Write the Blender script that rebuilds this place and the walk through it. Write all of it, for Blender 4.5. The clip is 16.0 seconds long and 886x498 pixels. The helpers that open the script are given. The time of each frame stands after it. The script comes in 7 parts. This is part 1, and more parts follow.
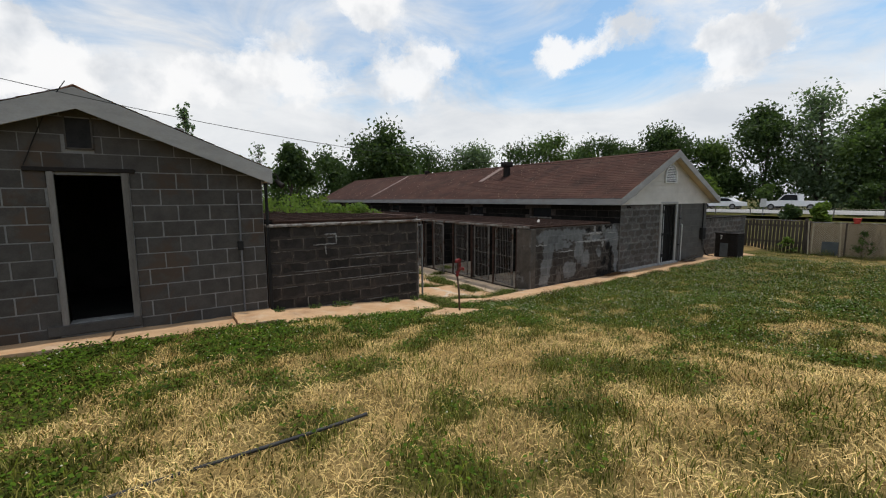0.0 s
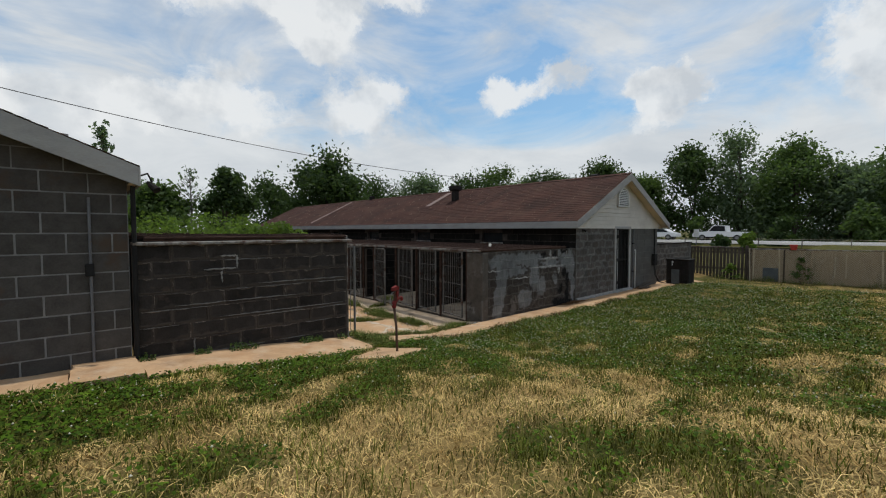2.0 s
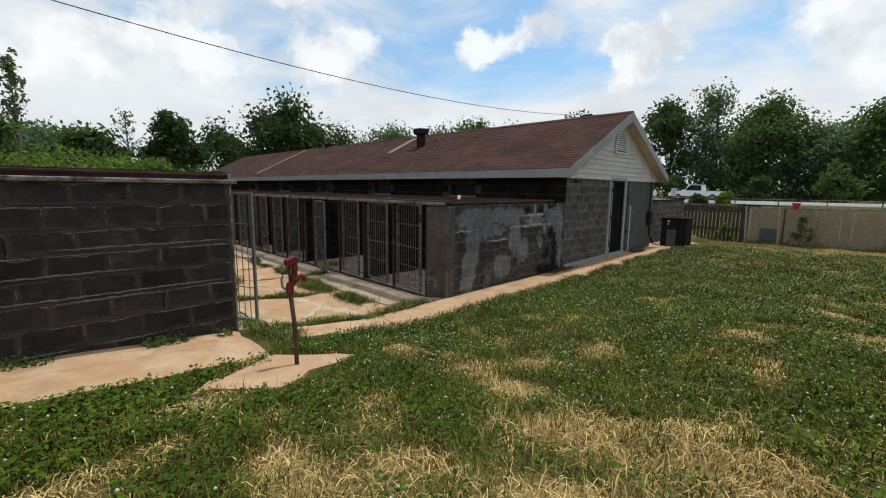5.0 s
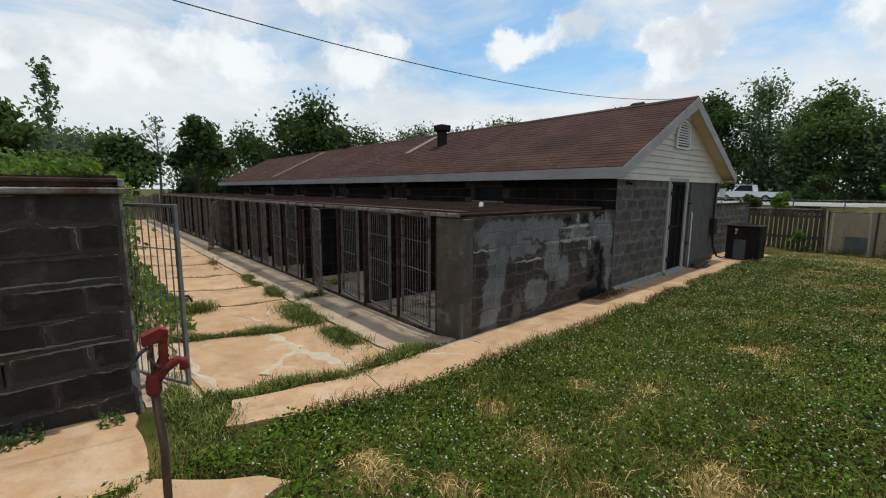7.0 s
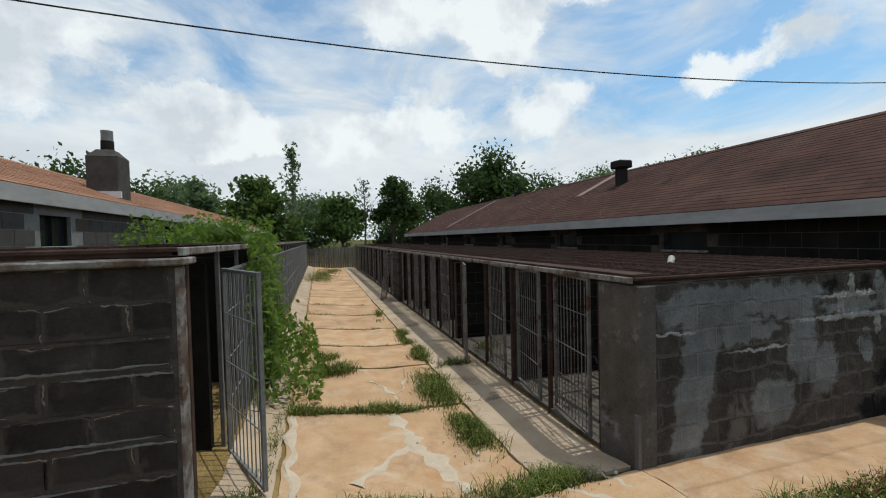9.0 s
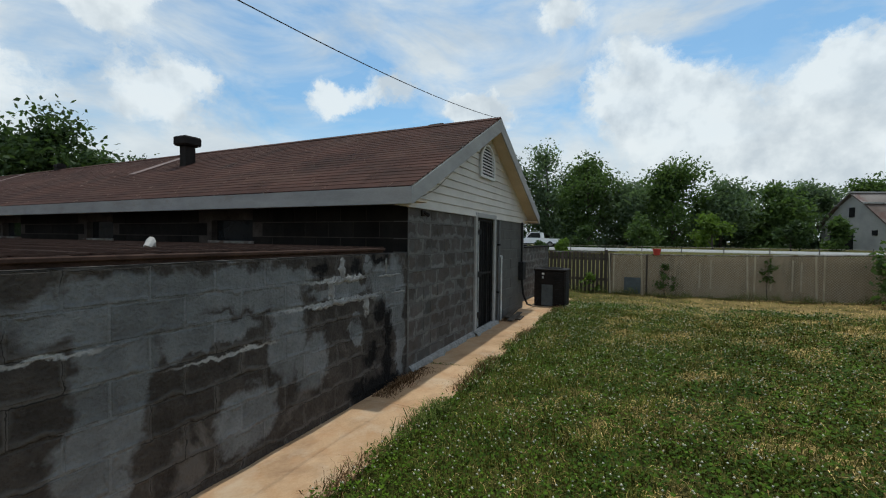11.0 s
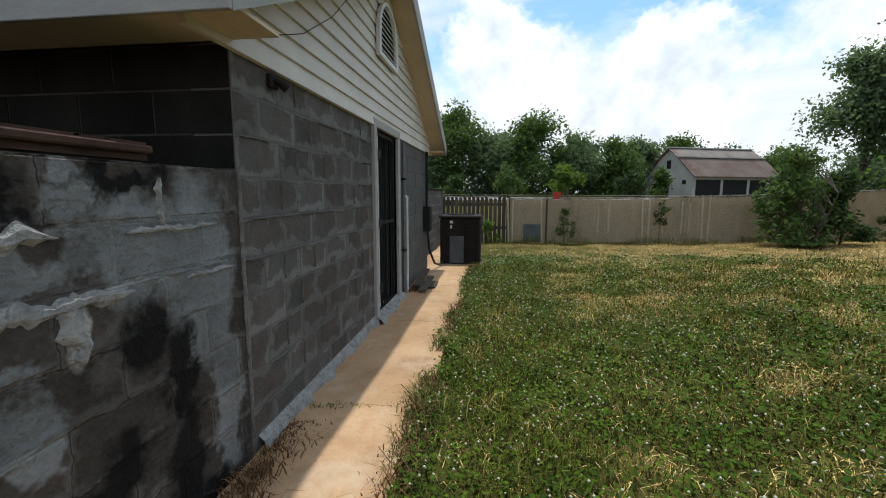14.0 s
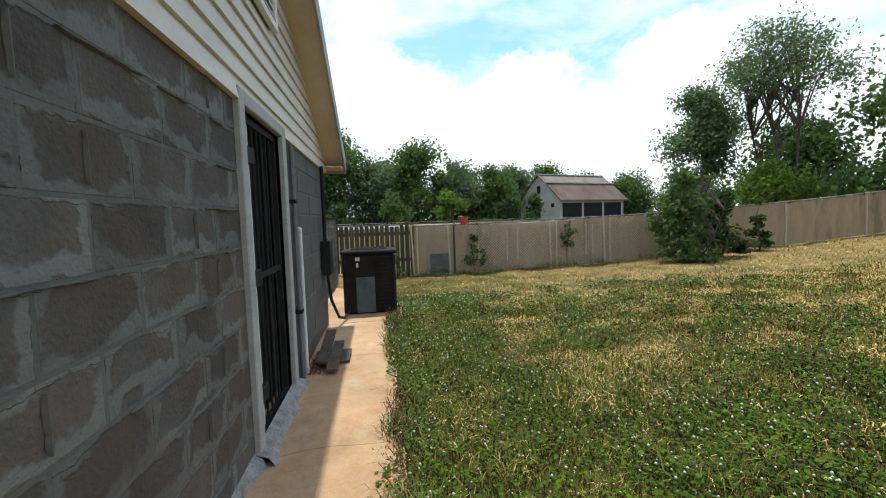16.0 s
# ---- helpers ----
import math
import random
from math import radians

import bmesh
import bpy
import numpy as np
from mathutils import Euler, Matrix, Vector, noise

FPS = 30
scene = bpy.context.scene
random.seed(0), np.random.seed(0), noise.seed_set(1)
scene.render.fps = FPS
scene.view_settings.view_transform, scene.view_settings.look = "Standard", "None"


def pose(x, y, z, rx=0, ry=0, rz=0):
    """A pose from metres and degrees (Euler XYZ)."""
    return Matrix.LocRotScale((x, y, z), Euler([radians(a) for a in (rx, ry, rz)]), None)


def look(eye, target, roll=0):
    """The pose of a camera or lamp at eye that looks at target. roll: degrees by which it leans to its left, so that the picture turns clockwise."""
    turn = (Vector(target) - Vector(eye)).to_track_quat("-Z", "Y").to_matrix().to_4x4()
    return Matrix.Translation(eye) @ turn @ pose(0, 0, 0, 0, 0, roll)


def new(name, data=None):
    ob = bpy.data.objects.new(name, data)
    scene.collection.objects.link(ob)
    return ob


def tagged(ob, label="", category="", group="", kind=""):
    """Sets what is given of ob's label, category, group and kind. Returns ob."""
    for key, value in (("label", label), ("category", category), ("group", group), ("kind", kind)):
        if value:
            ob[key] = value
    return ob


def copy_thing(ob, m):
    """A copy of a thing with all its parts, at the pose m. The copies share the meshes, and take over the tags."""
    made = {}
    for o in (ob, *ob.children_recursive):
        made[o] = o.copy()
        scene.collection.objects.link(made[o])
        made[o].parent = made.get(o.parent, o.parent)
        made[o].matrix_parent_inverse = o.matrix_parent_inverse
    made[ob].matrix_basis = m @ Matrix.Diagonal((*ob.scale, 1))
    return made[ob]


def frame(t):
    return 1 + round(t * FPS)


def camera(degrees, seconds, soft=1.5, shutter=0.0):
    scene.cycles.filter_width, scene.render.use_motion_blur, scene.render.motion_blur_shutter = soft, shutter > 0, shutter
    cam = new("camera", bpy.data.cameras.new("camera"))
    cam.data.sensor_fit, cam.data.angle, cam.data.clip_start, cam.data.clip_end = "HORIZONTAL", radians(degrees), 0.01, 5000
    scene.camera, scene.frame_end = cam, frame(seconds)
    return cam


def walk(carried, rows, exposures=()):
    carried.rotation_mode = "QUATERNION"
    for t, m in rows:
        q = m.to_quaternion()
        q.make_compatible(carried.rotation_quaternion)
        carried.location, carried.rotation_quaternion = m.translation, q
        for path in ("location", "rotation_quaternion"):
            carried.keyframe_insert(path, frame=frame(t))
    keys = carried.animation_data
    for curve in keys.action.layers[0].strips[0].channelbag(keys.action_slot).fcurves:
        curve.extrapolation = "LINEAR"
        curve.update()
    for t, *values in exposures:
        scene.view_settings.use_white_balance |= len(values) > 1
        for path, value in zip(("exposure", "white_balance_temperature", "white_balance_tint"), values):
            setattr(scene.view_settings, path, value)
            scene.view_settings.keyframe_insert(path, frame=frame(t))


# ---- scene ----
cam = camera(93.2, 16.0, 1.15)
PATH = [
    (0, (-7.476, -7.126, 2.19), (-6.353, -5.489, 1.953), -0.3),
    (0.5, (-7.335, -6.977, 2.17), (-6.118, -5.411, 1.907), 1.2),
    (1, (-7.1, -6.76, 2.136), (-5.759, -5.285, 1.979), 0.3),
    (1.5, (-6.825, -6.305, 2.051), (-5.501, -4.806, 2.025), -1.4),
    (2, (-6.523, -6.145, 1.93), (-5.205, -4.644, 1.842), 0.0),
    (2.5, (-6.157, -5.927, 1.928), (-4.788, -4.474, 1.808), -0.3),
    (3, (-5.903, -5.597, 1.921), (-4.592, -4.099, 1.728), 0.7),
    (3.5, (-5.534, -5.377, 1.885), (-4.222, -3.887, 1.641), 0.6),
    (4, (-5.299, -5.12, 1.797), (-3.961, -3.661, 1.514), 0.5),
    (4.5, (-5.048, -4.874, 1.724), (-3.648, -3.474, 1.438), 0.7),
    (7, (-3.41, -3.58, 1.785), (-2.117, -2.085, 1.507), 0.3),
    (7.5, (-3.278, -3.322, 1.798), (-2.359, -1.555, 1.617), 2.3),
    (8, (-3.009, -2.968, 1.88), (-2.512, -1.036, 1.75), 0.4),
    (8.5, (-2.78, -2.79, 1.885), (-2.51, -0.808, 1.87), -1.7),
    (9, (-2.41, -2.733, 1.87), (-1.842, -0.816, 1.815), -1.4),
    (9.5, (-2.031, -2.578, 1.757), (-1.063, -0.829, 1.706), -2.1),
    (10, (-1.598, -2.573, 1.688), (-0.25, -1.097, 1.62), -1.1),
    (12.5, (0.696, -2.054, 1.516), (2.665, -1.708, 1.469), -0.2),
    (13, (1.019, -1.771, 1.451), (2.981, -1.401, 1.334), -1.2),
    (13.5, (1.412, -1.51, 1.368), (3.372, -1.149, 1.198), -0.6),
    (14, (1.813, -1.236, 1.351), (3.777, -0.972, 1.083), 0.2),
    (14.5, (2.24, -1.073, 1.336), (4.215, -0.902, 1.071), -0.0),
    (15, (2.59, -0.882, 1.324), (4.576, -0.85, 1.087), 0.3),
    (15.5, (3.008, -0.757, 1.329), (4.995, -0.879, 1.135), -0.3),
    (16, (3.483, -0.739, 1.337), (5.458, -1.019, 1.194), -1.8),
]
EXPOSURE = [(0.0, -0.14, 6500, 10), (1.5, -0.38, 6350, 8), (3.0, -0.34, 6350, 8), (4.5, -0.1, 6400, 8), (7.0, -0.15, 6350, 7), (9.0, -0.2, 6250, 5), (10.0, -0.36, 6100, 4), (12.5, -0.15, 6050, 3), (13.5, 0.04, 6150, 5), (14.5, 0.33, 6250, 7), (15.5, 0.58, 6250, 7), (16.0, 0.52, 6200, 6)]
walk(cam, [(t, look(eye, target, roll)) for t, eye, target, roll in PATH], EXPOSURE)

# ---- sun, sky, clouds ----
SUN_DIR = Vector((0.32, 0.03, 1.0)).normalized()
SUN_STRENGTH, SKY_STRENGTH = 2.9, 0.108
sun = new("sun", bpy.data.lights.new("sun", "SUN"))
sun.data.energy, sun.data.angle, sun.data.color = SUN_STRENGTH, radians(0.8), (1.0, 0.96, 0.89)
sun.rotation_mode = "QUATERNION"
sun.rotation_quaternion = SUN_DIR.to_track_quat("Z", "Y")

world = bpy.data.worlds.new("sky")
scene.world = world
world.use_nodes = True
wt = world.node_tree
wt.nodes.clear()


def wnode(kind, **vals):
    n = wt.nodes.new(kind)
    for k, v in vals.items():
        n.inputs[k].default_value = v
    return n


sky = wt.nodes.new("ShaderNodeTexSky")
sky.sky_type, sky.sun_disc = "NISHITA", False
sky.sun_elevation = math.asin(SUN_DIR.z)
sky.sun_rotation = math.atan2(SUN_DIR.x, SUN_DIR.y)
sky.dust_density, sky.ozone_density = 1.6, 1.4
coord = wt.nodes.new("ShaderNodeTexCoord")
# cumulus heaps: direction of the middle and angular width
CUMULUS = [
    ((0.39, 0.83, 0.41), 0.085), ((0.23, 0.93, 0.26), 0.13), ((0.04, 0.97, 0.215), 0.10), ((-0.15, 0.956, 0.23), 0.09),
    ((0.72, 0.615, 0.30), 0.07), ((0.795, 0.508, 0.34), 0.065), ((0.9, 0.35, 0.25), 0.09), ((0.885, 0.345, 0.30), 0.06),
    ((0.49, 0.82, 0.27), 0.12), ((-0.24, 0.936, 0.24), 0.11), ((0.15, 0.88, 0.46), 0.10), ((0.35, 0.82, 0.47), 0.11),
    ((0.51, 0.72, 0.49), 0.07), ((0.93, 0.02, 0.31), 0.14), ((0.89, -0.32, 0.30), 0.12), ((0.97, -0.1, 0.2), 0.16),
    ((0.875, 0.16, 0.47), 0.07), ((0.76, -0.58, 0.29), 0.13), ((0.92, -0.35, 0.15), 0.16), ((-0.5, 0.8, 0.35), 0.2),
]
warp = wnode("ShaderNodeTexNoise", Scale=7.0, Detail=9.0, Roughness=0.66)
wt.links.new(coord.outputs["Generated"], warp.inputs["Vector"])
centred = wt.nodes.new("ShaderNodeVectorMath")
centred.operation = "SUBTRACT"
centred.inputs[1].default_value = (0.5, 0.5, 0.5)
wt.links.new(warp.outputs["Color"], centred.inputs[0])
scaled = wt.nodes.new("ShaderNodeVectorMath")
scaled.operation = "SCALE"
scaled.inputs["Scale"].default_value = 0.13
wt.links.new(centred.outputs[0], scaled.inputs[0])
bent = wt.nodes.new("ShaderNodeVectorMath")
bent.operation = "ADD"
wt.links.new(coord.outputs["Generated"], bent.inputs[0])
wt.links.new(scaled.outputs[0], bent.inputs[1])
flat = wt.nodes.new("ShaderNodeVectorMath")
flat.operation = "MULTIPLY"
flat.inputs[1].default_value = (1.0, 1.0, 1.5)
wt.links.new(bent.outputs[0], flat.inputs[0])
total = None
for (cx, cy, cz), width in CUMULUS:
    d = wt.nodes.new("ShaderNodeVectorMath")
    d.operation = "DISTANCE"
    c = Vector((cx, cy, cz)).normalized()
    d.inputs[1].default_value = (c.x, c.y, c.z * 1.5)
    wt.links.new(flat.outputs[0], d.inputs[0])
    m = wt.nodes.new("ShaderNodeMapRange")
    m.interpolation_type = "SMOOTHSTEP"
    m.inputs["From Min"].default_value, m.inputs["From Max"].default_value = width * 1.75, width * 0.2
    wt.links.new(d.outputs["Value"], m.inputs["Value"])
    if total is None:
        total = m.outputs[0]
    else:
        mx = wt.nodes.new("ShaderNodeMath")
        wt.links.new(total, mx.inputs[0])
        wt.links.new(m.outputs[0], mx.inputs[1])
        total = mx.outputs[0]
puff = wnode("ShaderNodeTexNoise", Scale=10.0, Detail=9.0, Roughness=0.62)
wt.links.new(flat.outputs[0], puff.inputs["Vector"])
billow = wt.nodes.new("ShaderNodeMath")
billow.operation = "MULTIPLY_ADD"
billow.inputs[1].default_value = 1.5
wt.links.new(puff.outputs["Fac"], billow.inputs[0])
wt.links.new(total, billow.inputs[2])
heap = wnode("ShaderNodeMapRange", **{"From Min": 1.26, "From Max": 1.72, "To Max": 0.92})
heap.interpolation_type = "SMOOTHSTEP"
wt.links.new(billow.outputs[0], heap.inputs["Value"])
total = heap.outputs[0]
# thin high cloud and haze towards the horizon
veil = wnode("ShaderNodeTexNoise", Scale=2.6, Detail=6.0, Roughness=0.6, Distortion=0.6)
stretch = wt.nodes.new("ShaderNodeMapping")
stretch.inputs["Scale"].default_value = (1.0, 1.0, 2.6)
wt.links.new(coord.outputs["Generated"], stretch.inputs["Vector"])
wt.links.new(stretch.outputs[0], veil.inputs["Vector"])
veil_range = wnode("ShaderNodeMapRange", **{"From Min": 0.38, "From Max": 0.62, "To Min": 0.13, "To Max": 0.92})
wt.links.new(veil.outputs["Fac"], veil_range.inputs["Value"])
split = wt.nodes.new("ShaderNodeSeparateXYZ")
wt.links.new(coord.outputs["Generated"], split.inputs[0])
ragged = wt.nodes.new("ShaderNodeMath")
ragged.operation = "MULTIPLY_ADD"
ragged.inputs[1].default_value = -0.5
wt.links.new(veil.outputs["Fac"], ragged.inputs[0])
wt.links.new(split.outputs["Z"], ragged.inputs[2])
low = wnode("ShaderNodeMapRange", **{"From Min": -0.06, "From Max": 0.15, "To Min": 0.97, "To Max": 0.0})
low.interpolation_type = "SMOOTHSTEP"
wt.links.new(ragged.outputs[0], low.inputs["Value"])
high = wnode("ShaderNodeMapRange", **{"From Min": 0.45, "From Max": 0.8, "To Min": 1.0, "To Max": 0.7})
wt.links.new(split.outputs["Z"], high.inputs["Value"])
fewer = wt.nodes.new("ShaderNodeMath")
fewer.operation = "MULTIPLY"
wt.links.new(veil_range.outputs[0], fewer.inputs[0])
wt.links.new(high.outputs[0], fewer.inputs[1])
# unseen haze overhead, added to make the ambient light less blue
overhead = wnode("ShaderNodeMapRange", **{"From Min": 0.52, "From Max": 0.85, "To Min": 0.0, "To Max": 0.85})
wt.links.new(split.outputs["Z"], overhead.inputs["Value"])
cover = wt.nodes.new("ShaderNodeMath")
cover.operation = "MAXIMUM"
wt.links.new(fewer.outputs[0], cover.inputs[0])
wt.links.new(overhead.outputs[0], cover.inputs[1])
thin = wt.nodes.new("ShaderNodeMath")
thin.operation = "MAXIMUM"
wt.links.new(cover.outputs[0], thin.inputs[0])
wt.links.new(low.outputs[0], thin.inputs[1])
mix_thin = wt.nodes.new("ShaderNodeMix")
mix_thin.data_type = "RGBA"
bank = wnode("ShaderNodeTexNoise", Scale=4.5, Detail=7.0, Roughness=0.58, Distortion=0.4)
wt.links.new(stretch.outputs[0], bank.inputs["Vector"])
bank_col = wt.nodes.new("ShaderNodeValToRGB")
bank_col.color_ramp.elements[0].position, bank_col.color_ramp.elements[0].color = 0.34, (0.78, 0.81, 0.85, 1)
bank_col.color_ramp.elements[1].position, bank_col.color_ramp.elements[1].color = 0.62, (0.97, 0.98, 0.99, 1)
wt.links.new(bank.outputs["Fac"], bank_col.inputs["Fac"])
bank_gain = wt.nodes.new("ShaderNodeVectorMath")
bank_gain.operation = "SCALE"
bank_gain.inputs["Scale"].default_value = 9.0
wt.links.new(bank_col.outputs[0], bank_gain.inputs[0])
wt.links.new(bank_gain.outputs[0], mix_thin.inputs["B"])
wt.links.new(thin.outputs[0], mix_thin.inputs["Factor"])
tint = wt.nodes.new("ShaderNodeMix")
tint.data_type, tint.blend_type = "RGBA", "MULTIPLY"
tint.inputs["Factor"].default_value = 1.0
tint.inputs["B"].default_value = (1.0, 1.47, 1.62, 1)
wt.links.new(sky.outputs[0], tint.inputs["A"])
wt.links.new(tint.outputs["Result"], mix_thin.inputs["A"])
# grey undersides and white tops inside the heaps
body = wnode("ShaderNodeTexNoise", Scale=9.0, Detail=5.0, Roughness=0.55)
wt.links.new(coord.outputs["Generated"], body.inputs["Vector"])
body_col = wt.nodes.new("ShaderNodeValToRGB")
body_col.color_ramp.elements[0].position, body_col.color_ramp.elements[0].color = 0.38, (0.7, 0.73, 0.77, 1)
body_col.color_ramp.elements[1].position, body_col.color_ramp.elements[1].color = 0.56, (1.0, 1.0, 1.0, 1)
wt.links.new(body.outputs["Fac"], body_col.inputs["Fac"])
gain = wt.nodes.new("ShaderNodeVectorMath")
gain.operation = "SCALE"
gain.inputs["Scale"].default_value = 9.9
wt.links.new(body_col.outputs[0], gain.inputs[0])
mix_heap = wt.nodes.new("ShaderNodeMix")
mix_heap.data_type = "RGBA"
wt.links.new(total, mix_heap.inputs["Factor"])
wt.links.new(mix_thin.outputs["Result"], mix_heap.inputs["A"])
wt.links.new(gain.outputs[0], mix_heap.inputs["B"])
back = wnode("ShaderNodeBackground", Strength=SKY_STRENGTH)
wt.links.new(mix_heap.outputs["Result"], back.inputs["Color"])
wout = wt.nodes.new("ShaderNodeOutputWorld")
wt.links.new(back.outputs[0], wout.inputs["Surface"])


# ---- materials ----
def surf(name, c1, c2, scale=6.0, fine=60.0, rough=0.85, bump=0.3, dist=0.01, per_object=0.0, per_island=0.0, metal=0.0,
         spots=None, spot_scale=2.0, spot_range=(0.55, 0.62), tint_attr=None, stretch3=(1, 1, 1), attr_cols=None, smear=None, blobs=()):
    """Two-scale noise colour, relief, optional blotches of another colour and variation from piece to piece."""
    m = bpy.data.materials.new(name)
    m.use_nodes = True
    nt = m.node_tree
    bsdf = nt.nodes["Principled BSDF"]
    bsdf.inputs["Roughness"].default_value, bsdf.inputs["Metallic"].default_value = rough, metal
    bsdf.inputs["Specular IOR Level"].default_value = 0.5 if rough < 0.45 else 0.3 if rough < 0.65 else 0.12
    geo = nt.nodes.new("ShaderNodeNewGeometry")
    mp = nt.nodes.new("ShaderNodeMapping")
    mp.inputs["Scale"].default_value = stretch3
    nt.links.new(geo.outputs["Position"], mp.inputs["Vector"])

    def noise_node(s, detail=5.0, rgh=0.6):
        n = nt.nodes.new("ShaderNodeTexNoise")
        n.inputs["Scale"].default_value, n.inputs["Detail"].default_value, n.inputs["Roughness"].default_value = s, detail, rgh
        nt.links.new(mp.outputs[0], n.inputs["Vector"])
        return n

    big, small = noise_node(scale), noise_node(fine, 3.0)
    add = nt.nodes.new("ShaderNodeMath")
    add.operation = "MULTIPLY_ADD"
    add.inputs[1].default_value = 0.45
    nt.links.new(small.outputs["Fac"], add.inputs[0])
    nt.links.new(big.outputs["Fac"], add.inputs[2])
    rng = nt.nodes.new("ShaderNodeMapRange")
    rng.inputs["From Min"].default_value, rng.inputs["From Max"].default_value = 0.48, 0.98
    nt.links.new(add.outputs[0], rng.inputs["Value"])
    mix = nt.nodes.new("ShaderNodeMix")
    mix.data_type = "RGBA"
    mix.inputs["A"].default_value, mix.inputs["B"].default_value = (*c1, 1), (*c2, 1)
    nt.links.new(rng.outputs[0], mix.inputs["Factor"])
    col = mix.outputs["Result"]
    if attr_cols:
        at = nt.nodes.new("ShaderNodeAttribute")
        at.attribute_name = tint_attr
        mm = nt.nodes.new("ShaderNodeMix")
        mm.data_type = "RGBA"
        nt.links.new(at.outputs["Fac"], mm.inputs["Factor"])
        nt.links.new(col, mm.inputs["A"])
        m2 = nt.nodes.new("ShaderNodeMix")
        m2.data_type = "RGBA"
        m2.inputs["A"].default_value, m2.inputs["B"].default_value = (*attr_cols[0], 1), (*attr_cols[1], 1)
        nt.links.new(rng.outputs[0], m2.inputs["Factor"])
        nt.links.new(m2.outputs["Result"], mm.inputs["B"])
        col = mm.outputs["Result"]
    if spots:
        for i, sc in enumerate(spots):
            sp = noise_node(spot_scale * (1 + 0.37 * i), 6.0, 0.68)
            sp.inputs["Distortion"].default_value = 0.3
            r2 = nt.nodes.new("ShaderNodeMapRange")
            r2.inputs["From Min"].default_value, r2.inputs["From Max"].default_value = spot_range
            nt.links.new(sp.outputs["Fac"], r2.inputs["Value"])
            m3 = nt.nodes.new("ShaderNodeMix")
            m3.data_type = "RGBA"
            m3.inputs["B"].default_value = (*sc, 1)
            nt.links.new(r2.outputs[0], m3.inputs["Factor"])
            nt.links.new(col, m3.inputs["A"])
            col = m3.outputs["Result"]
    def warped(amount, s):
        wn = noise_node(s, 4.0, 0.6)
        wc = nt.nodes.new("ShaderNodeVectorMath")
        wc.operation = "SUBTRACT"
        wc.inputs[1].default_value = (0.5, 0.5, 0.5)
        nt.links.new(wn.outputs["Color"], wc.inputs[0])
        ws = nt.nodes.new("ShaderNodeVectorMath")
        ws.operation = "SCALE"
        ws.inputs["Scale"].default_value = amount
        nt.links.new(wc.outputs[0], ws.inputs[0])
        wa = nt.nodes.new("ShaderNodeVectorMath")
        nt.links.new(geo.outputs["Position"], wa.inputs[0])
        nt.links.new(ws.outputs[0], wa.inputs[1])
        return wa.outputs[0]

    relief = []
    for one in smear or ():
        # mortar dragged unevenly over the block edges: x0, z of the top joint, length, course, width, colour, warp, softness, how often it breaks
        sx0, stop, slen, scourse, swid, scol, swarp, ssoft, sfreq = one
        sp_ = nt.nodes.new("ShaderNodeSeparateXYZ")
        nt.links.new(warped(swarp, 5.0), sp_.inputs[0])
        cb = nt.nodes.new("ShaderNodeCombineXYZ")
        for src, add_, dst in (("X", -sx0, "X"), ("Z", -stop + scourse * 40, "Y")):
            mo = nt.nodes.new("ShaderNodeMath")
            mo.inputs[1].default_value = add_
            nt.links.new(sp_.outputs[src], mo.inputs[0])
            nt.links.new(mo.outputs[0], cb.inputs[dst])
        br = nt.nodes.new("ShaderNodeTexBrick")
        br.offset, br.offset_frequency = 0.5, 2
        for key, val in (("Scale", 1.0), ("Mortar Size", swid), ("Mortar Smooth", ssoft), ("Brick Width", slen), ("Row Height", scourse)):
            br.inputs[key].default_value = val
        nt.links.new(cb.outputs[0], br.inputs["Vector"])
        brk = noise_node(sfreq, 5.0, 0.65)
        bk = nt.nodes.new("ShaderNodeMapRange")
        bk.inputs["From Min"].default_value, bk.inputs["From Max"].default_value = 0.3, 0.48
        nt.links.new(brk.outputs["Fac"], bk.inputs["Value"])
        mu = nt.nodes.new("ShaderNodeMath")
        mu.operation = "MULTIPLY"
        nt.links.new(br.outputs["Fac"], mu.inputs[0])
        nt.links.new(bk.outputs[0], mu.inputs[1])
        ms = nt.nodes.new("ShaderNodeMix")
        ms.data_type = "RGBA"
        relief.append(mu.outputs[0])
        ms.inputs["B"].default_value = (*scol, 1)
        nt.links.new(mu.outputs[0], ms.inputs["Factor"])
        nt.links.new(col, ms.inputs["A"])
        col = ms.outputs["Result"]
    for bcol, bwarp, bscale, soft_from, soft_to, spots_at in blobs:
        # stains with a ragged outline: (x, z, half width, half height)
        wp = warped(bwarp, bscale)
        tot = None
        for bx, bz, brx, brz in spots_at:
            off = nt.nodes.new("ShaderNodeVectorMath")
            off.operation = "MULTIPLY_ADD"
            off.inputs[1].default_value = (1 / brx, 0, 1 / brz)
            off.inputs[2].default_value = (-bx / brx, 0, -bz / brz)
            nt.links.new(wp, off.inputs[0])
            ln = nt.nodes.new("ShaderNodeVectorMath")
            ln.operation = "LENGTH"
            nt.links.new(off.outputs[0], ln.inputs[0])
            mr = nt.nodes.new("ShaderNodeMapRange")
            mr.inputs["From Min"].default_value, mr.inputs["From Max"].default_value = soft_from, soft_to
            nt.links.new(ln.outputs["Value"], mr.inputs["Value"])
            if tot is None:
                tot = mr.outputs[0]
            else:
                mm_ = nt.nodes.new("ShaderNodeMath")
                mm_.operation = "MAXIMUM"
                nt.links.new(tot, mm_.inputs[0])
                nt.links.new(mr.outputs[0], mm_.inputs[1])
                tot = mm_.outputs[0]
        grain_ = nt.nodes.new("ShaderNodeMix")
        grain_.data_type = "RGBA"
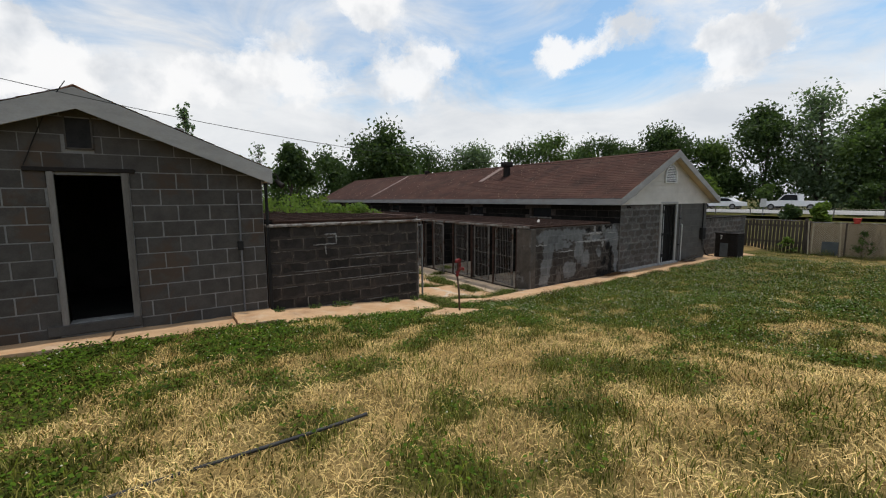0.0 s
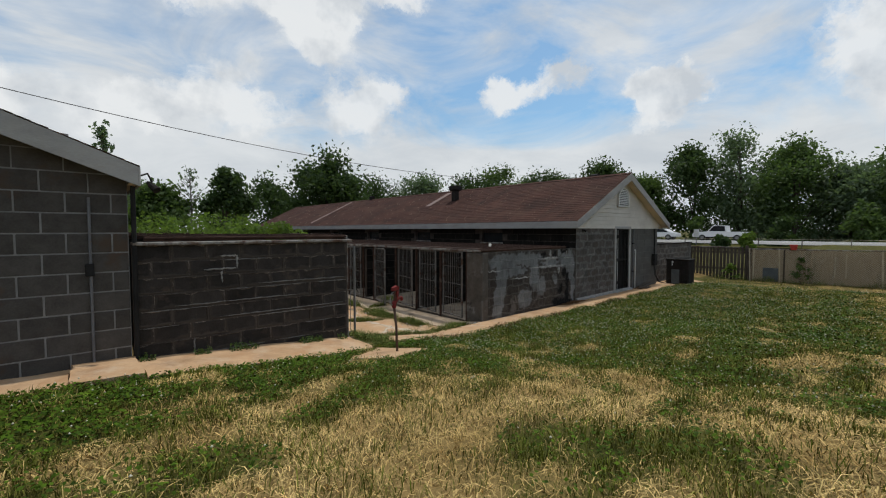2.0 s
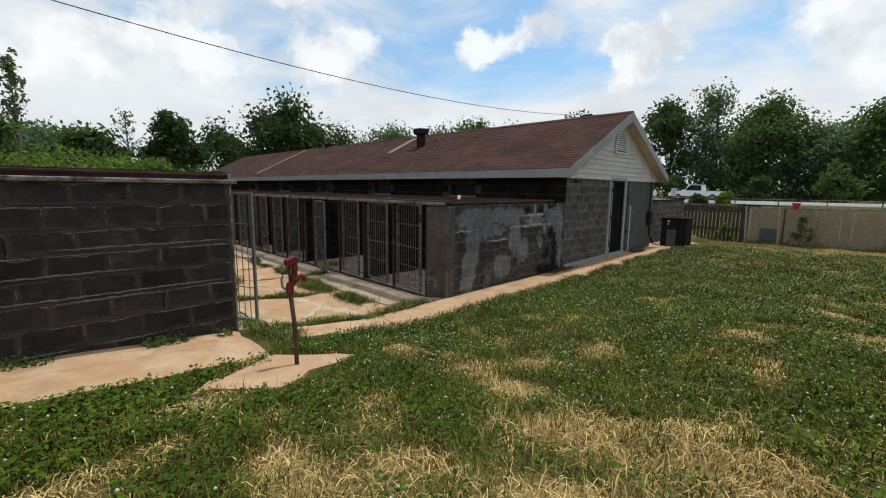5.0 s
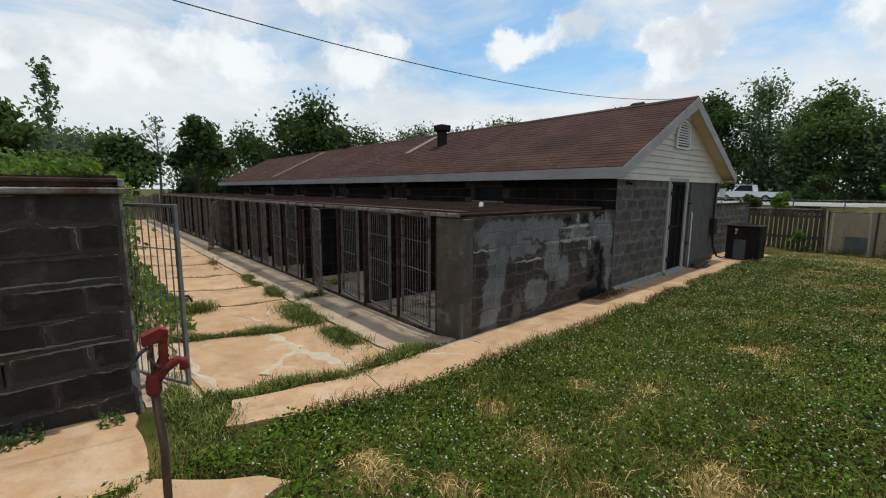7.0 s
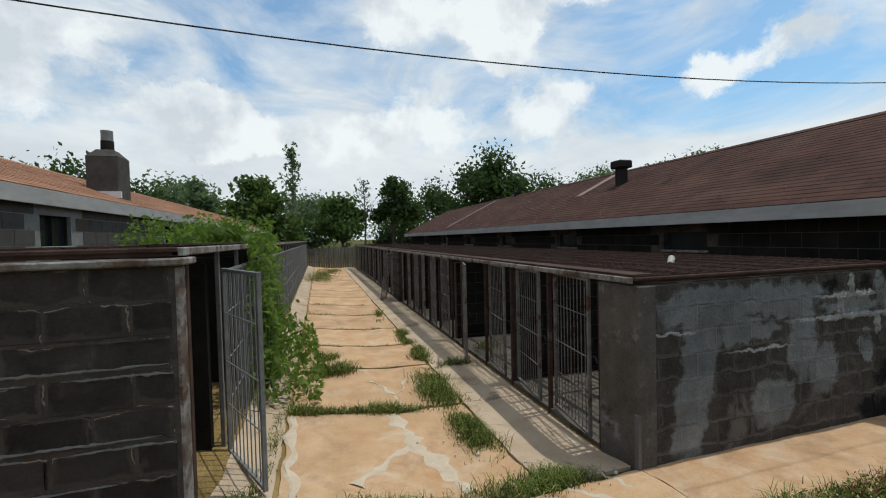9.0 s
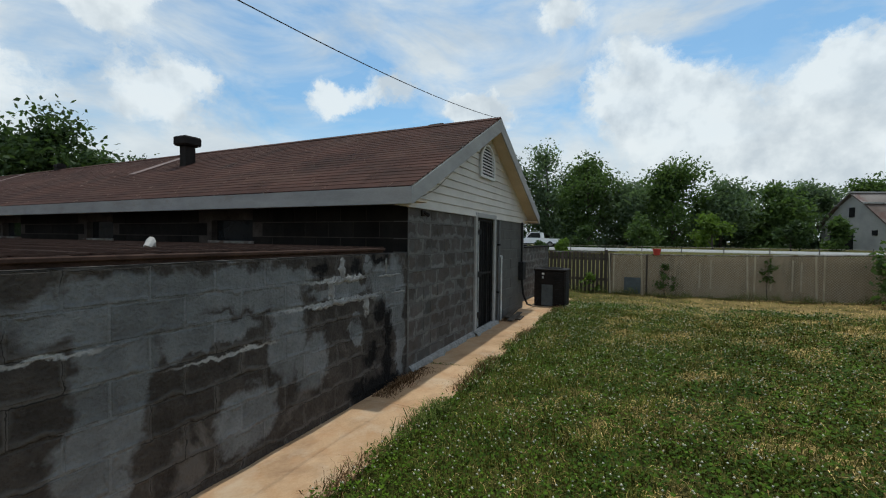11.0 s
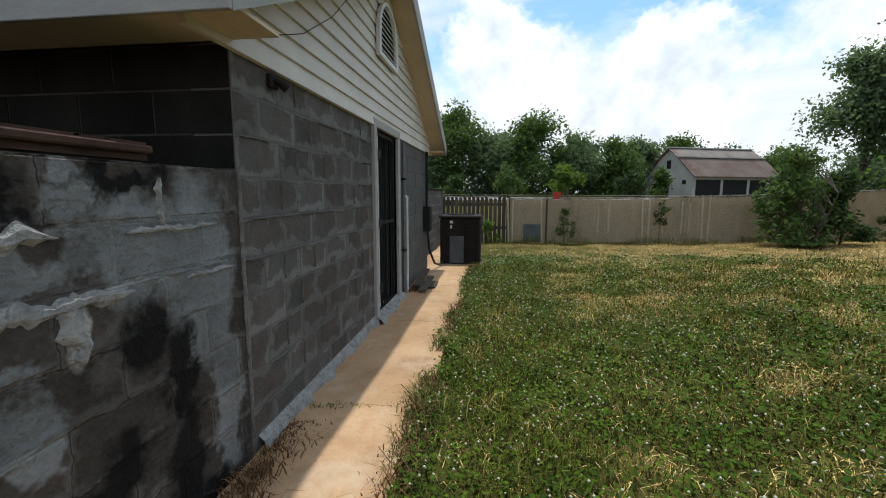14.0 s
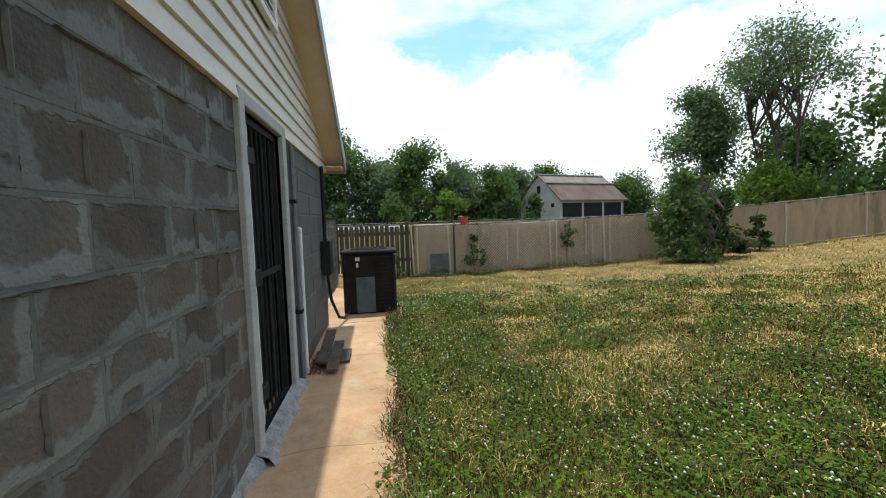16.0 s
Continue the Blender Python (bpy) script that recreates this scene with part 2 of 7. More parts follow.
        grain_.inputs["A"].default_value = (*[c * 0.7 for c in bcol], 1)
        grain_.inputs["B"].default_value = (*[c * 1.25 for c in bcol], 1)
        nt.links.new(rng.outputs[0], grain_.inputs["Factor"])
        mb = nt.nodes.new("ShaderNodeMix")
        mb.data_type = "RGBA"
        nt.links.new(tot, mb.inputs["Factor"])
        nt.links.new(col, mb.inputs["A"])
        nt.links.new(grain_.outputs["Result"], mb.inputs["B"])
        col = mb.outputs["Result"]
    for amount, kind in ((per_object, "o"), (per_island, "i")):
        if amount:
            if kind == "o":
                src, sock = nt.nodes.new("ShaderNodeObjectInfo"), "Random"
            else:
                src, sock = geo, "Random Per Island"
            r3 = nt.nodes.new("ShaderNodeMapRange")
            r3.inputs["To Min"].default_value, r3.inputs["To Max"].default_value = 1 - amount, 1 + amount
            nt.links.new(src.outputs[sock], r3.inputs["Value"])
            hs = nt.nodes.new("ShaderNodeHueSaturation")
            nt.links.new(r3.outputs[0], hs.inputs["Value"])
            nt.links.new(col, hs.inputs["Color"])
            col = hs.outputs[0]
    nt.links.new(col, bsdf.inputs["Base Color"])
    if bump:
        b = nt.nodes.new("ShaderNodeBump")
        b.inputs["Strength"].default_value, b.inputs["Distance"].default_value = bump, dist
        height_ = add.outputs[0]
        for mask in relief[:1]:
            hm = nt.nodes.new("ShaderNodeMath")
            hm.operation = "MULTIPLY_ADD"
            hm.inputs[1].default_value = 0.3
            nt.links.new(mask, hm.inputs[0])
            nt.links.new(height_, hm.inputs[2])
            height_ = hm.outputs[0]
        nt.links.new(height_, b.inputs["Height"])
        nt.links.new(b.outputs[0], bsdf.inputs["Normal"])
    return m


M = {}
M["block_grey"] = surf("painted_grey_block", (0.062, 0.053, 0.047), (0.115, 0.101, 0.09), 5, 60, 0.8, 0.8, 0.02, 0.22, spots=[(0.1, 0.079, 0.063), (0.082, 0.084, 0.08)], spot_scale=1.5, spot_range=(0.5, 0.7), smear=[(3.67, 2.04, 0.4, 0.2, 0.042, (0.145, 0.138, 0.127), 0.27, 0.6, 1.6), (3.67, 2.006, 0.4, 0.2, 0.0015, (0.05, 0.046, 0.042), 0.09, 0.3, 6.0)])
M["mortar_grey"] = surf("grey_mortar_smear", (0.085, 0.08, 0.073), (0.15, 0.142, 0.13), 7, 60, 0.85, 0.6, 0.01)
M["block_brown"] = surf("weathered_brown_block", (0.02, 0.018, 0.0165), (0.048, 0.042, 0.037), 4, 55, 0.9, 0.8, 0.016, 0.25, spots=[(0.015, 0.013, 0.012), (0.085, 0.064, 0.05)], spot_scale=2.2, spot_range=(0.58, 0.74), smear=[(-6.03, 1.76, 0.4, 0.2, 0.036, (0.056, 0.047, 0.039), 0.15, 0.6, 2.2), (-6.03, 1.742, 0.4, 0.2, 0.003, (0.22, 0.18, 0.15), 0.12, 0.2, 2.6)])
M["mortar_brown"] = surf("ragged_lime_mortar", (0.035, 0.029, 0.025), (0.095, 0.079, 0.067), 5, 40, 0.9, 0.7, 0.012)
M["block_patched"] = surf("stained_run_block", (0.03, 0.026, 0.022), (0.078, 0.066, 0.056), 6, 45, 0.9, 1.0, 0.03, 0.2, spots=[(0.14, 0.125, 0.11)], spot_scale=1.6, spot_range=(0.58, 0.68), smear=[(0.0, 1.46, 0.4, 0.2, 0.03, (0.095, 0.085, 0.075), 0.14, 0.85, 3.0), (0.0, 1.445, 0.4, 0.2, 0.0025, (0.03, 0.027, 0.024), 0.1, 0.3, 3.0)], blobs=[
    ((0.165, 0.166, 0.162), 0.4, 4.6, 1.1, 0.86, [(0.75, 1.22, 0.55, 0.2), (0.62, 0.8, 0.2, 0.5), (0.5, 0.3, 0.2, 0.36), (1.55, 1.26, 0.6, 0.17), (1.8, 0.9, 0.2, 0.42), (2.86, 1.34, 0.08, 0.1), (3.12, 1.15, 0.24, 0.2), (3.42, 1.0, 0.2, 0.42), (3.5, 0.45, 0.12, 0.4), (1.15, 0.98, 0.36, 0.1), (2.7, 0.68, 0.1, 0.16), (2.45, 1.14, 0.3, 0.06), (2.1, 0.55, 0.2, 0.22), (1.45, 0.32, 0.28, 0.22), (2.5, 1.12, 0.4, 0.07)]),
    ((0.36, 0.35, 0.33), 0.12, 9.0, 1.3, 0.7, [(2.4, 1.235, 0.4, 0.02), (2.4, 1.03, 0.66, 0.02), (2.48, 1.32, 0.035, 0.1), (2.33, 1.13, 0.03, 0.1), (2.86, 0.93, 0.03, 0.1), (0.35, 1.03, 0.25, 0.012), (1.3, 0.82, 0.35, 0.012)]),
    ((0.011, 0.01, 0.0095), 0.35, 8.0, 1.18, 0.62, [(2.65, 1.32, 0.13, 0.08), (2.2, 1.34, 0.1, 0.07), (3.1, 0.84, 0.14, 0.13), (3.24, 0.62, 0.09, 0.24), (3.24, 0.25, 0.11, 0.34), (3.0, 0.05, 0.34, 0.16), (2.75, 0.1, 0.2, 0.12), (3.35, 0.0, 0.2, 0.1), (3.05, 1.39, 0.2, 0.05), (2.95, 0.4, 0.16, 0.12)])])
M["parge"] = surf("cement_parging", (0.13, 0.123, 0.113), (0.23, 0.22, 0.204), 9, 40, 0.88, 1.0, 0.03)
M["parge_brown"] = surf("brown_stained_parging", (0.055, 0.046, 0.038), (0.135, 0.118, 0.1), 3.0, 50, 0.9, 0.8, 0.015, spots=[(0.05, 0.042, 0.036), (0.19, 0.18, 0.165)], spot_scale=2.4, spot_range=(0.56, 0.66))
M["block_shed"] = surf("bare_grey_block", (0.05, 0.045, 0.04), (0.09, 0.082, 0.073), 5, 80, 0.9, 0.5, 0.006, 0.12, spots=[(0.075, 0.055, 0.041)], spot_scale=1.0)
M["mortar_shed"] = surf("pale_joint_mortar", (0.15, 0.147, 0.14), (0.24, 0.233, 0.22), 8, 60, 0.85, 0.4)
# near-black: the eave's shade is put into the colour, besides soot and weathering
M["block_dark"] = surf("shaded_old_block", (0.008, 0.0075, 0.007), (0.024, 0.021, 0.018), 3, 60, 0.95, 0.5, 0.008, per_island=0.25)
M["white_paint"] = surf("weathered_white_paint", (0.55, 0.54, 0.52), (0.74, 0.73, 0.7), 3, 40, 0.6, 0.15, 0.004)
M["siding"] = surf("cream_lap_siding", (0.5, 0.46, 0.4), (0.64, 0.595, 0.53), 2, 50, 0.6, 0.1, 0.003, 0.04)
M["soffit"] = surf("tan_plywood_soffit", (0.52, 0.42, 0.3), (0.68, 0.56, 0.42), 2, 30, 0.7, 0.2, 0.004)
M["fascia"] = surf("grey_white_fascia", (0.28, 0.27, 0.255), (0.4, 0.387, 0.365), 2.2, 40, 0.7, 0.2, 0.004, stretch3=(1, 1, 3), spots=[(0.28, 0.24, 0.2)], spot_scale=1.3, spot_range=(0.58, 0.75))
M["shingle"] = surf("red_brown_shingle", (0.036, 0.018, 0.014), (0.088, 0.042, 0.031), 1.4, 45, 0.95, 0.6, 0.008, per_island=0.06, spots=[(0.088, 0.05, 0.037), (0.032, 0.019, 0.015)], spot_scale=0.9, spot_range=(0.5, 0.75))
M["shingle_orange"] = surf("orange_brown_shingle", (0.2, 0.1, 0.06), (0.33, 0.17, 0.105), 1.5, 45, 0.9, 0.6, 0.01, per_island=0.15)
M["flash"] = surf("pale_roof_flashing", (0.15, 0.095, 0.078), (0.24, 0.165, 0.14), 4, 40, 0.6, 0.2)
M["concrete"] = surf("warm_tan_concrete", (0.385, 0.236, 0.126), (0.565, 0.375, 0.224), 1.7, 55, 0.92, 0.5, 0.008, 0.06, spots=[(0.29, 0.175, 0.1), (0.53, 0.4, 0.28), (0.42, 0.23, 0.115)], spot_scale=1.8, spot_range=(0.52, 0.74))
M["concrete_grey"] = surf("tan_grey_concrete", (0.35, 0.255, 0.17), (0.49, 0.38, 0.275), 2.5, 50, 0.92, 0.4, 0.006, spots=[(0.24, 0.18, 0.125)])
# run floors: shadow under the cage roofs put into a darker concrete colour
M["concrete_dark"] = surf("shade_dark_run_concrete", (0.07, 0.06, 0.05), (0.16, 0.135, 0.11), 1.5, 50, 0.92, 0.4, 0.006, spots=[(0.04, 0.036, 0.032)])
M["mortar_white"] = surf("pale_ragged_mortar", (0.19, 0.183, 0.172), (0.38, 0.37, 0.35), 14, 60, 0.9, 1.0, 0.03)
M["crack_fill"] = surf("pale_crack_mortar", (0.42, 0.33, 0.24), (0.56, 0.46, 0.35), 6, 50, 0.92, 0.5, 0.01)
M["gate_steel"] = surf("weathered_galvanised_steel", (0.1, 0.093, 0.086), (0.22, 0.205, 0.19), 9, 60, 0.65, 0.2, 0.002, metal=0.2, spots=[(0.09, 0.05, 0.032)], spot_scale=5)
M["gate_pale"] = surf("pale_galvanised_steel", (0.13, 0.13, 0.125), (0.24, 0.238, 0.23), 9, 60, 0.6, 0.2, 0.002, metal=0.2)
M["rust"] = surf("rusty_steel", (0.03, 0.018, 0.014), (0.095, 0.056, 0.042), 5, 50, 0.9, 0.5, 0.003, spots=[(0.16, 0.13, 0.11)], spot_scale=3, spot_range=(0.62, 0.78))
M["rail_white"] = surf("worn_white_rail", (0.13, 0.12, 0.107), (0.34, 0.325, 0.3), 5, 40, 0.7, 0.4, 0.003, spots=[(0.07, 0.04, 0.03), (0.12, 0.085, 0.065)], spot_scale=4, spot_range=(0.5, 0.62))
M["bucket_red"] = surf("faded_red_plastic", (0.36, 0.035, 0.025), (0.52, 0.07, 0.05), 8, 60, 0.6, 0.1)
M["red_paint"] = surf("faded_red_paint", (0.12, 0.018, 0.016), (0.25, 0.04, 0.035), 14, 80, 0.7, 0.3, 0.003, spots=[(0.06, 0.028, 0.02)], spot_scale=16)
M["pipe_iron"] = surf("weathered_iron_pipe", (0.05, 0.032, 0.024), (0.13, 0.085, 0.06), 10, 70, 0.8, 0.4, 0.002)
M["black"] = surf("black_metal", (0.01, 0.01, 0.01), (0.026, 0.025, 0.024), 8, 60, 0.66, 0.1)
# the gloom indoors is painted in: one near-black colour for every inner surface
M["interior"] = surf("room_shade", (0.02, 0.019, 0.018), (0.04, 0.038, 0.035), 3, 30, 0.95, 0.1)
M["door_grey"] = surf("grey_door_paint", (0.1, 0.1, 0.105), (0.17, 0.17, 0.175), 4, 50, 0.5, 0.1)
M["ac_metal"] = surf("dark_brown_cabinet_metal", (0.012, 0.01, 0.009), (0.028, 0.023, 0.02), 6, 60, 0.75, 0.15, 0.002)
M["ac_panel"] = surf("dull_blue_grey_panel", (0.06, 0.07, 0.073), (0.11, 0.123, 0.125), 5, 50, 0.6, 0.1)
M["pvc"] = surf("white_pvc", (0.55, 0.54, 0.52), (0.7, 0.69, 0.67), 6, 60, 0.45, 0.05)
M["wood_dark"] = surf("dark_weathered_picket", (0.045, 0.036, 0.028), (0.11, 0.09, 0.072), 3, 50, 0.9, 0.5, 0.006, 0.25, stretch3=(3, 3, 0.5))
M["wood_grey"] = surf("grey_weathered_board", (0.1, 0.09, 0.08), (0.2, 0.185, 0.165), 3, 50, 0.9, 0.5, 0.006, 0.2, stretch3=(3, 3, 0.5))
M["screen"] = surf("tan_privacy_screen", (0.17, 0.135, 0.085), (0.29, 0.232, 0.15), 2.6, 45, 0.95, 0.6, 0.012, stretch3=(1, 1.6, 0.5), spots=[(0.12, 0.105, 0.066)], spot_scale=0.8)
_nt = M["screen"].node_tree
_tr = _nt.nodes.new("ShaderNodeBsdfTranslucent")
_tr.inputs["Color"].default_value = (0.5, 0.37, 0.23, 1)
_mx = _nt.nodes.new("ShaderNodeMixShader")
_mx.inputs[0].default_value = 0.12
_nt.links.new(_nt.nodes["Principled BSDF"].outputs[0], _mx.inputs[1])
_nt.links.new(_tr.outputs[0], _mx.inputs[2])
_nt.links.new(_mx.outputs[0], _nt.nodes["Material Output"].inputs["Surface"])
M["post_tan"] = surf("tan_fence_post", (0.36, 0.3, 0.2), (0.52, 0.45, 0.33), 5, 50, 0.75, 0.2)
M["wire"] = surf("chain_link_wire", (0.34, 0.3, 0.23), (0.5, 0.44, 0.35), 10, 60, 0.6, 0.0)
M["road"] = surf("pale_highway_asphalt", (0.26, 0.25, 0.24), (0.34, 0.33, 0.31), 0.6, 20, 0.9, 0.2)
M["line"] = surf("white_road_line", (0.62, 0.62, 0.6), (0.75, 0.75, 0.72), 3, 30, 0.7, 0.0)
M["car_white"] = surf("white_car_paint", (0.72, 0.72, 0.72), (0.78, 0.78, 0.78), 2, 30, 0.25, 0.0)
M["glass_dark"] = surf("dark_car_glass", (0.015, 0.018, 0.02), (0.025, 0.028, 0.03), 3, 30, 0.08, 0.0)
M["rubber"] = surf("black_rubber", (0.015, 0.015, 0.015), (0.03, 0.03, 0.03), 10, 60, 0.8, 0.2)
M["barn_white"] = surf("old_white_barn_wall", (0.32, 0.31, 0.29), (0.48, 0.46, 0.43), 0.6, 20, 0.8, 0.2)
M["barn_roof"] = surf("rusty_barn_roof", (0.1, 0.072, 0.06), (0.18, 0.14, 0.12), 0.5, 15, 0.7, 0.2, stretch3=(1, 1, 0.3), spots=[(0.12, 0.065, 0.052)], spot_scale=0.3)
M["barn_roof_grey"] = surf("weathered_grey_barn_roof", (0.15, 0.125, 0.11), (0.27, 0.235, 0.21), 0.5, 15, 0.7, 0.2, stretch3=(1, 1, 0.3), spots=[(0.16, 0.1, 0.085)], spot_scale=0.4)
M["bark"] = surf("grey_brown_bark", (0.055, 0.045, 0.036), (0.13, 0.11, 0.09), 6, 40, 0.95, 0.8, 0.03, stretch3=(1, 1, 0.3))
M["dead_wood"] = surf("bare_grey_twig", (0.13, 0.115, 0.1), (0.22, 0.2, 0.18), 6, 40, 0.95, 0.3)
M["hose"] = surf("black_hose", (0.015, 0.015, 0.016), (0.05, 0.048, 0.045), 8, 60, 0.6, 0.1)
M["stone_white"] = surf("pale_rubble", (0.45, 0.42, 0.38), (0.62, 0.58, 0.53), 12, 60, 0.9, 0.5, 0.005)


def leaf_mat(name, dark, light, trans=0.3):
    m = surf(name, dark, light, 0.9, 9, 0.6, 0.0, per_island=0.35)
    b = m.node_tree.nodes["Principled BSDF"]
    b.inputs["Specular IOR Level"].default_value = 0.15
    nt = m.node_tree
    tr = nt.nodes.new("ShaderNodeBsdfTranslucent")
    tr.inputs["Color"].default_value = (light[0] * 1.5, light[1] * 1.7, light[2] * 1.0, 1)
    mx = nt.nodes.new("ShaderNodeMixShader")
    mx.inputs[0].default_value = trans
    out = nt.nodes["Material Output"]
    nt.links.new(b.outputs[0], mx.inputs[1])
    nt.links.new(tr.outputs[0], mx.inputs[2])
    nt.links.new(mx.outputs[0], out.inputs["Surface"])
    return m


M["leaf_deep"] = leaf_mat("deep_green_leaves", (0.02, 0.038, 0.014), (0.06, 0.09, 0.032), 0.3)
M["leaf_mid"] = leaf_mat("mid_green_leaves", (0.032, 0.056, 0.018), (0.095, 0.138, 0.044), 0.34)
M["leaf_bright"] = leaf_mat("bright_green_leaves", (0.045, 0.08, 0.015), (0.135, 0.19, 0.04), 0.4)
M["leaf_grey"] = leaf_mat("grey_green_leaves", (0.05, 0.076, 0.046), (0.13, 0.17, 0.1), 0.36)
M["grass_soil"] = surf("lawn_ground", (0.024, 0.032, 0.005), (0.075, 0.08, 0.016), 2.5, 60, 0.95, 0.8, 0.03, tint_attr="dry", attr_cols=((0.12, 0.08, 0.03), (0.34, 0.23, 0.09)))
M["blade"] = surf("grass_blades", (0.036, 0.058, 0.003), (0.13, 0.162, 0.012), 1.5, 20, 0.8, 0.0, per_island=0.55, tint_attr="dry", attr_cols=((0.33, 0.21, 0.07), (0.8, 0.58, 0.25)))
M["tuft"] = surf("joint_weeds", (0.032, 0.06, 0.008), (0.115, 0.165, 0.028), 3, 20, 0.8, 0.0, per_island=0.35, tint_attr="dry", attr_cols=((0.28, 0.2, 0.07), (0.5, 0.4, 0.17)))
M["clover"] = surf("clover_leaves", (0.018, 0.041, 0.002), (0.074, 0.122, 0.007), 1.8, 20, 0.75, 0.0, per_island=0.5)
M["blossom"] = surf("white_clover_heads", (0.46, 0.43, 0.31), (0.62, 0.59, 0.46), 6, 60, 0.8, 0.0)
for key in ("blade", "clover", "grass_soil"):
    M[key].node_tree.nodes["Principled BSDF"].inputs["Specular IOR Level"].default_value = 0.1
M["brown_weed"] = surf("withered_brown_leaves", (0.09, 0.05, 0.025), (0.2, 0.115, 0.055), 6, 40, 0.9, 0.0, per_island=0.3)


# ---- mesh building ----
class Build:
    def __init__(self):
        self.v, self.f = [], []

    def face_strip(self, rows, closed=False):
        """Quads between successive rows of points of one length."""
        base = len(self.v)
        n = len(rows[0])
        for r in rows:
            self.v.extend(r)
        for i in range(len(rows) - 1):
            for j in range(n if closed else n - 1):
                k = (j + 1) % n
                a, b = base + i * n, base + (i + 1) * n
                self.f.append((a + j, a + k, b + k, b + j))
        return base, n

    def box(self, x0, x1, y0, y1, z0, z1, bev=0.0):
        lo, hi = (x0, y0, z0), (x1, y1, z1)
        if bev <= 0:
            b = len(self.v)
            for i in range(8):
                self.v.append((hi[0] if i & 1 else lo[0], hi[1] if i & 2 else lo[1], hi[2] if i & 4 else lo[2]))
            for q in ((0, 2, 3, 1), (4, 5, 7, 6), (0, 1, 5, 4), (2, 6, 7, 3), (0, 4, 6, 2), (1, 3, 7, 5)):
                self.f.append(tuple(b + k for k in q))
            return self
        bev = min(bev, (x1 - x0) * 0.4, (y1 - y0) * 0.4, (z1 - z0) * 0.4)
        bm = bmesh.new()
        bmesh.ops.create_cube(bm, size=1.0)
        for v in bm.verts:
            v.co = Vector(((x0 + x1) / 2 + v.co.x * (x1 - x0), (y0 + y1) / 2 + v.co.y * (y1 - y0), (z0 + z1) / 2 + v.co.z * (z1 - z0)))
        bmesh.ops.bevel(bm, geom=bm.edges[:], offset=bev, segments=1, affect="EDGES")
        b = len(self.v)
        bm.verts.index_update()
        self.v.extend(tuple(v.co) for v in bm.verts)
        self.f.extend(tuple(b + v.index for v in f.verts) for f in bm.faces)
        bm.free()
        return self

    def tube(self, pts, radii, n=6, cap=True):
        pts = [Vector(p) for p in pts]
        if not hasattr(radii, "__len__"):
            radii = [radii] * len(pts)
        rows = []
        for i, p in enumerate(pts):
            d = (pts[min(i + 1, len(pts) - 1)] - pts[max(i - 1, 0)]).normalized()
            u = d.cross(Vector((0, 0, 1)) if abs(d.z) < 0.9 else Vector((1, 0, 0))).normalized()
            w = d.cross(u)
            rows.append([tuple(p + (u * math.cos(2 * math.pi * k / n) + w * math.sin(2 * math.pi * k / n)) * radii[i]) for k in range(n)])
        b, n = self.face_strip(rows, True)
        if cap:
            self.f.append(tuple(b + k for k in range(n))[::-1])
            e = b + (len(rows) - 1) * n
            self.f.append(tuple(e + k for k in range(n)))
        return self

    def prism(self, outline, axis, a0, a1):
        """A flat outline of (u, v) pushed along an axis: 'y' takes (x, z), 'x' takes (y, z), 'z' takes (x, y)."""
        def at(p, a):
            return {"y": (p[0], a, p[1]), "x": (a, p[0], p[1]), "z": (p[0], p[1], a)}[axis]
        b, n = len(self.v), len(outline)
        self.v.extend(at(p, a0) for p in outline)
        self.v.extend(at(p, a1) for p in outline)
        self.f.append(tuple(range(b, b + n)))
        self.f.append(tuple(range(b + 2 * n - 1, b + n - 1, -1)))
        for i in range(n):
            j = (i + 1) % n
            self.f.append((b + i, b + n + i, b + n + j, b + j))
        return self

    def mesh(self, name, mat, smooth=False):
        me = bpy.data.meshes.new(name)
        me.from_pydata(self.v, [], self.f)
        bm = bmesh.new()
        bm.from_mesh(me)
        bmesh.ops.recalc_face_normals(bm, faces=bm.faces[:])
        bm.to_mesh(me)
        bm.free()
        me.materials.append(M[mat])
        if smooth:
            me.polygons.foreach_set("use_smooth", [True] * len(me.polygons))
        return me


def hang(ob, parent):
    ob.parent = parent
    if parent.type == "EMPTY":
        ob.matrix_parent_inverse = Matrix.Translation(-parent.location)
    return ob


def thing(name, label, category, at=(0, 0, 0), group="", kind=""):
    ob = new(name)
    ob.empty_display_size = 0.1
    ob.location = at
    return tagged(ob, label, category, group, kind)


def part(name, build, mat, parent, label="", smooth=False):
    ob = new(name, build.mesh(name, mat, smooth))
    hang(ob, parent)
    return tagged(ob, label)


def single(name, build, mat, label, category, kind="", group="", smooth=False):
    return tagged(new(name, build.mesh(name, mat, smooth)), label, category, group, kind)


def fast_mesh(name, verts, loops, counts, mat, attr=None):
    """A mesh straight from number arrays, with one optional value a point."""
    me = bpy.data.meshes.new(name)
    me.vertices.add(len(verts))
    me.vertices.foreach_set("co", np.ascontiguousarray(verts, dtype=np.float32).ravel())
    me.loops.add(len(loops))
    me.loops.foreach_set("vertex_index", np.ascontiguousarray(loops, dtype=np.int32))
    me.polygons.add(len(counts))
    starts = np.concatenate(([0], np.cumsum(counts)[:-1])).astype(np.int32)
    me.polygons.foreach_set("loop_start", starts)
    if attr is not None:
        a = me.attributes.new("dry", "FLOAT", "POINT")
        a.data.foreach_set("value", np.ascontiguousarray(attr, dtype=np.float32))
    me.materials.append(M[mat])
    me.update()
    me.validate()
    return me


def interp(x, xs, ys):
    return np.interp(x, xs, ys)


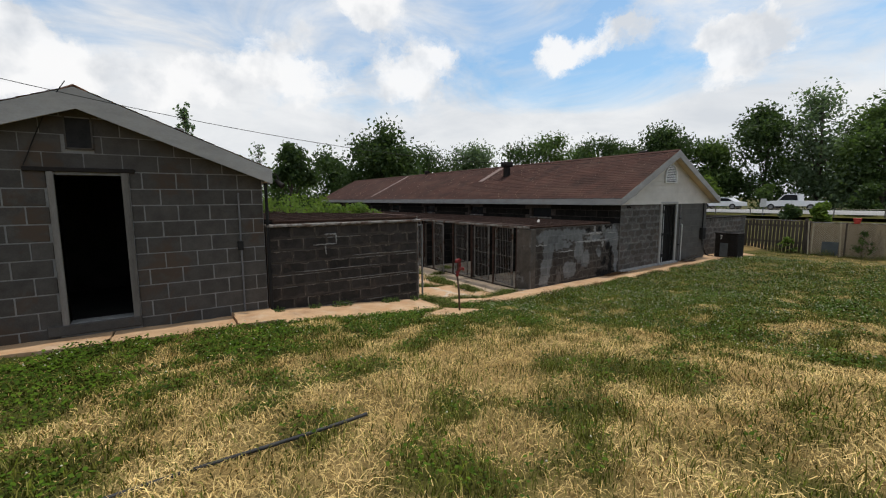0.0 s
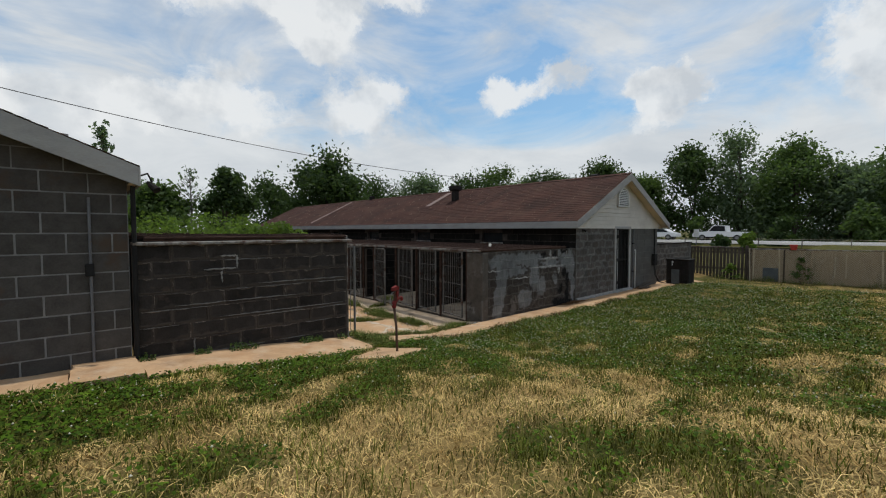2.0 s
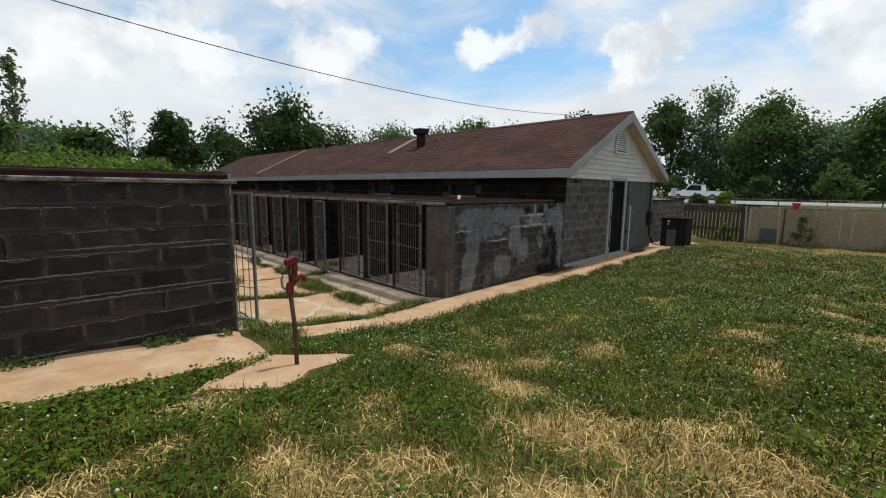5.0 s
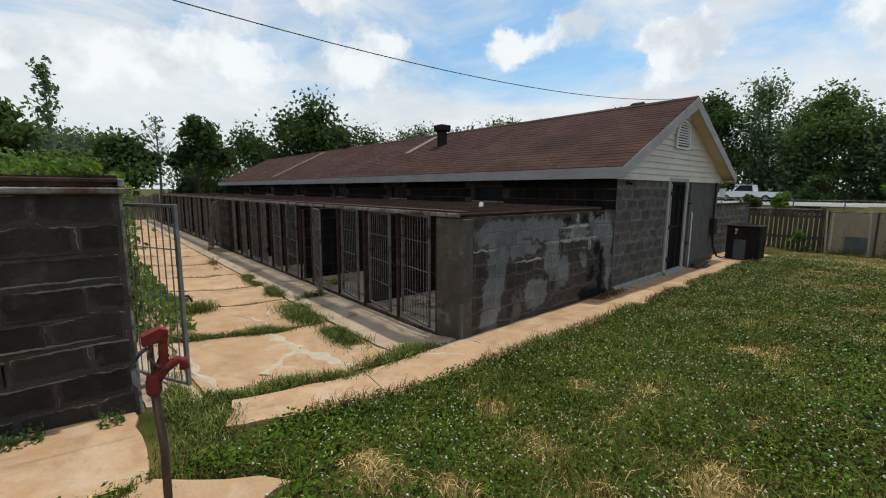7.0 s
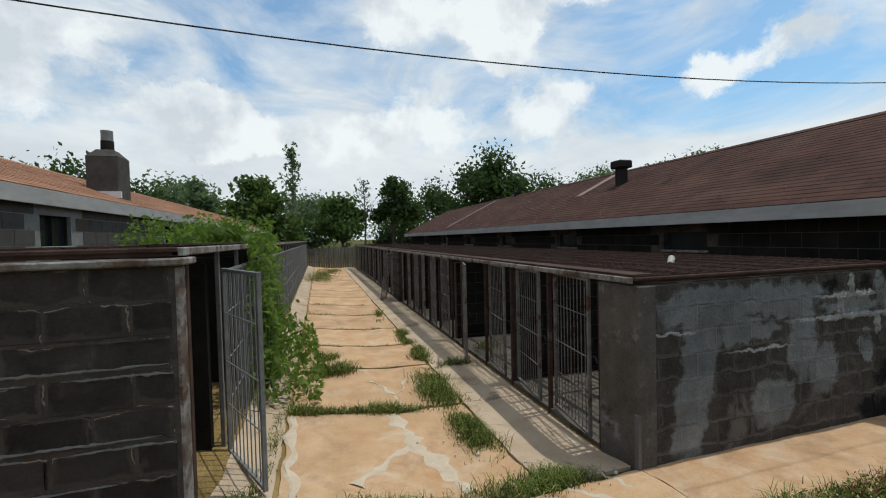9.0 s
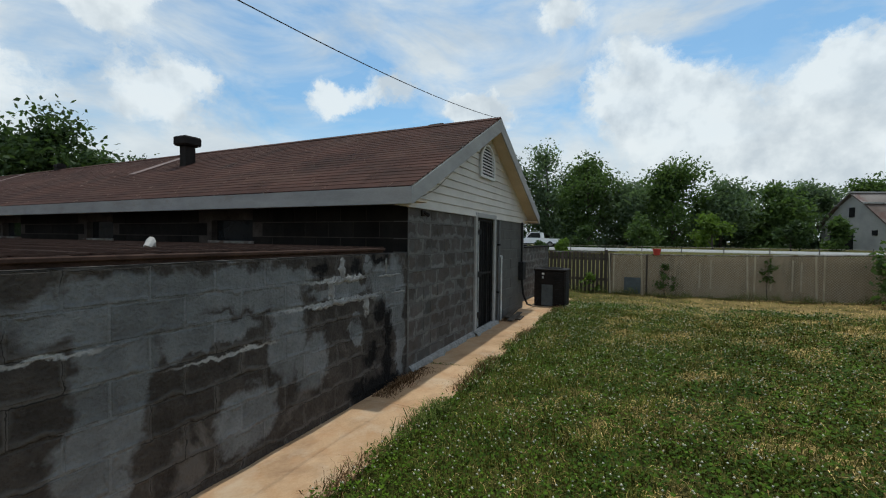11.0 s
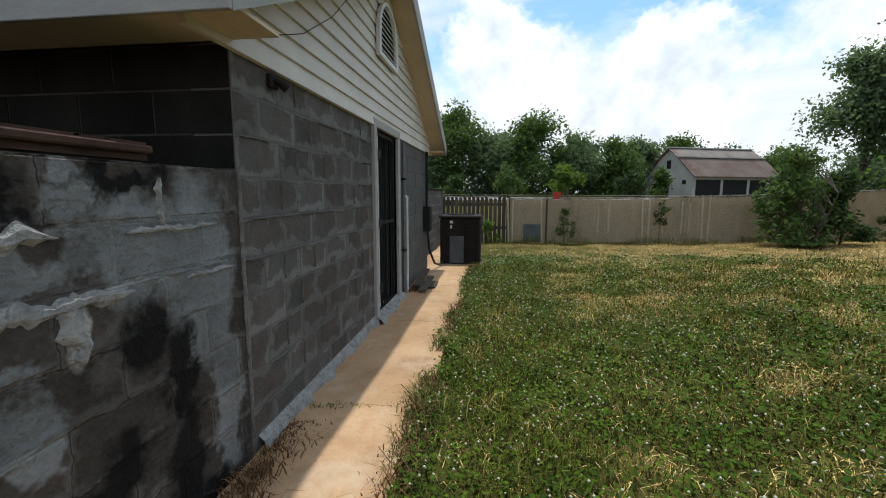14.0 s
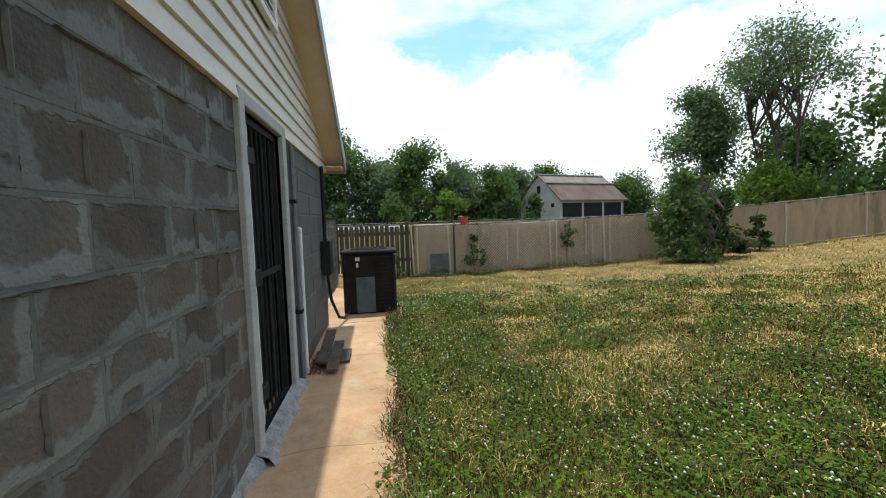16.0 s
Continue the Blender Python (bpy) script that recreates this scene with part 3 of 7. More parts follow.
# ---- the lie of the land ----
def land(x, y):
    """Height of the ground, for arrays."""
    x, y = np.asarray(x, float), np.asarray(y, float)
    base = interp(x, (-60, -14, -9.2, -6, -3.2, -1.5, 0, 3, 6, 9, 12, 14.6, 25, 38, 43, 55, 120), (0.8, 0.55, 0.45, 0.39, 0.19, -0.02, 0.0, 0.0, 0.03, 0.03, -0.06, -0.16, -0.1, 0.35, 0.7, 0.7, 1.2))
    d = np.maximum(0, -y - 1.0)
    k = interp(x, (-8, -4, 0, 2, 5, 8), (0.08, 0.105, 0.1, 0.07, 0.05, 0.055))
    rise_near = k * np.minimum(d, 9)
    rise_far = 0.0026 * np.minimum(d, 22) ** 2
    w = np.clip((x - 8) / 4, 0, 1)
    fade = np.clip((34 - x) / 10, 0, 1)
    front = base + (rise_near * (1 - w) + rise_far * w) * fade
    inside = interp(x, (-9, -6, -4.5, -3.3, -2.9, -1.5, 0, 3.6, 9), (0.33, 0.31, 0.25, 0.15, 0.03, -0.13, -0.14, -0.1, 0.0))
    t = np.clip((y + 0.5) / 1.3, 0, 1)
    t = t * t * (3 - 2 * t)
    far = np.clip((y - 30) / 15, 0, 1)
    back = inside * (1 - far) + (base * 0.3) * far
    return front * (1 - t) + back * t


def land1(x, y):
    return float(land(x, y))


def field(seed, size, n=256, span=64.0):
    """A smooth random field on a wrapped square grid, read by interpolation."""
    rng = np.random.default_rng(seed)
    f = np.fft.fft2(rng.normal(size=(n, n)))
    fr = np.hypot(*np.meshgrid(np.fft.fftfreq(n, span / n), np.fft.fftfreq(n, span / n)))
    g = np.real(np.fft.ifft2(f * np.exp(-(fr * size) ** 2)))
    g = (g - g.mean()) / g.std()

    def read(x, y):
        u, v = (np.asarray(x) / span * n) % n, (np.asarray(y) / span * n) % n
        i, j = np.floor(u).astype(int), np.floor(v).astype(int)
        a, b = u - i, v - j
        i2, j2 = (i + 1) % n, (j + 1) % n
        i, j = i % n, j % n
        return g[j, i] * (1 - a) * (1 - b) + g[j, i2] * a * (1 - b) + g[j2, i] * (1 - a) * b + g[j2, i2] * a * b
    return read


patch_big, patch_small, edge_noise = field(3, 1.7), field(5, 0.55), field(9, 0.35)


patch_fine = field(15, 0.28)


def dryness(x, y):
    """0 lush green, 1 straw."""
    d = -np.asarray(y, float)
    west = interp(x, (-10, -8.5, -7, -5, -3, -1.5, 0.5, 4, 8, 14), (-0.4, -0.05, 0.42, 0.36, 0.14, -0.4, -0.8, -0.7, -0.1, 0.5))
    south = interp(d, (0.6, 1.6, 2.6, 4.2, 6.5, 12), (-1.0, -0.5, 0.0, 0.25, 0.8, 1.1))
    amp = interp(x, (-4, 1, 5), (1.0, 0.8, 0.5))
    v = amp * (0.22 * patch_big(x, y) + 0.5 * patch_small(x, y) + 0.95 * patch_fine(x, y)) + west + south - 0.55
    return 1 / (1 + np.exp(-interp(x, (0, 4), (2.5, 1.5)) * v))


def paved(x, y):
    """True where concrete or a building covers the ground."""
    x, y = np.asarray(x, float), np.asarray(y, float)
    j = 0.05 * edge_noise(x, y) + 0.03 * edge_noise(x * 2.7 + 5, y * 0.3)
    edge = interp(x, (-11, -9, -6.2, -5.6, -3.9, -3.3, -2.4, -1.4, 0, 9.7, 9.8), (-0.5, -0.55, -0.85, -0.98, -1.02, -1.0, -0.62, -0.66, -0.75, -0.8, 0.3)) + j
    pad = np.ones(x.shape, bool)
    corners = ((-3.98, -1.5), (-3.6, -1.9), (-2.66, -1.42), (-3.22, -0.94))
    for (ax, ay), (bx, by) in zip(corners, corners[1:] + corners[:1]):
        pad &= (bx - ax) * (y - ay) - (by - ay) * (x - ax) > 0.04 * edge_noise(x, y)
    return ((y > edge) & (x > -12) & (x < 14.5)) | pad


# ---- ground ----
def graded(lo, hi, fine_lo, fine_hi, fine, coarse):
    a = np.arange(fine_lo, fine_hi, fine)
    left = fine_lo - np.geomspace(coarse, fine_lo - lo, 26)[::-1]
    right = fine_hi + np.geomspace(coarse, hi - fine_hi, 26)
    return np.concatenate((left, a, right))


gx, gy = graded(-1500, 1500, -14, 24, 0.2, 0.4), graded(-1500, 1500, -14, 6, 0.2, 0.4)
GX, GY = np.meshgrid(gx, gy)
rough = np.where(paved(GX, GY) | (np.abs(GX) > 22), 0, 0.02 * patch_small(GX, GY))
GZ = land(GX, GY) + rough
nx, ny = len(gx), len(gy)
idx = np.arange(nx * ny).reshape(ny, nx)
quads = np.stack((idx[:-1, :-1], idx[:-1, 1:], idx[1:, 1:], idx[1:, :-1]), -1).reshape(-1, 4)
dry_ground = np.where(GX > 16, 0.15, np.where((GY > 0) & (GY < 29), 0.95, np.clip(dryness(GX, GY), 0, 1)))
ground = new("ground", fast_mesh("ground", np.stack((GX, GY, GZ), -1).reshape(-1, 3), quads.ravel(), np.full(len(quads), 4), "grass_soil", dry_ground.ravel()))
tagged(ground, "patchy lawn of green grass and dry straw", "ground", kind="structure")
ground.data.polygons.foreach_set("use_smooth", [True] * len(ground.data.polygons))


# ---- concrete slabs ----
def slab(name, a, b, c, d, mat, parent, lift=0.025, wob=0.015, label="", grain=0.12):
    """A cast slab between four corners (x, y), following the ground, with an uneven edge."""
    a, b, c, d = (np.array(p, float) for p in (a, b, c, d))
    nu = max(2, int(np.linalg.norm(b - a) / grain))
    nv = max(2, int(np.linalg.norm(d - a) / grain))
    bd = Build()
    rows = []
    for j in range(nv + 1):
        t = j / nv
        row = []
        for i in range(nu + 1):
            s = i / nu
            p = (a * (1 - s) + b * s) * (1 - t) + (d * (1 - s) + c * s) * t
            if i in (0, nu) or j in (0, nv):
                p = p + wob * np.array((edge_noise(p[0] * 2, p[1] * 2), edge_noise(p[0] * 2 + 20, p[1] * 2)))
            row.append((p[0], p[1], land1(p[0], p[1]) + lift + 0.004 * float(patch_small(p[0] * 2, p[1] * 2))))
        rows.append(row)
    bd.face_strip(rows)
    rim = rows[0] + [r[-1] for r in rows[1:]] + rows[-1][-2::-1] + [r[0] for r in rows[-2:0:-1]]
    bd.face_strip([rim, [(p[0], p[1], p[2] - 0.1) for p in rim]], True)
    return part(name, bd, mat, parent, label)


walkway = thing("walkway", "warm tan concrete walkway slabs along the block walls", "walkway", (0, 0, -0.1), kind="structure")
for x0, x1, e0, e1 in ((-9.6, -8.05, -0.56, -0.66), (-8.03, -6.62, -0.66, -0.8)):
    slab("slab", (x0, e0), (x1, e1), (x1, 0.02), (x0, 0.02), "concrete", walkway)
slab("slab", (-6.6, -0.86), (-6.02, -0.9), (-6.02, 0.02), (-6.6, 0.02), "concrete", walkway, 0.07)
for x0, x1, e0, e1 in ((-6.0, -3.24, -0.9, -1.0),):
    slab("slab", (x0, e0), (x1, e1), (x1, 0.02), (x0, 0.02), "concrete", walkway)
slab("slab", (-3.98, -1.5), (-3.6, -1.9), (-2.66, -1.42), (-3.22, -0.94), "concrete", walkway, 0.03, 0.05)
slab("slab", (-2.78, -0.6), (-1.5, -0.66), (-1.42, -0.06), (-2.62, -0.14), "concrete", walkway, 0.03)
slab("slab", (-1.493, -0.7), (-0.004, -0.78), (-0.004, -0.02), (-1.413, -0.06), "concrete", walkway, 0.03)
for x0, x1 in ((0.0, 2.79), (2.794, 4.19), (4.194, 5.87), (5.874, 7.51), (7.514, 8.86)):
    slab("slab", (x0, -0.8), (x1, -0.81), (x1, 0.02), (x0, 0.02), "concrete", walkway, 0.025, 0.004)
slab("slab", (8.87, -0.95), (9.9, -0.95), (9.9, 0.25), (8.87, 0.25), "concrete", walkway)
slab("slab", (9.92, -0.6), (11.6, -0.75), (12.2, 0.25), (9.92, 0.25), "concrete", walkway)
for x0, x1, w in ((3.72, 5.78, 0.045), (5.78, 6.9, 0.09)):
    bd = Build()
    rows = []
    for i in range(25):
        x = x0 + (x1 - x0) * i / 24
        e = w + 0.018 * float(edge_noise(x * 3, 4))
        z = land1(x, 0) + 0.03
        rows.append([(x, -0.002, z + 0.075), (x, -e * 0.7, z + 0.045), (x, -e, z - 0.005)])
    bd.face_strip(rows)
    part("mortar_fillet", bd, "mortar_white", walkway, "grey painted mortar fillet along the wall foot")

aisle = thing("aisle_paving", "tan concrete aisle slabs with weeds in the joints", "paving", (0, 0, -0.2), kind="structure")
joints = (0.06, 1.96, 3.62, 5.0, 6.5, 8.3, 10.0, 11.8, 13.8, 16.1, 18.3, 20.5, 23.0, 25.5, 27.9)
for y0, y1 in zip(joints, joints[1:]):
    slab("slab", (-2.74, y0 + 0.035), (-0.825, y0 + 0.03), (-0.825, y1 - 0.03), (-2.74, y1 - 0.035), "concrete", aisle, 0.02, 0.022)
    slab("kerb_slab", (-0.8, y0 + 0.004), (-0.03, y0 + 0.004), (-0.03, y1 - 0.004), (-0.8, y1 - 0.004), "concrete_grey", aisle, 0.03, 0.006)
    slab("kerb_slab", (-3.16, y0 + 0.01), (-2.78, y0 + 0.01), (-2.78, y1 - 0.01), (-3.16, y1 - 0.01), "concrete_grey", aisle, 0.02, 0.012)


def seam(pts, width):
    bd = Build()
    n = 14 * (len(pts) - 1)
    rows = []
    for i in range(n + 1):
        u = i / n * (len(pts) - 1)
        k = min(int(u), len(pts) - 2)
        p = Vector(pts[k]).lerp(Vector(pts[k + 1]), u - k)
        d = (Vector(pts[k + 1]) - Vector(pts[k])).normalized()
        s = Vector((-d.y, d.x))
        w = width * (0.7 + 0.35 * float(edge_noise(p.x * 4, p.y * 4)))
        p = p + s * 0.03 * float(edge_noise(p.x * 3 + 9, p.y * 3))
        row = []
        for q, h in ((-w, 0.02), (-w * 0.5, 0.029), (w * 0.5, 0.029), (w, 0.02)):
            e = p + s * q
            row.append((e.x, e.y, land1(e.x, e.y) + h))
        rows.append(row)
    bd.face_strip(rows)
    return part("crack_mortar", bd, "crack_fill", aisle, "pale mortar smeared along a crack")


seam([(-1.68, 1.86), (-1.6, 1.2), (-1.36, 0.2)], 0.1)
seam([(-1.62, 1.15), (-2.2, 0.5)], 0.045)
seam([(-1.5, 2.0), (-1.53, 2.45), (-1.8, 3.0)], 0.04)
seam([(-1.53, 2.45), (-1.3, 3.1)], 0.025)
seam([(-1.45, 2.05), (-1.02, 2.3)], 0.03)
seam([(-2.66, 0.25), (-2.72, 1.9)], 0.06)
seam([(-0.7, -0.05), (-0.25, -0.6)], 0.05)
seam([(-0.3, 0.1), (-0.25, -0.3), (0.05, -0.7)], 0.03)


# ---- block walls ----
def block_mesh(name, length, height, depth, mat, bev=0.006):
    return Build().box(-length / 2, length / 2, 0, depth, 0, height, bev).mesh(name, mat)


def blocks_on(parent, x0, x1, bottom, top, mat, mesh_cache={}, course=0.2, length=0.4, joint=0.012, y=0.0, limit=None, holes=(), proud=0.006, from_top=True, seed=1, jit=0.002):
    """Running-bond blocks on the face y, each an object of its own; limit(x) cuts them under a slope."""
    rng = random.Random(seed)
    z, row = top, 0
    while z - course * 0.5 > bottom:
        zb = max(z - course, bottom)
        x = x0 - (length / 2 if row % 2 else 0)
        while x < x1 - 0.03:
            a, b = max(x, x0), min(x + length, x1)
            spans = [(a, b)]
            for hx0, hx1, hz0, hz1 in holes:
                if zb < hz1 - 0.02 and z > hz0 + 0.02:
                    cut = []
                    for s0, s1 in spans:
                        if s1 <= hx0 or s0 >= hx1:
                            cut.append((s0, s1))
                        else:
                            cut += [p for p in ((s0, hx0), (hx1, s1)) if p[1] - p[0] > 0.05]
                    spans = cut
            for s0, s1 in spans:
                if s1 - s0 < 0.05 or (limit and z > min(limit(s0), limit(s1))):
                    continue
                key = (mat, round(s1 - s0, 2), round(z - zb, 2))
                if key not in mesh_cache:
                    mesh_cache[key] = block_mesh("block", key[1] - joint, key[2] - joint, 0.03, mat)
                ob = new("block", mesh_cache[key])
                hang(ob, parent)
                ob.location = ((s0 + s1) / 2, y - proud + rng.uniform(-jit, jit), zb + joint / 2)
            x += length
        z -= course
        row += 1


def wall_core(name, x0, x1, z0, z1, mat, label, y0=0.0, thick=0.2, holes=()):
    """A wall along x with its openings cut through it; its face lies at y0."""
    bd = Build()
    xs = sorted({x0, x1, *(h[0] for h in holes), *(h[1] for h in holes)})
    for a, b in zip(xs, xs[1:]):
        cuts = [(h[2], h[3]) for h in holes if h[0] <= a + 1e-6 and h[1] >= b - 1e-6]
        z = z0
        for c0, c1 in sorted(cuts):
            if c0 > z:
                bd.box(a, b, y0, y0 + thick, z, c0)
            z = c1
        if z < z1:
            bd.box(a, b, y0, y0 + thick, z, z1)
    return single(name, bd, mat, label, "wall", "structure")


# building with the lap-sided gable
B1X0, B1X1, B1Y1, B1TOP = 3.67, 8.95, 25.3, 2.02
DOOR1 = (5.9, 6.76, 0.02, 1.98)
wall_south_1 = wall_core("wall_south_1", B1X0, B1X1, -0.3, B1TOP, "mortar_grey", "grey painted concrete block gable wall with smeared joints", holes=[DOOR1])
blocks_on(wall_south_1, B1X0, 5.82, 0.05, B1TOP, "block_grey", seed=4, joint=0.0045, proud=0.0015, jit=0.0006)
M["block_smooth"] = surf("smooth_grey_painted_block", (0.075, 0.072, 0.066), (0.12, 0.115, 0.106), 3, 60, 0.75, 0.3, 0.004, 0.05)
blocks_on(wall_south_1, 6.86, B1X1, 0.05, B1TOP, "block_smooth", seed=5, joint=0.012, length=1.05)


def long_blocks(name, x, y0, y1, z0, z1, side, mat, label, thick=0.2, holes=(), course=0.2, length=0.4, mortar="mortar_brown"):
    """A wall along y; side +1 shows its face to +x, -1 to -x. Its blocks are joined into one part."""
    bd = Build()
    ys = sorted({y0, y1, *(h[0] for h in holes), *(h[1] for h in holes)})
    a0, a1 = (x - thick, x) if side > 0 else (x, x + thick)
    for a, b in zip(ys, ys[1:]):
        z = z0
        for c0, c1 in sorted((h[2], h[3]) for h in holes if h[0] <= a + 1e-6 and h[1] >= b - 1e-6):
            bd.box(a0, a1, a, b, z, c0)
            z = c1
        bd.box(a0, a1, a, b, z, z1)
    w = single(name, bd, mortar, label, "wall", "structure")
    bb = Build()
    z, row = z1, 0
    while z > z0 + 0.05:
        y = y0 - (length / 2 if row % 2 else 0)
        while y < y1:
            a, b, lo = max(y, y0) + 0.006, min(y + length, y1) - 0.006, max(z - course, z0)
            if b - a > 0.04 and not any(a < h[1] and b > h[0] and lo < h[3] and z > h[2] for h in holes):
                f0, f1 = (x - 0.01, x + 0.006) if side > 0 else (x - 0.006, x + 0.01)
                bb.box(f0, f1, a, b, lo + 0.006, z - 0.006)
            y += length
        z -= course
        row += 1
    p = part("block_courses", bb, mat, w)
    tagged(p, kind="stuff")
    return w


HOLES1 = [(y, y + 0.9, 1.55, 1.86) for y in (2.6, 6.2, 9.8, 13.4, 17.0, 20.6)]
long_blocks("wall_west_1", B1X0, 0.2, B1Y1, -0.2, B1TOP, -1, "block_dark", "weathered block side wall, eave shade in its dark colour", holes=HOLES1)
# thin dark facing carries the painted eave shade round to the corner
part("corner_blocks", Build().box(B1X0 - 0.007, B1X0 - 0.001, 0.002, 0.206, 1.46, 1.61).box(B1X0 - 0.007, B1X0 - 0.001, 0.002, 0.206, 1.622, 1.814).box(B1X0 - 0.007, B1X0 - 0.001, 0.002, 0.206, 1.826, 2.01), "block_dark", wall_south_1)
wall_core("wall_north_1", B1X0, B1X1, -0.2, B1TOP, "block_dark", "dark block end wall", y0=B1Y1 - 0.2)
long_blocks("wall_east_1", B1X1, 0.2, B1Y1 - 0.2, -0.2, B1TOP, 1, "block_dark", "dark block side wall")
single("floor_1", Build().box(B1X0 + 0.2, B1X1 - 0.2, 0.2, B1Y1 - 0.2, -0.15, 0.0), "interior", "concrete floor inside, coloured dark for the room's shade", "floor", "structure")
for y, y2, z, z2 in HOLES1:
    w = thing("window_vent", "small dark louvred window under the eave", "window", (B1X0, y, z), kind="structure", group="side windows")
    part("pane", Build().box(B1X0 + 0.1, B1X0 + 0.11, y, y2, z, z2), "glass_dark", w)
    part("window_sill", Build().box(B1X0 - 0.05, B1X0 + 0.1, y - 0.03, y2 + 0.03, z - 0.04, z, 0.008), "rail_white", w, "pale chipped sill")

# roof of it
RX, RZ, EZ, EXL, EXR, RY0, RY1 = 6.3, 3.69, 2.19, 3.29, 9.31, -0.26, 25.65


def shingle_roof(name, rx, rz, xl, xr, ez, y0, y1, mat, label, sag=0.0):
    """A two-sided shingle roof: a deck and lapped courses."""
    roof = thing(name, label, "roof", (rx, y0, ez), kind="structure")
    th = 0.05
    part("deck", Build().prism([(xl, ez - th), (rx, rz - th), (xr, ez - th), (xr, ez - 0.012), (rx, rz - 0.012), (xl, ez - 0.012)], "y", y0, y1), "soffit", roof, "plywood roof deck")
    bd = Build()
    rng = random.Random(7)
    for xe in (xl, xr):
        run = math.hypot(rx - xe, rz - ez)
        n = int(run / 0.14)
        ux, uz = (rx - xe) / run, (rz - ez) / run
        nxn, nzn = (-uz, ux) if ux > 0 else (uz, -ux)
        segs = int((y1 - y0) / 0.95)
        for i in range(n + 1):
            s0, s1 = i * run / (n + 1) - (0.02 if i == 0 else 0), (i + 1.25) * run / (n + 1)
            s1 = min(s1, run)
            off = rng.uniform(0, 0.9)
            cuts = [y0 - 0.015] + sorted(min(max(y0 + off + k * 0.95, y0), y1) for k in range(segs)) + [y1 + 0.015]
            for a, b in zip(cuts, cuts[1:]):
                if b - a < 0.02:
                    continue
                t0, t1 = 0.007 + rng.uniform(0, 0.002), 0.002
                q = [(xe + ux * s0, ez + uz * s0), (xe + ux * s1, ez + uz * s1)]
                base = len(bd.v)
                for (px, pz), t in zip(q, (t0, t1)):
                    for yy in (a + 0.003, b - 0.003):
                        bd.v.append((px + nxn * t, yy, pz + nzn * t - sag * math.sin(math.pi * (yy - y0) / (y1 - y0))))
                for (px, pz) in q[:1]:
                    for yy in (a + 0.003, b - 0.003):
                        bd.v.append((px - nxn * 0.008, yy, pz - nzn * 0.008))
                bd.f.append((base, base + 1, base + 3, base + 2))
                bd.f.append((base, base + 4, base + 5, base + 1))
    p = part("shingle_courses", bd, mat, roof)
    tagged(p, kind="stuff")
    cap = Build().prism([(rx - 0.13, rz - 0.045), (rx, rz + 0.022), (rx + 0.13, rz - 0.045), (rx + 0.12, rz - 0.06), (rx, rz + 0.008), (rx - 0.12, rz - 0.06)], "y", y0 - 0.01, y1 + 0.01)
    part("ridge_cap", cap, mat, roof)
    return roof


roof_1 = shingle_roof("roof_1", RX, RZ, EXL, EXR, EZ, RY0, RY1, "shingle", "faded red-brown asphalt shingle gable roof")


def strip_on_roof(roof, y, s0, s1, w, xe, ez, rx, rz, mat, label):
    bd = Build()
    p0 = Vector((xe, ez)).lerp(Vector((rx, rz)), s0)
    p1 = Vector((xe, ez)).lerp(Vector((rx, rz)), s1)
    bd.prism([(p0.x, p0.y + 0.014), (p1.x, p1.y + 0.014), (p1.x, p1.y + 0.024), (p0.x, p0.y + 0.024)], "y", y, y + w)
    part("patch_strip", bd, mat, roof, label)


strip_on_roof(roof_1, 7.6, 0.5, 0.93, 0.3, EXL, EZ, RX, RZ, "flash", "pale repair strip on the shingles")
strip_on_roof(roof_1, 16.6, 0.1, 0.97, 0.26, EXL, EZ, RX, RZ, "flash", "pale repair strip on the shingles")


def gable_trim(roof, xl, xr, rx, ez, rz, y0, wall_y, deep, mat, y1):
    """Rake boards, fascias and soffits."""
    for xe in (xl, xr):
        o = [(xe, ez - 0.012), (rx, rz - 0.012), (rx, rz - 0.012 - deep * 1.12), (xe, ez - deep)]
        part("rake_board", Build().prism(o, "y", y0 - 0.022, y0 + 0.0), mat, roof)
        part("rake_board", Build().prism(o, "y", y1, y1 + 0.022), mat, roof)
        s = 1 if xe < rx else -1
        part("fascia", Build().box(min(xe - s * 0.022, xe), max(xe - s * 0.022, xe), y0 - 0.02, y1 + 0.02, ez - deep, ez - 0.014, 0.003), mat, roof)
        o2 = [(xe, ez - deep + 0.03), (rx, rz - deep * 1.12 + 0.03), (rx, rz - deep * 1.12 + 0.045), (xe, ez - deep + 0.045)]
        part("rake_soffit", Build().prism(o2, "y", y0 + 0.002, wall_y - 0.002), "soffit", roof, "tan plywood soffit under the rake")


gable_trim(roof_1, EXL, EXR, RX, EZ, RZ, RY0, -0.02, 0.2, "fascia", RY1)
part("eave_soffit", Build().box(EXL + 0.004, B1X0 - 0.002, RY0 + 0.01, RY1 - 0.01, 2.03, 2.045), "soffit", roof_1, "shaded plywood eave soffit")
part("eave_soffit", Build().box(B1X1 + 0.002, EXR - 0.004, RY0 + 0.01, RY1 - 0.01, 2.03, 2.045), "soffit", roof_1, "shaded plywood eave soffit")

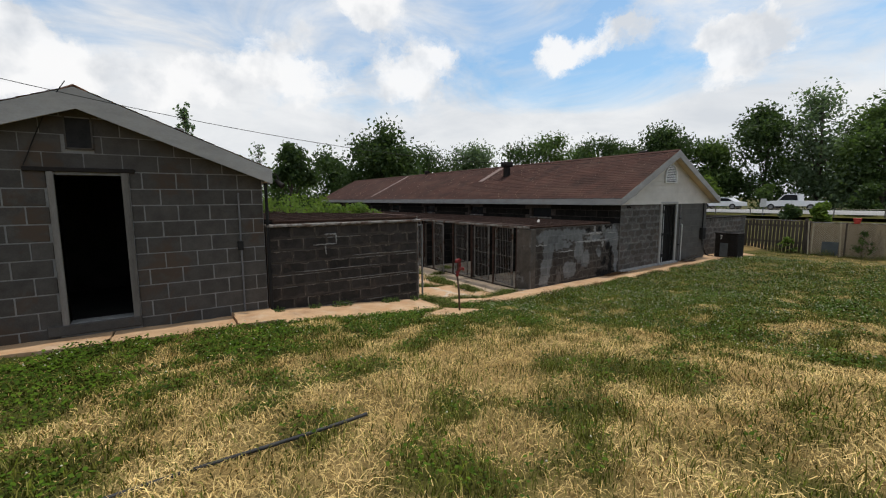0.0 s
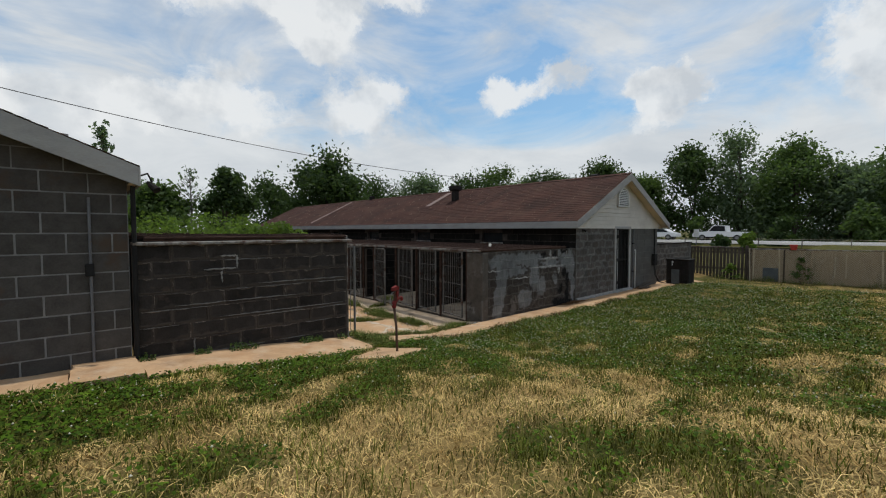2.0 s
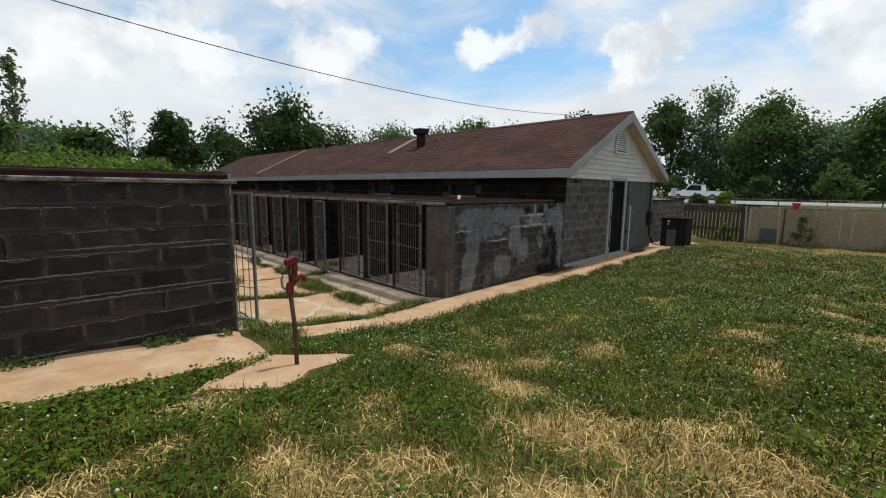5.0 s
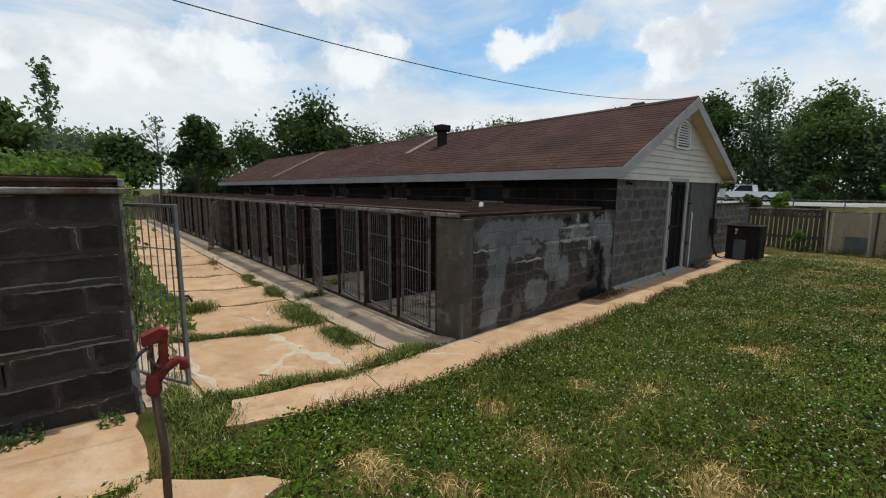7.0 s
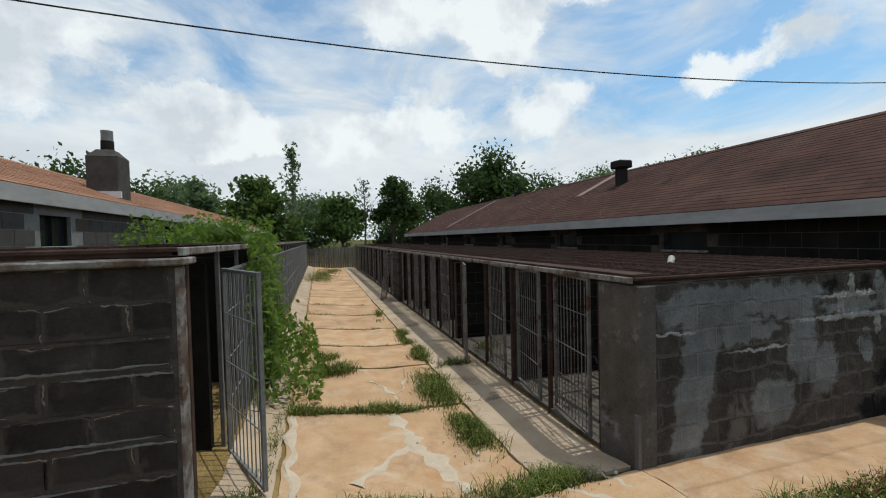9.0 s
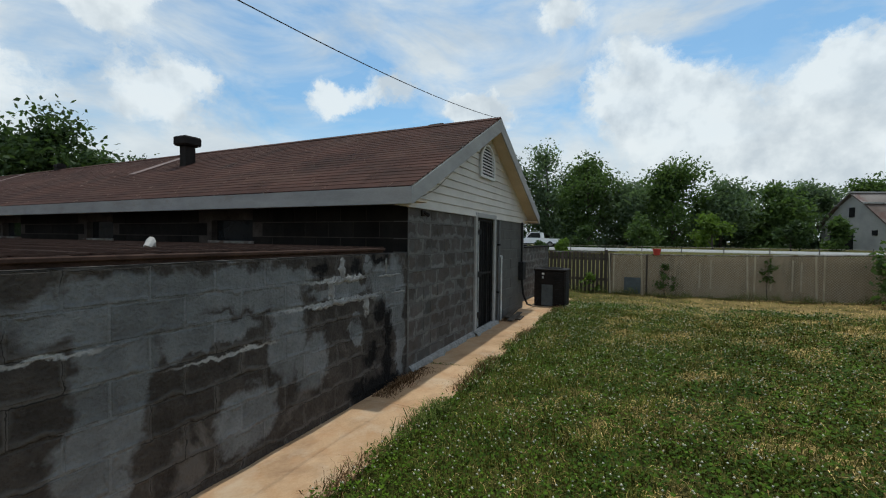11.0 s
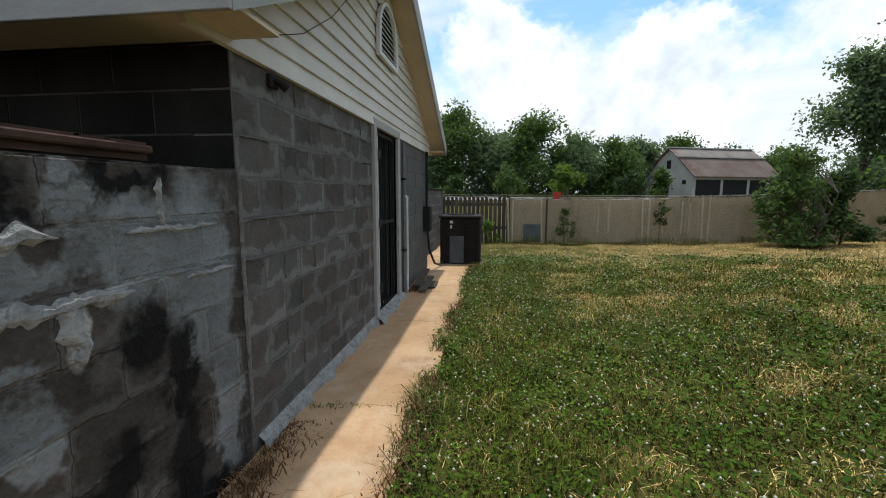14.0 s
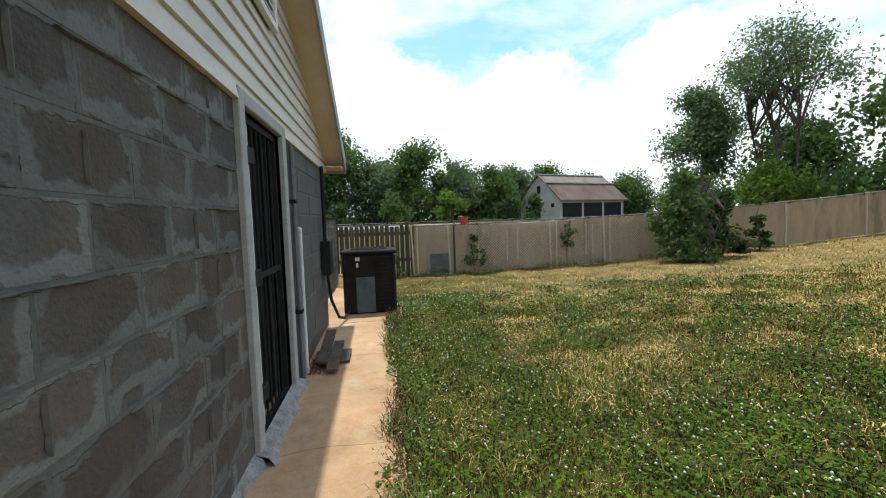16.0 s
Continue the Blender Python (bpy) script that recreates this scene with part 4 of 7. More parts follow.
# lap siding in the gable
gable_1 = thing("gable_siding", "cream lap siding boards filling the gable", "siding", (RX, 0, B1TOP), kind="structure")
slope = (RZ - EZ) / (RX - EXL)
z, h = B1TOP - 0.03, 0.118
while z < RZ - 0.25:
    def half(zz):
        return max(0.03, min((RZ - 0.1 - zz) / slope, RX - B1X0 + 0.3))
    w0, w1 = half(z), half(z + h)
    bd = Build()
    f = len(bd.v)
    bd.v += [(RX - w0, -0.034, z), (RX + w0, -0.034, z), (RX + w1, -0.014, z + h + 0.012), (RX - w1, -0.014, z + h + 0.012),
             (RX - w0, 0.0, z), (RX + w0, 0.0, z), (RX + w1, 0.0, z + h + 0.012), (RX - w1, 0.0, z + h + 0.012)]
    bd.f += [(0, 1, 2, 3), (0, 4, 5, 1), (7, 6, 5, 4), (1, 5, 6, 2), (0, 3, 7, 4), (3, 2, 6, 7)]
    part("siding_board", bd, "siding", gable_1)
    z += h
part("backing", Build().prism([(B1X0, B1TOP), (B1X1, B1TOP), (RX, RZ - 0.1)], "y", 0.005, 0.15), "siding", gable_1)
single("gable_north_1", Build().prism([(B1X0, B1TOP), (B1X1, B1TOP), (RX, RZ - 0.1)], "y", B1Y1 - 0.15, B1Y1), "siding", "pale siding gable end", "siding", "structure")

# louvred vent
vent = thing("gable_vent", "white arched louvre vent in the gable siding", "vent", (6.25, -0.05, 2.7))
VX, VW, VZ, VH = 6.27, 0.36, 2.66, 0.22
arch = [(VX - VW, VZ), (VX + VW, VZ)] + [(VX + VW * math.cos(a), VZ + VH + VW * math.sin(a)) for a in np.linspace(0, math.pi, 15)]
inner = [(VX + (x - VX) * 0.84, VZ + 0.045 + (q - VZ) * 0.88) for x, q in arch]
fr = Build()
rows = [[(x, -0.036, q) for x, q in arch], [(x, -0.075, q) for x, q in arch], [(x, -0.075, q) for x, q in inner], [(x, -0.036, q) for x, q in inner]]
fr.face_strip(rows, True)
part("frame", fr, "white_paint", vent)
part("backing", Build().prism(inner, "y", -0.037, -0.034), "black", vent, "dark screen behind the slats")
for i in range(9):
    zz = VZ + 0.08 + i * 0.052
    hw = VW * 0.84 if zz < VZ + VH else VW * 0.84 * math.sqrt(max(0.02, 1 - ((zz - VZ - VH) / VW) ** 2))
    sl = Build().prism([(-0.07, zz), (-0.04, zz + 0.035), (-0.037, zz + 0.03), (-0.067, zz - 0.006)], "x", VX - hw, VX + hw)
    part("slat", sl, "white_paint", vent)

# barred door in the gable wall
door_1 = thing("door_1", "white framed door with a barred steel security gate", "door", (6.33, 0, 0.05), kind="structure")
part("door_jamb", Build().box(5.81, 5.9, -0.035, 0.1, 0.03, 2.06, 0.006), "fascia", door_1)
part("door_jamb", Build().box(6.76, 6.86, -0.035, 0.1, 0.05, 2.06, 0.006), "fascia", door_1)
part("door_head", Build().box(5.9, 6.76, -0.035, 0.1, 1.98, 2.06, 0.006), "fascia", door_1)
part("door_leaf", Build().box(5.9, 6.76, 0.13, 0.17, 0.04, 1.98), "black", door_1, "dark door behind the bars")
part("threshold", Build().box(5.9, 6.76, -0.06, 0.12, 0.02, 0.06, 0.006), "concrete_grey", door_1)
leaf = part("security_leaf", Build().box(5.91, 5.95, 0.02, 0.05, 0.07, 1.97).box(6.71, 6.75, 0.02, 0.05, 0.07, 1.97).box(5.95, 6.71, 0.02, 0.05, 0.07, 0.11).box(5.95, 6.71, 0.02, 0.05, 1.93, 1.97).box(5.95, 6.71, 0.022, 0.048, 1.0, 1.04), "black", door_1, "black steel security frame")
for i in range(7):
    part("bar", Build().tube([(6.02 + i * 0.1, 0.035, 0.1), (6.02 + i * 0.1, 0.035, 1.94)], 0.008, 6), "pvc" if i < 2 else "black", leaf)
for zz in (0.32, 1.02, 1.74):
    part("hinge", Build().box(5.985, 6.15, 0.0, 0.03, zz - 0.05, zz + 0.05, 0.006), "black", leaf)

# pipes, meter and lamp on the wall
p = thing("conduit_pipe", "white plastic conduit rising up the grey wall", "pipe", (7.18, -0.04, 0.05))
part("pipe", Build().tube([(7.18, -0.04, 0.04), (7.18, -0.04, 1.27)], 0.016, 8), "pvc", p)
part("elbow", Build().tube([(7.18, -0.04, 1.24), (7.18, -0.04, 1.285), (7.18, -0.01, 1.3)], 0.021, 8), "pvc", p)
p = thing("drain_pipe", "dark grey pipe beside the door frame", "pipe", (7.03, -0.035, 0.05))
part("pipe", Build().tube([(7.03, -0.035, 0.04), (7.03, -0.035, 1.96)], 0.02, 8), "door_grey", p)
part("strap", Build().box(6.995, 7.065, -0.06, 0.0, 1.5, 1.53), "black", p)
part("strap", Build().box(6.995, 7.065, -0.06, 0.0, 0.6, 0.63), "black", p)
p = thing("meter_box", "black electrical disconnect box on the wall corner", "meter", (8.6, -0.06, 0.75))
part("box_body", Build().box(8.5, 8.74, -0.12, 0.0, 0.72, 1.12, 0.012), "black", p)
part("riser", Build().tube([(8.62, -0.05, 1.12), (8.62, -0.05, 2.0)], 0.022, 8), "black", p)
for k in range(2):
    part("cable", Build().tube([(8.58 + 0.08 * k, -0.06, 0.73), (8.6 + 0.08 * k, -0.09, 0.4), (8.72 + 0.06 * k, -0.16, 0.16), (8.95 + 0.06 * k, -0.2, 0.1), (9.2, -0.24, 0.12), (9.4, -0.26, 0.24)], 0.012, 6), "black", p)
p = thing("wall_lamp", "small grey flood lamp bracket under the siding", "lamp", (3.98, -0.04, 1.86))
part("base", Build().box(3.97, 4.06, -0.03, 0.0, 1.9, 1.97, 0.006), "ac_metal", p)
part("head", Build().tube([(4.01, -0.03, 1.94), (4.03, -0.05, 1.93), (4.06, -0.07, 1.91)], [0.01, 0.02, 0.026], 10), "ac_metal", p)
wire = thing("slack_wire", "thin black wire hanging slack over the siding", "cable", (4.6, -0.05, 2.3))
part("strand", Build().tube([(3.5, -0.1, 2.1), (3.74, -0.07, 2.1), (3.99, -0.06, 2.16), (4.31, -0.06, 2.28), (4.77, -0.06, 2.55), (5.12, -0.06, 2.83), (5.3, -0.07, 3.02)], 0.003, 5), "black", wire)

# chimney pot, roof vent
p = thing("roof_vent", "square dark metal roof vent with a cap", "vent", (5.25, 6.5, 3.1))
part("neck", Build().box(5.14, 5.36, 6.39, 6.61, 2.9, 3.56, 0.01), "ac_metal", p)
part("cap", Build().box(5.05, 5.45, 6.3, 6.7, 3.56, 3.76, 0.03), "ac_metal", p)
for yv, xv, top in ((1.1, 6.6, 3.82), (14.6, 6.3, 3.9)):
    p = thing("ridge_vent", "small rusty vent hood by the ridge", "vent", (xv, yv, 3.4))
    part("collar", Build().box(xv - 0.1, xv + 0.1, yv - 0.12, yv + 0.12, 3.3, top - 0.12), "ac_metal", p)
    part("hood", Build().prism([(xv - 0.13, top - 0.12), (xv + 0.13, top - 0.12), (xv + 0.12, top - 0.05), (xv, top), (xv - 0.12, top - 0.05)], "y", yv - 0.13, yv + 0.13), "ac_metal", p)

# air conditioner
ac = thing("air_conditioner", "dark brown outdoor condenser with a dull panel on a slab", "air conditioner", (9.75, -0.54, 0.06))
AX, AY0, AY1 = 9.4, -0.89, -0.16
part("cabinet", Build().box(AX, AX + 0.58, AY0, AY1, 0.04, 0.88, 0.025), "ac_metal", ac)
part("top_rim", Build().box(AX - 0.02, AX + 0.6, AY0 - 0.02, AY1 + 0.02, 0.88, 0.93, 0.014), "ac_metal", ac)
AM = (AY0 + AY1) / 2
fan = Build()
for r in (0.08, 0.14, 0.2, 0.26):
    fan.tube([(AX + 0.29 + r * math.cos(a), AM + r * math.sin(a), 0.945) for a in np.linspace(0, 2 * math.pi, 25)], 0.006, 4)
part("fan_guard", fan, "black", ac)
part("service_panel", Build().box(AX - 0.01, AX, -0.6, -0.34, 0.06, 0.56, 0.004), "ac_panel", ac, "dull blue-grey access panel")
part("side_panel", Build().box(AX - 0.008, AX, -0.34, -0.2, 0.06, 0.56, 0.003), "ac_metal", ac)
part("label_plate", Build().box(AX - 0.006, AX, -0.4, -0.34, 0.79, 0.84), "pvc", ac, "worn rating plates")
part("label_plate", Build().box(AX - 0.006, AX, -0.38, -0.35, 0.7, 0.76), "pvc", ac, "worn rating plates")
for yy in (AY0 + 0.02, -0.63, AY1 - 0.04):
    part("corner_post", Build().box(AX - 0.012, AX + 0.02, yy, yy + 0.025, 0.05, 0.88, 0.004), "ac_metal", ac)
for i in range(14):
    part("louvre", Build().box(AX + 0.06, AX + 0.52, AY0 - 0.008, AY0 + 0.002, 0.12 + i * 0.054, 0.14 + i * 0.054), "black", ac)
    part("louvre", Build().box(AX - 0.006, AX + 0.002, AY0 + 0.06, -0.65, 0.12 + i * 0.054, 0.14 + i * 0.054), "black", ac)
part("base_pad", Build().box(AX - 0.08, AX + 0.64, AY0 - 0.06, AY1 + 0.06, -0.06, 0.04, 0.008), "concrete_grey", ac)
scrap_boards = thing("scrap_boards", "dark rotten board ends lying at the wall foot", "boards", (7.4, -0.12, 0.05))
for bx0, bx1, by, bz, tip in ((7.05, 7.75, -0.26, 0.075, 0.05), (7.2, 7.95, -0.16, 0.1, 0.09), (7.3, 7.6, -0.34, 0.06, 0.02)):
    part("board", Build().prism([(bx0, bz), (bx1, bz + tip), (bx1, bz + tip + 0.022), (bx0, bz + 0.022)], "y", by - 0.05, by + 0.05), "wood_dark", scrap_boards)

# east run wall beyond the corner
w = wall_core("wall_run_east", 9.25, 13.3, -0.3, 1.4, "mortar_grey", "grey block run wall beyond the corner", y0=0.32, thick=0.15)
blocks_on(w, 9.25, 13.3, -0.1, 1.4, "block_grey", y=0.32, seed=8)
single("wall_cap_east", Build().box(9.22, 13.33, 0.29, 0.5, 1.4, 1.44, 0.008), "block_dark", "dark capping on the run wall", "wall cap", "structure")
long_blocks("wall_run_east_side", 13.3, 0.47, 25, -0.3, 1.4, 1, "block_dark", "block run wall")


# ---- right-hand runs ----
def mortar_ridge(parent, span, width, mat):
    """A ragged line of squeezed-out mortar on a wall face, level or upright: span is x0, x1, z0, z1."""
    x0, x1, z0_, z1_ = span
    bd = Build()
    horizontal = x1 - x0 > z1_ - z0_
    rows = []
    n = 60
    for i in range(n + 1):
        s = i / n
        wv = width * 0.35 * float(edge_noise((x0 + s * max(x1 - x0, z1_ - z0_)) * 5, z0_ * 11))
        end = min(1.0, 6 * s + 0.15, 6 * (1 - s) + 0.15)
        u = max(0.15, end * (1 + 0.5 * float(edge_noise((x0 + s * max(x1 - x0, z1_ - z0_)) * 14, z1_ * 5 + 6))))
        d = max(0.15, end * (1 + 0.5 * float(edge_noise((x0 + s * max(x1 - x0, z1_ - z0_)) * 14, z1_ * 5 + 26))))
        out = 0.012 + 0.3 * width
        if horizontal:
            x, q = x0 + (x1 - x0) * s, z0_ + wv
            rows.append([(x, -0.003, q - width * d), (x, -out, q - width * 0.3 * d), (x, -out, q + width * 0.4 * u), (x, -0.003, q + width * u)])
        else:
            x, q = x0 + wv, z0_ + (z1_ - z0_) * s
            rows.append([(x - width * d, -0.003, q), (x - width * 0.3 * d, -out, q), (x + width * 0.4 * u, -out, q), (x + width * u, -0.003, q)])
    bd.face_strip(rows)
    part("mortar_ridge", bd, mat, parent, "pale ragged mortar line")


mortar_ridge(wall_south_1, (3.678, 3.69, 0.1, 1.45), 0.009, "parge")
ridge_rng = random.Random(23)
for row in range(1, 10):
    zj = B1TOP - 0.2 * row
    xj = B1X0 + ridge_rng.uniform(0.02, 0.4)
    while xj < 5.6:
        run = ridge_rng.uniform(0.15, 0.5)
        if ridge_rng.random() < 0.55:
            mortar_ridge(wall_south_1, (xj, min(xj + run, 5.78), zj - 0.006, zj + 0.002), ridge_rng.uniform(0.003, 0.007), "mortar_grey")
        xj += run + ridge_rng.uniform(0.05, 0.4)
    for k in range(2):
        xv = B1X0 + 0.4 * ridge_rng.randint(1, 4) + (0.2 if row % 2 else 0)
        if xv < 5.7:
            mortar_ridge(wall_south_1, (xv, xv + 0.008, zj + 0.03, zj + 0.17), ridge_rng.uniform(0.003, 0.006), "mortar_grey")
wall_run_right = wall_core("wall_run_right", 0.0, B1X0 - 0.003, -0.3, 1.45, "block_patched", "stained block run wall patched with grey cement", thick=0.15)
blocks_on(wall_run_right, 0.0, B1X0 - 0.003, -0.05, 1.45, "block_patched", seed=11, joint=0.01, proud=0.004, jit=0.0015)
for one, width in (((2.08, 3.05, 1.02, 1.035), 0.026), ((2.3, 2.82, 1.23, 1.242), 0.028), ((2.325, 2.34, 1.04, 1.23), 0.03), ((2.47, 2.49, 1.23, 1.43), 0.034), ((2.855, 2.87, 0.84, 1.02), 0.03),
                   ((3.05, 3.5, 1.21, 1.22), 0.012), ((3.2, 3.22, 1.22, 1.4), 0.012), ((3.3, 3.6, 1.01, 1.02), 0.01)):
    mortar_ridge(wall_run_right, one, width, "mortar_white")


single("pillar_right", Build().box(-0.02, 0.17, -0.012, 0.47, -0.3, 1.447, 0.012), "parge_brown", "cement-faced block pillar at the run corner", "pillar", "structure")
single("corner_board", Build().box(-0.035, -0.003, -0.03, 0.02, -0.02, 0.42, 0.005), "wood_grey", "short grey board leaning on the wall corner", "board")


# ---- gates ----
def gate(width, height, mat, label, group, bars=9):
    """A welded bar gate that stands at the origin and runs along +y."""
    g = thing("kennel_gate", label, "gate", group=group)
    for y in (0.0, width):
        part("stile", Build().box(-0.016, 0.016, y - 0.016, y + 0.016, 0, height, 0.003), mat, g)
    for z in (0.016, height - 0.016):
        part("rail", Build().box(-0.014, 0.014, 0.016, width - 0.016, z - 0.014, z + 0.014, 0.003), mat, g)
    for z in (height * 0.27, height * 0.5, height * 0.76):
        part("cross_bar", Build().tube([(0.006, 0.0, z), (0.006, width, z)], 0.006, 5), mat, g)
    for i in range(bars):
        y = width * (i + 1) / (bars + 1)
        part("bar", Build().tube([(0, y, 0.02), (0, y, height - 0.02)], 0.0055, 5), mat, g)
    part("latch", Build().tube([(-0.02, width * 0.92, height * 0.5), (-0.06, width * 1.0, height * 0.5), (-0.06, width * 1.05, height * 0.47)], 0.008, 6), "black", g)
    return g


GROUP_R, GROUP_L = "kennel gates of the dark run row", "kennel gates of the pale run row"
proto = gate(0.76, 1.5, "gate_steel", "rusty grey welded bar kennel gate, slightly ajar", GROUP_R)
proto.matrix_basis = pose(0.09, 1.37, -0.04, 0, 0, 172)
for y in (2.29, 3.23):
    copy_thing(proto, pose(0.09, y, -0.04, 0, 0, 172))
swung = gate(1.02, 1.52, "gate_steel", "rusty grey welded bar kennel gate, standing ajar", GROUP_R)
swung.matrix_basis = pose(0.05, 4.36, -0.08, 0, 0, 180 - 17)
for k in range(6):
    copy_thing(proto, pose(0.08, 5.84 + 0.87 * k, -0.05, 0, 0, 174 - 2 * (k % 3)))
for k in range(18):
    copy_thing(proto, pose(0.06, 12.26 + 0.87 * k, -0.06, 0, 0, 176 - 3 * (k % 2)))
fallen = copy_thing(proto, pose(-0.28, 11.3, -0.08, 0, -8, 158))

uprights = thing("run_posts", "dark steel posts between the kennel gates", "post", (0, 0, -0.1))
for y in [0.53, 1.43, 2.38, 3.3, 4.42, 5.02] + [5.9 + 0.87 * k for k in range(6)] + [11.45 + 0.87 * k for k in range(19)]:
    part("post", Build().box(0.03, 0.075, y - 0.02, y + 0.02, -0.16, 1.45, 0.004), "rust", uprights)
single("pillar_mid", Build().box(-0.02, 0.16, 10.35, 11.42, -0.3, 1.45, 0.01), "block_patched", "grey block pillar in the run row", "pillar", "structure")
long_div = [0.5, 2.42, 4.95, 6.75, 8.5, 10.3, 12.3, 14.1, 15.8, 17.6, 19.4, 21.2, 23, 24.8]
for i, y in enumerate(long_div[1:]):
    bd = Build().box(0.09, B1X0 - 0.004, y - 0.05, y + 0.05, -0.25, 1.38)
    w = single("wall_divider", bd, "mortar_brown", "dark block wall between two runs", "wall", "structure")
    bb = Build()
    for r in range(8):
        x = 0.1 - (0.2 if r % 2 else 0)
        while x < 3.6:
            a, b = max(x, 0.1) + 0.006, min(x + 0.4, 3.64) - 0.006
            if b > a:
                bb.box(a, b, y - 0.056, y + 0.056, -0.22 + r * 0.2, -0.03 + r * 0.2)
            x += 0.4
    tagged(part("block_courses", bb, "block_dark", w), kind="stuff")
single("run_floor", Build().box(0.04, B1X0 - 0.005, 0.16, 27, -0.3, -0.085), "concrete_dark", "blotchy concrete floor of the runs, shade in its colour", "floor", "structure")


def cage_roof(name, x0, x1, y0, y1, z, label, front):
    r = thing(name, label, "cage roof", ((x0 + x1) / 2, y0, z))
    n = int((x1 - x0) / 0.1)
    for i in range(n):
        x = x0 + (x1 - x0) * (i + 0.5) / n
        w = 0.008 if i % 4 else 0.03
        part("roof_rod", Build().box(x - w, x + w, y0, y1, z + 0.012 + 0.004 * ((i * 7) % 4), z + 0.024 + 0.004 * ((i * 7) % 4)), "rust", r)
    for k in range(int((y1 - y0) / 1.75) + 1):
        part("cross_rail", Build().box(x0, x1, y0 + 1.75 * k, y0 + 1.75 * k + 0.05, z - 0.03, z + 0.01), "rust", r)
    wires = Build()
    for k in range(int((y1 - y0) / 0.11)):
        wires.box(x0, x1, y0 + 0.11 * k, y0 + 0.11 * k + 0.008, z + 0.026, z + 0.034)
    tagged(part("cross_wires", wires, "rust", r), kind="stuff")
    side = 1 if x1 - front > front - x0 else -1
    part("front_board", Build().box(min(front, front + side * 0.2), max(front, front + side * 0.2), y0 + 0.03, y1, z + 0.03, z + 0.042), "rust", r)
    part("edge_rail", Build().box(front - 0.035, front + 0.035, y0, y1, z - 0.03, z + 0.02, 0.006), "rail_white", r, "worn white edge rail")
    part("end_rail", Build().box(x0, x1, y0 - 0.03, y0 + 0.02, z - 0.006, z + 0.022, 0.006), "rust", r)
    return r


cage_roof("run_roof_right", -0.02, 3.2, 0.03, 27.0, 1.49, "rusty slatted cage roof over the dark runs", 0.0)
cage_roof("run_roof_left", -5.9, -3.2, 0.05, 27.5, 1.83, "rusty slatted cage roof over the pale runs", -3.2)
single("white_pebble", Build().tube([(1.38, 1.06, 1.52), (1.42, 1.08, 1.57), (1.46, 1.1, 1.52)], [0.03, 0.04, 0.01], 7), "stone_white", "white scrap lying on the cage roof", "scrap")

# ---- left-hand runs ----
wall_run_left = wall_core("wall_run_left", -6.03, -3.2, -0.1, 1.75, "mortar_brown", "dark weathered block run wall with ragged mortar", thick=0.15)
blocks_on(wall_run_left, -6.03, -3.22, 0.1, 1.75, "block_brown", seed=21, joint=0.014, proud=0.005, jit=0.003)
for one in ((-5.28, -4.86, 1.42, 1.44), (-4.875, -4.855, 1.43, 1.6), (-5.08, -4.86, 1.59, 1.602), (-5.06, -5.045, 1.24, 1.4), (-5.6, -4.0, 0.98, 0.992), (-5.1, -3.3, 0.78, 0.79), (-4.6, -3.25, 1.19, 1.202), (-5.4, -5.385, 0.38, 0.55)):
    mortar_ridge(wall_run_left, one, 0.012 if one[2] > 1.2 else 0.008, "mortar_white" if one[2] > 1.2 else "parge")
ridge_rng = random.Random(17)
for row in range(1, 8):
    zj = 1.75 - 0.2 * row
    xj = -6.0 + ridge_rng.uniform(0, 0.3)
    while xj < -3.5:
        run = ridge_rng.uniform(0.25, 0.75)
        if ridge_rng.random() < 0.75:
            mortar_ridge(wall_run_left, (xj, min(xj + run, -3.24), zj - 0.012, zj - 0.004), ridge_rng.uniform(0.004, 0.008), "parge" if ridge_rng.random() < 0.45 else "mortar_brown")
        xj += run + ridge_rng.uniform(0.03, 0.25)
    for k in range(3):
        xv = -6.03 + 0.4 * ridge_rng.randint(1, 6) + (0.2 if row % 2 == 0 else 0) - 0.02
        if xv < -3.3:
            mortar_ridge(wall_run_left, (xv, xv + 0.01, zj + 0.02, zj + 0.17), 0.006, "mortar_brown")
single("wall_cap_left", Build().box(-6.02, -3.14, -0.06, 0.2, 1.75, 1.79, 0.008), "rail_white", "worn white flashing along the wall top", "wall cap", "structure")
single("wall_edge_left", Build().box(-3.205, -3.187, -0.004, 0.13, 0.0, 1.74, 0.004), "rail_white", "chipped white painted end of the run wall", "trim", "structure")
single("post_left", Build().box(-3.25, -3.19, 0.16, 0.22, 0.0, 1.8, 0.005), "rust", "dark steel post by the run opening", "post")
gl = gate(0.78, 1.56, "gate_pale", "pale galvanised bar kennel gate, swung open", GROUP_L, 8)
gl.matrix_basis = pose(-3.18, 1.14, 0.1, 0, 0, 180 + 27)
gl2 = gate(0.78, 1.56, "gate_pale", "pale galvanised bar kennel gate, closed", GROUP_L, 8)
gl2.matrix_basis = pose(-3.2, 1.28, 0.08)
for k in range(1, 29):
    copy_thing(gl2, pose(-3.2, 1.28 + 0.87 * k, 0.08))
posts2 = thing("run_posts", "pale steel posts between the kennel gates", "post", (-3.23, 0, 0))
for k in range(31):
    part("post", Build().box(-3.26, -3.225, 1.2 + 0.87 * k, 1.24 + 0.87 * k, -0.1, 1.8, 0.004), "gate_pale", posts2)
single("run_kerb_left", Build().box(-3.3, -3.12, 1.2, 27.4, -0.2, 0.07, 0.01), "concrete_grey", "pale concrete kerb under the gates", "kerb", "structure")
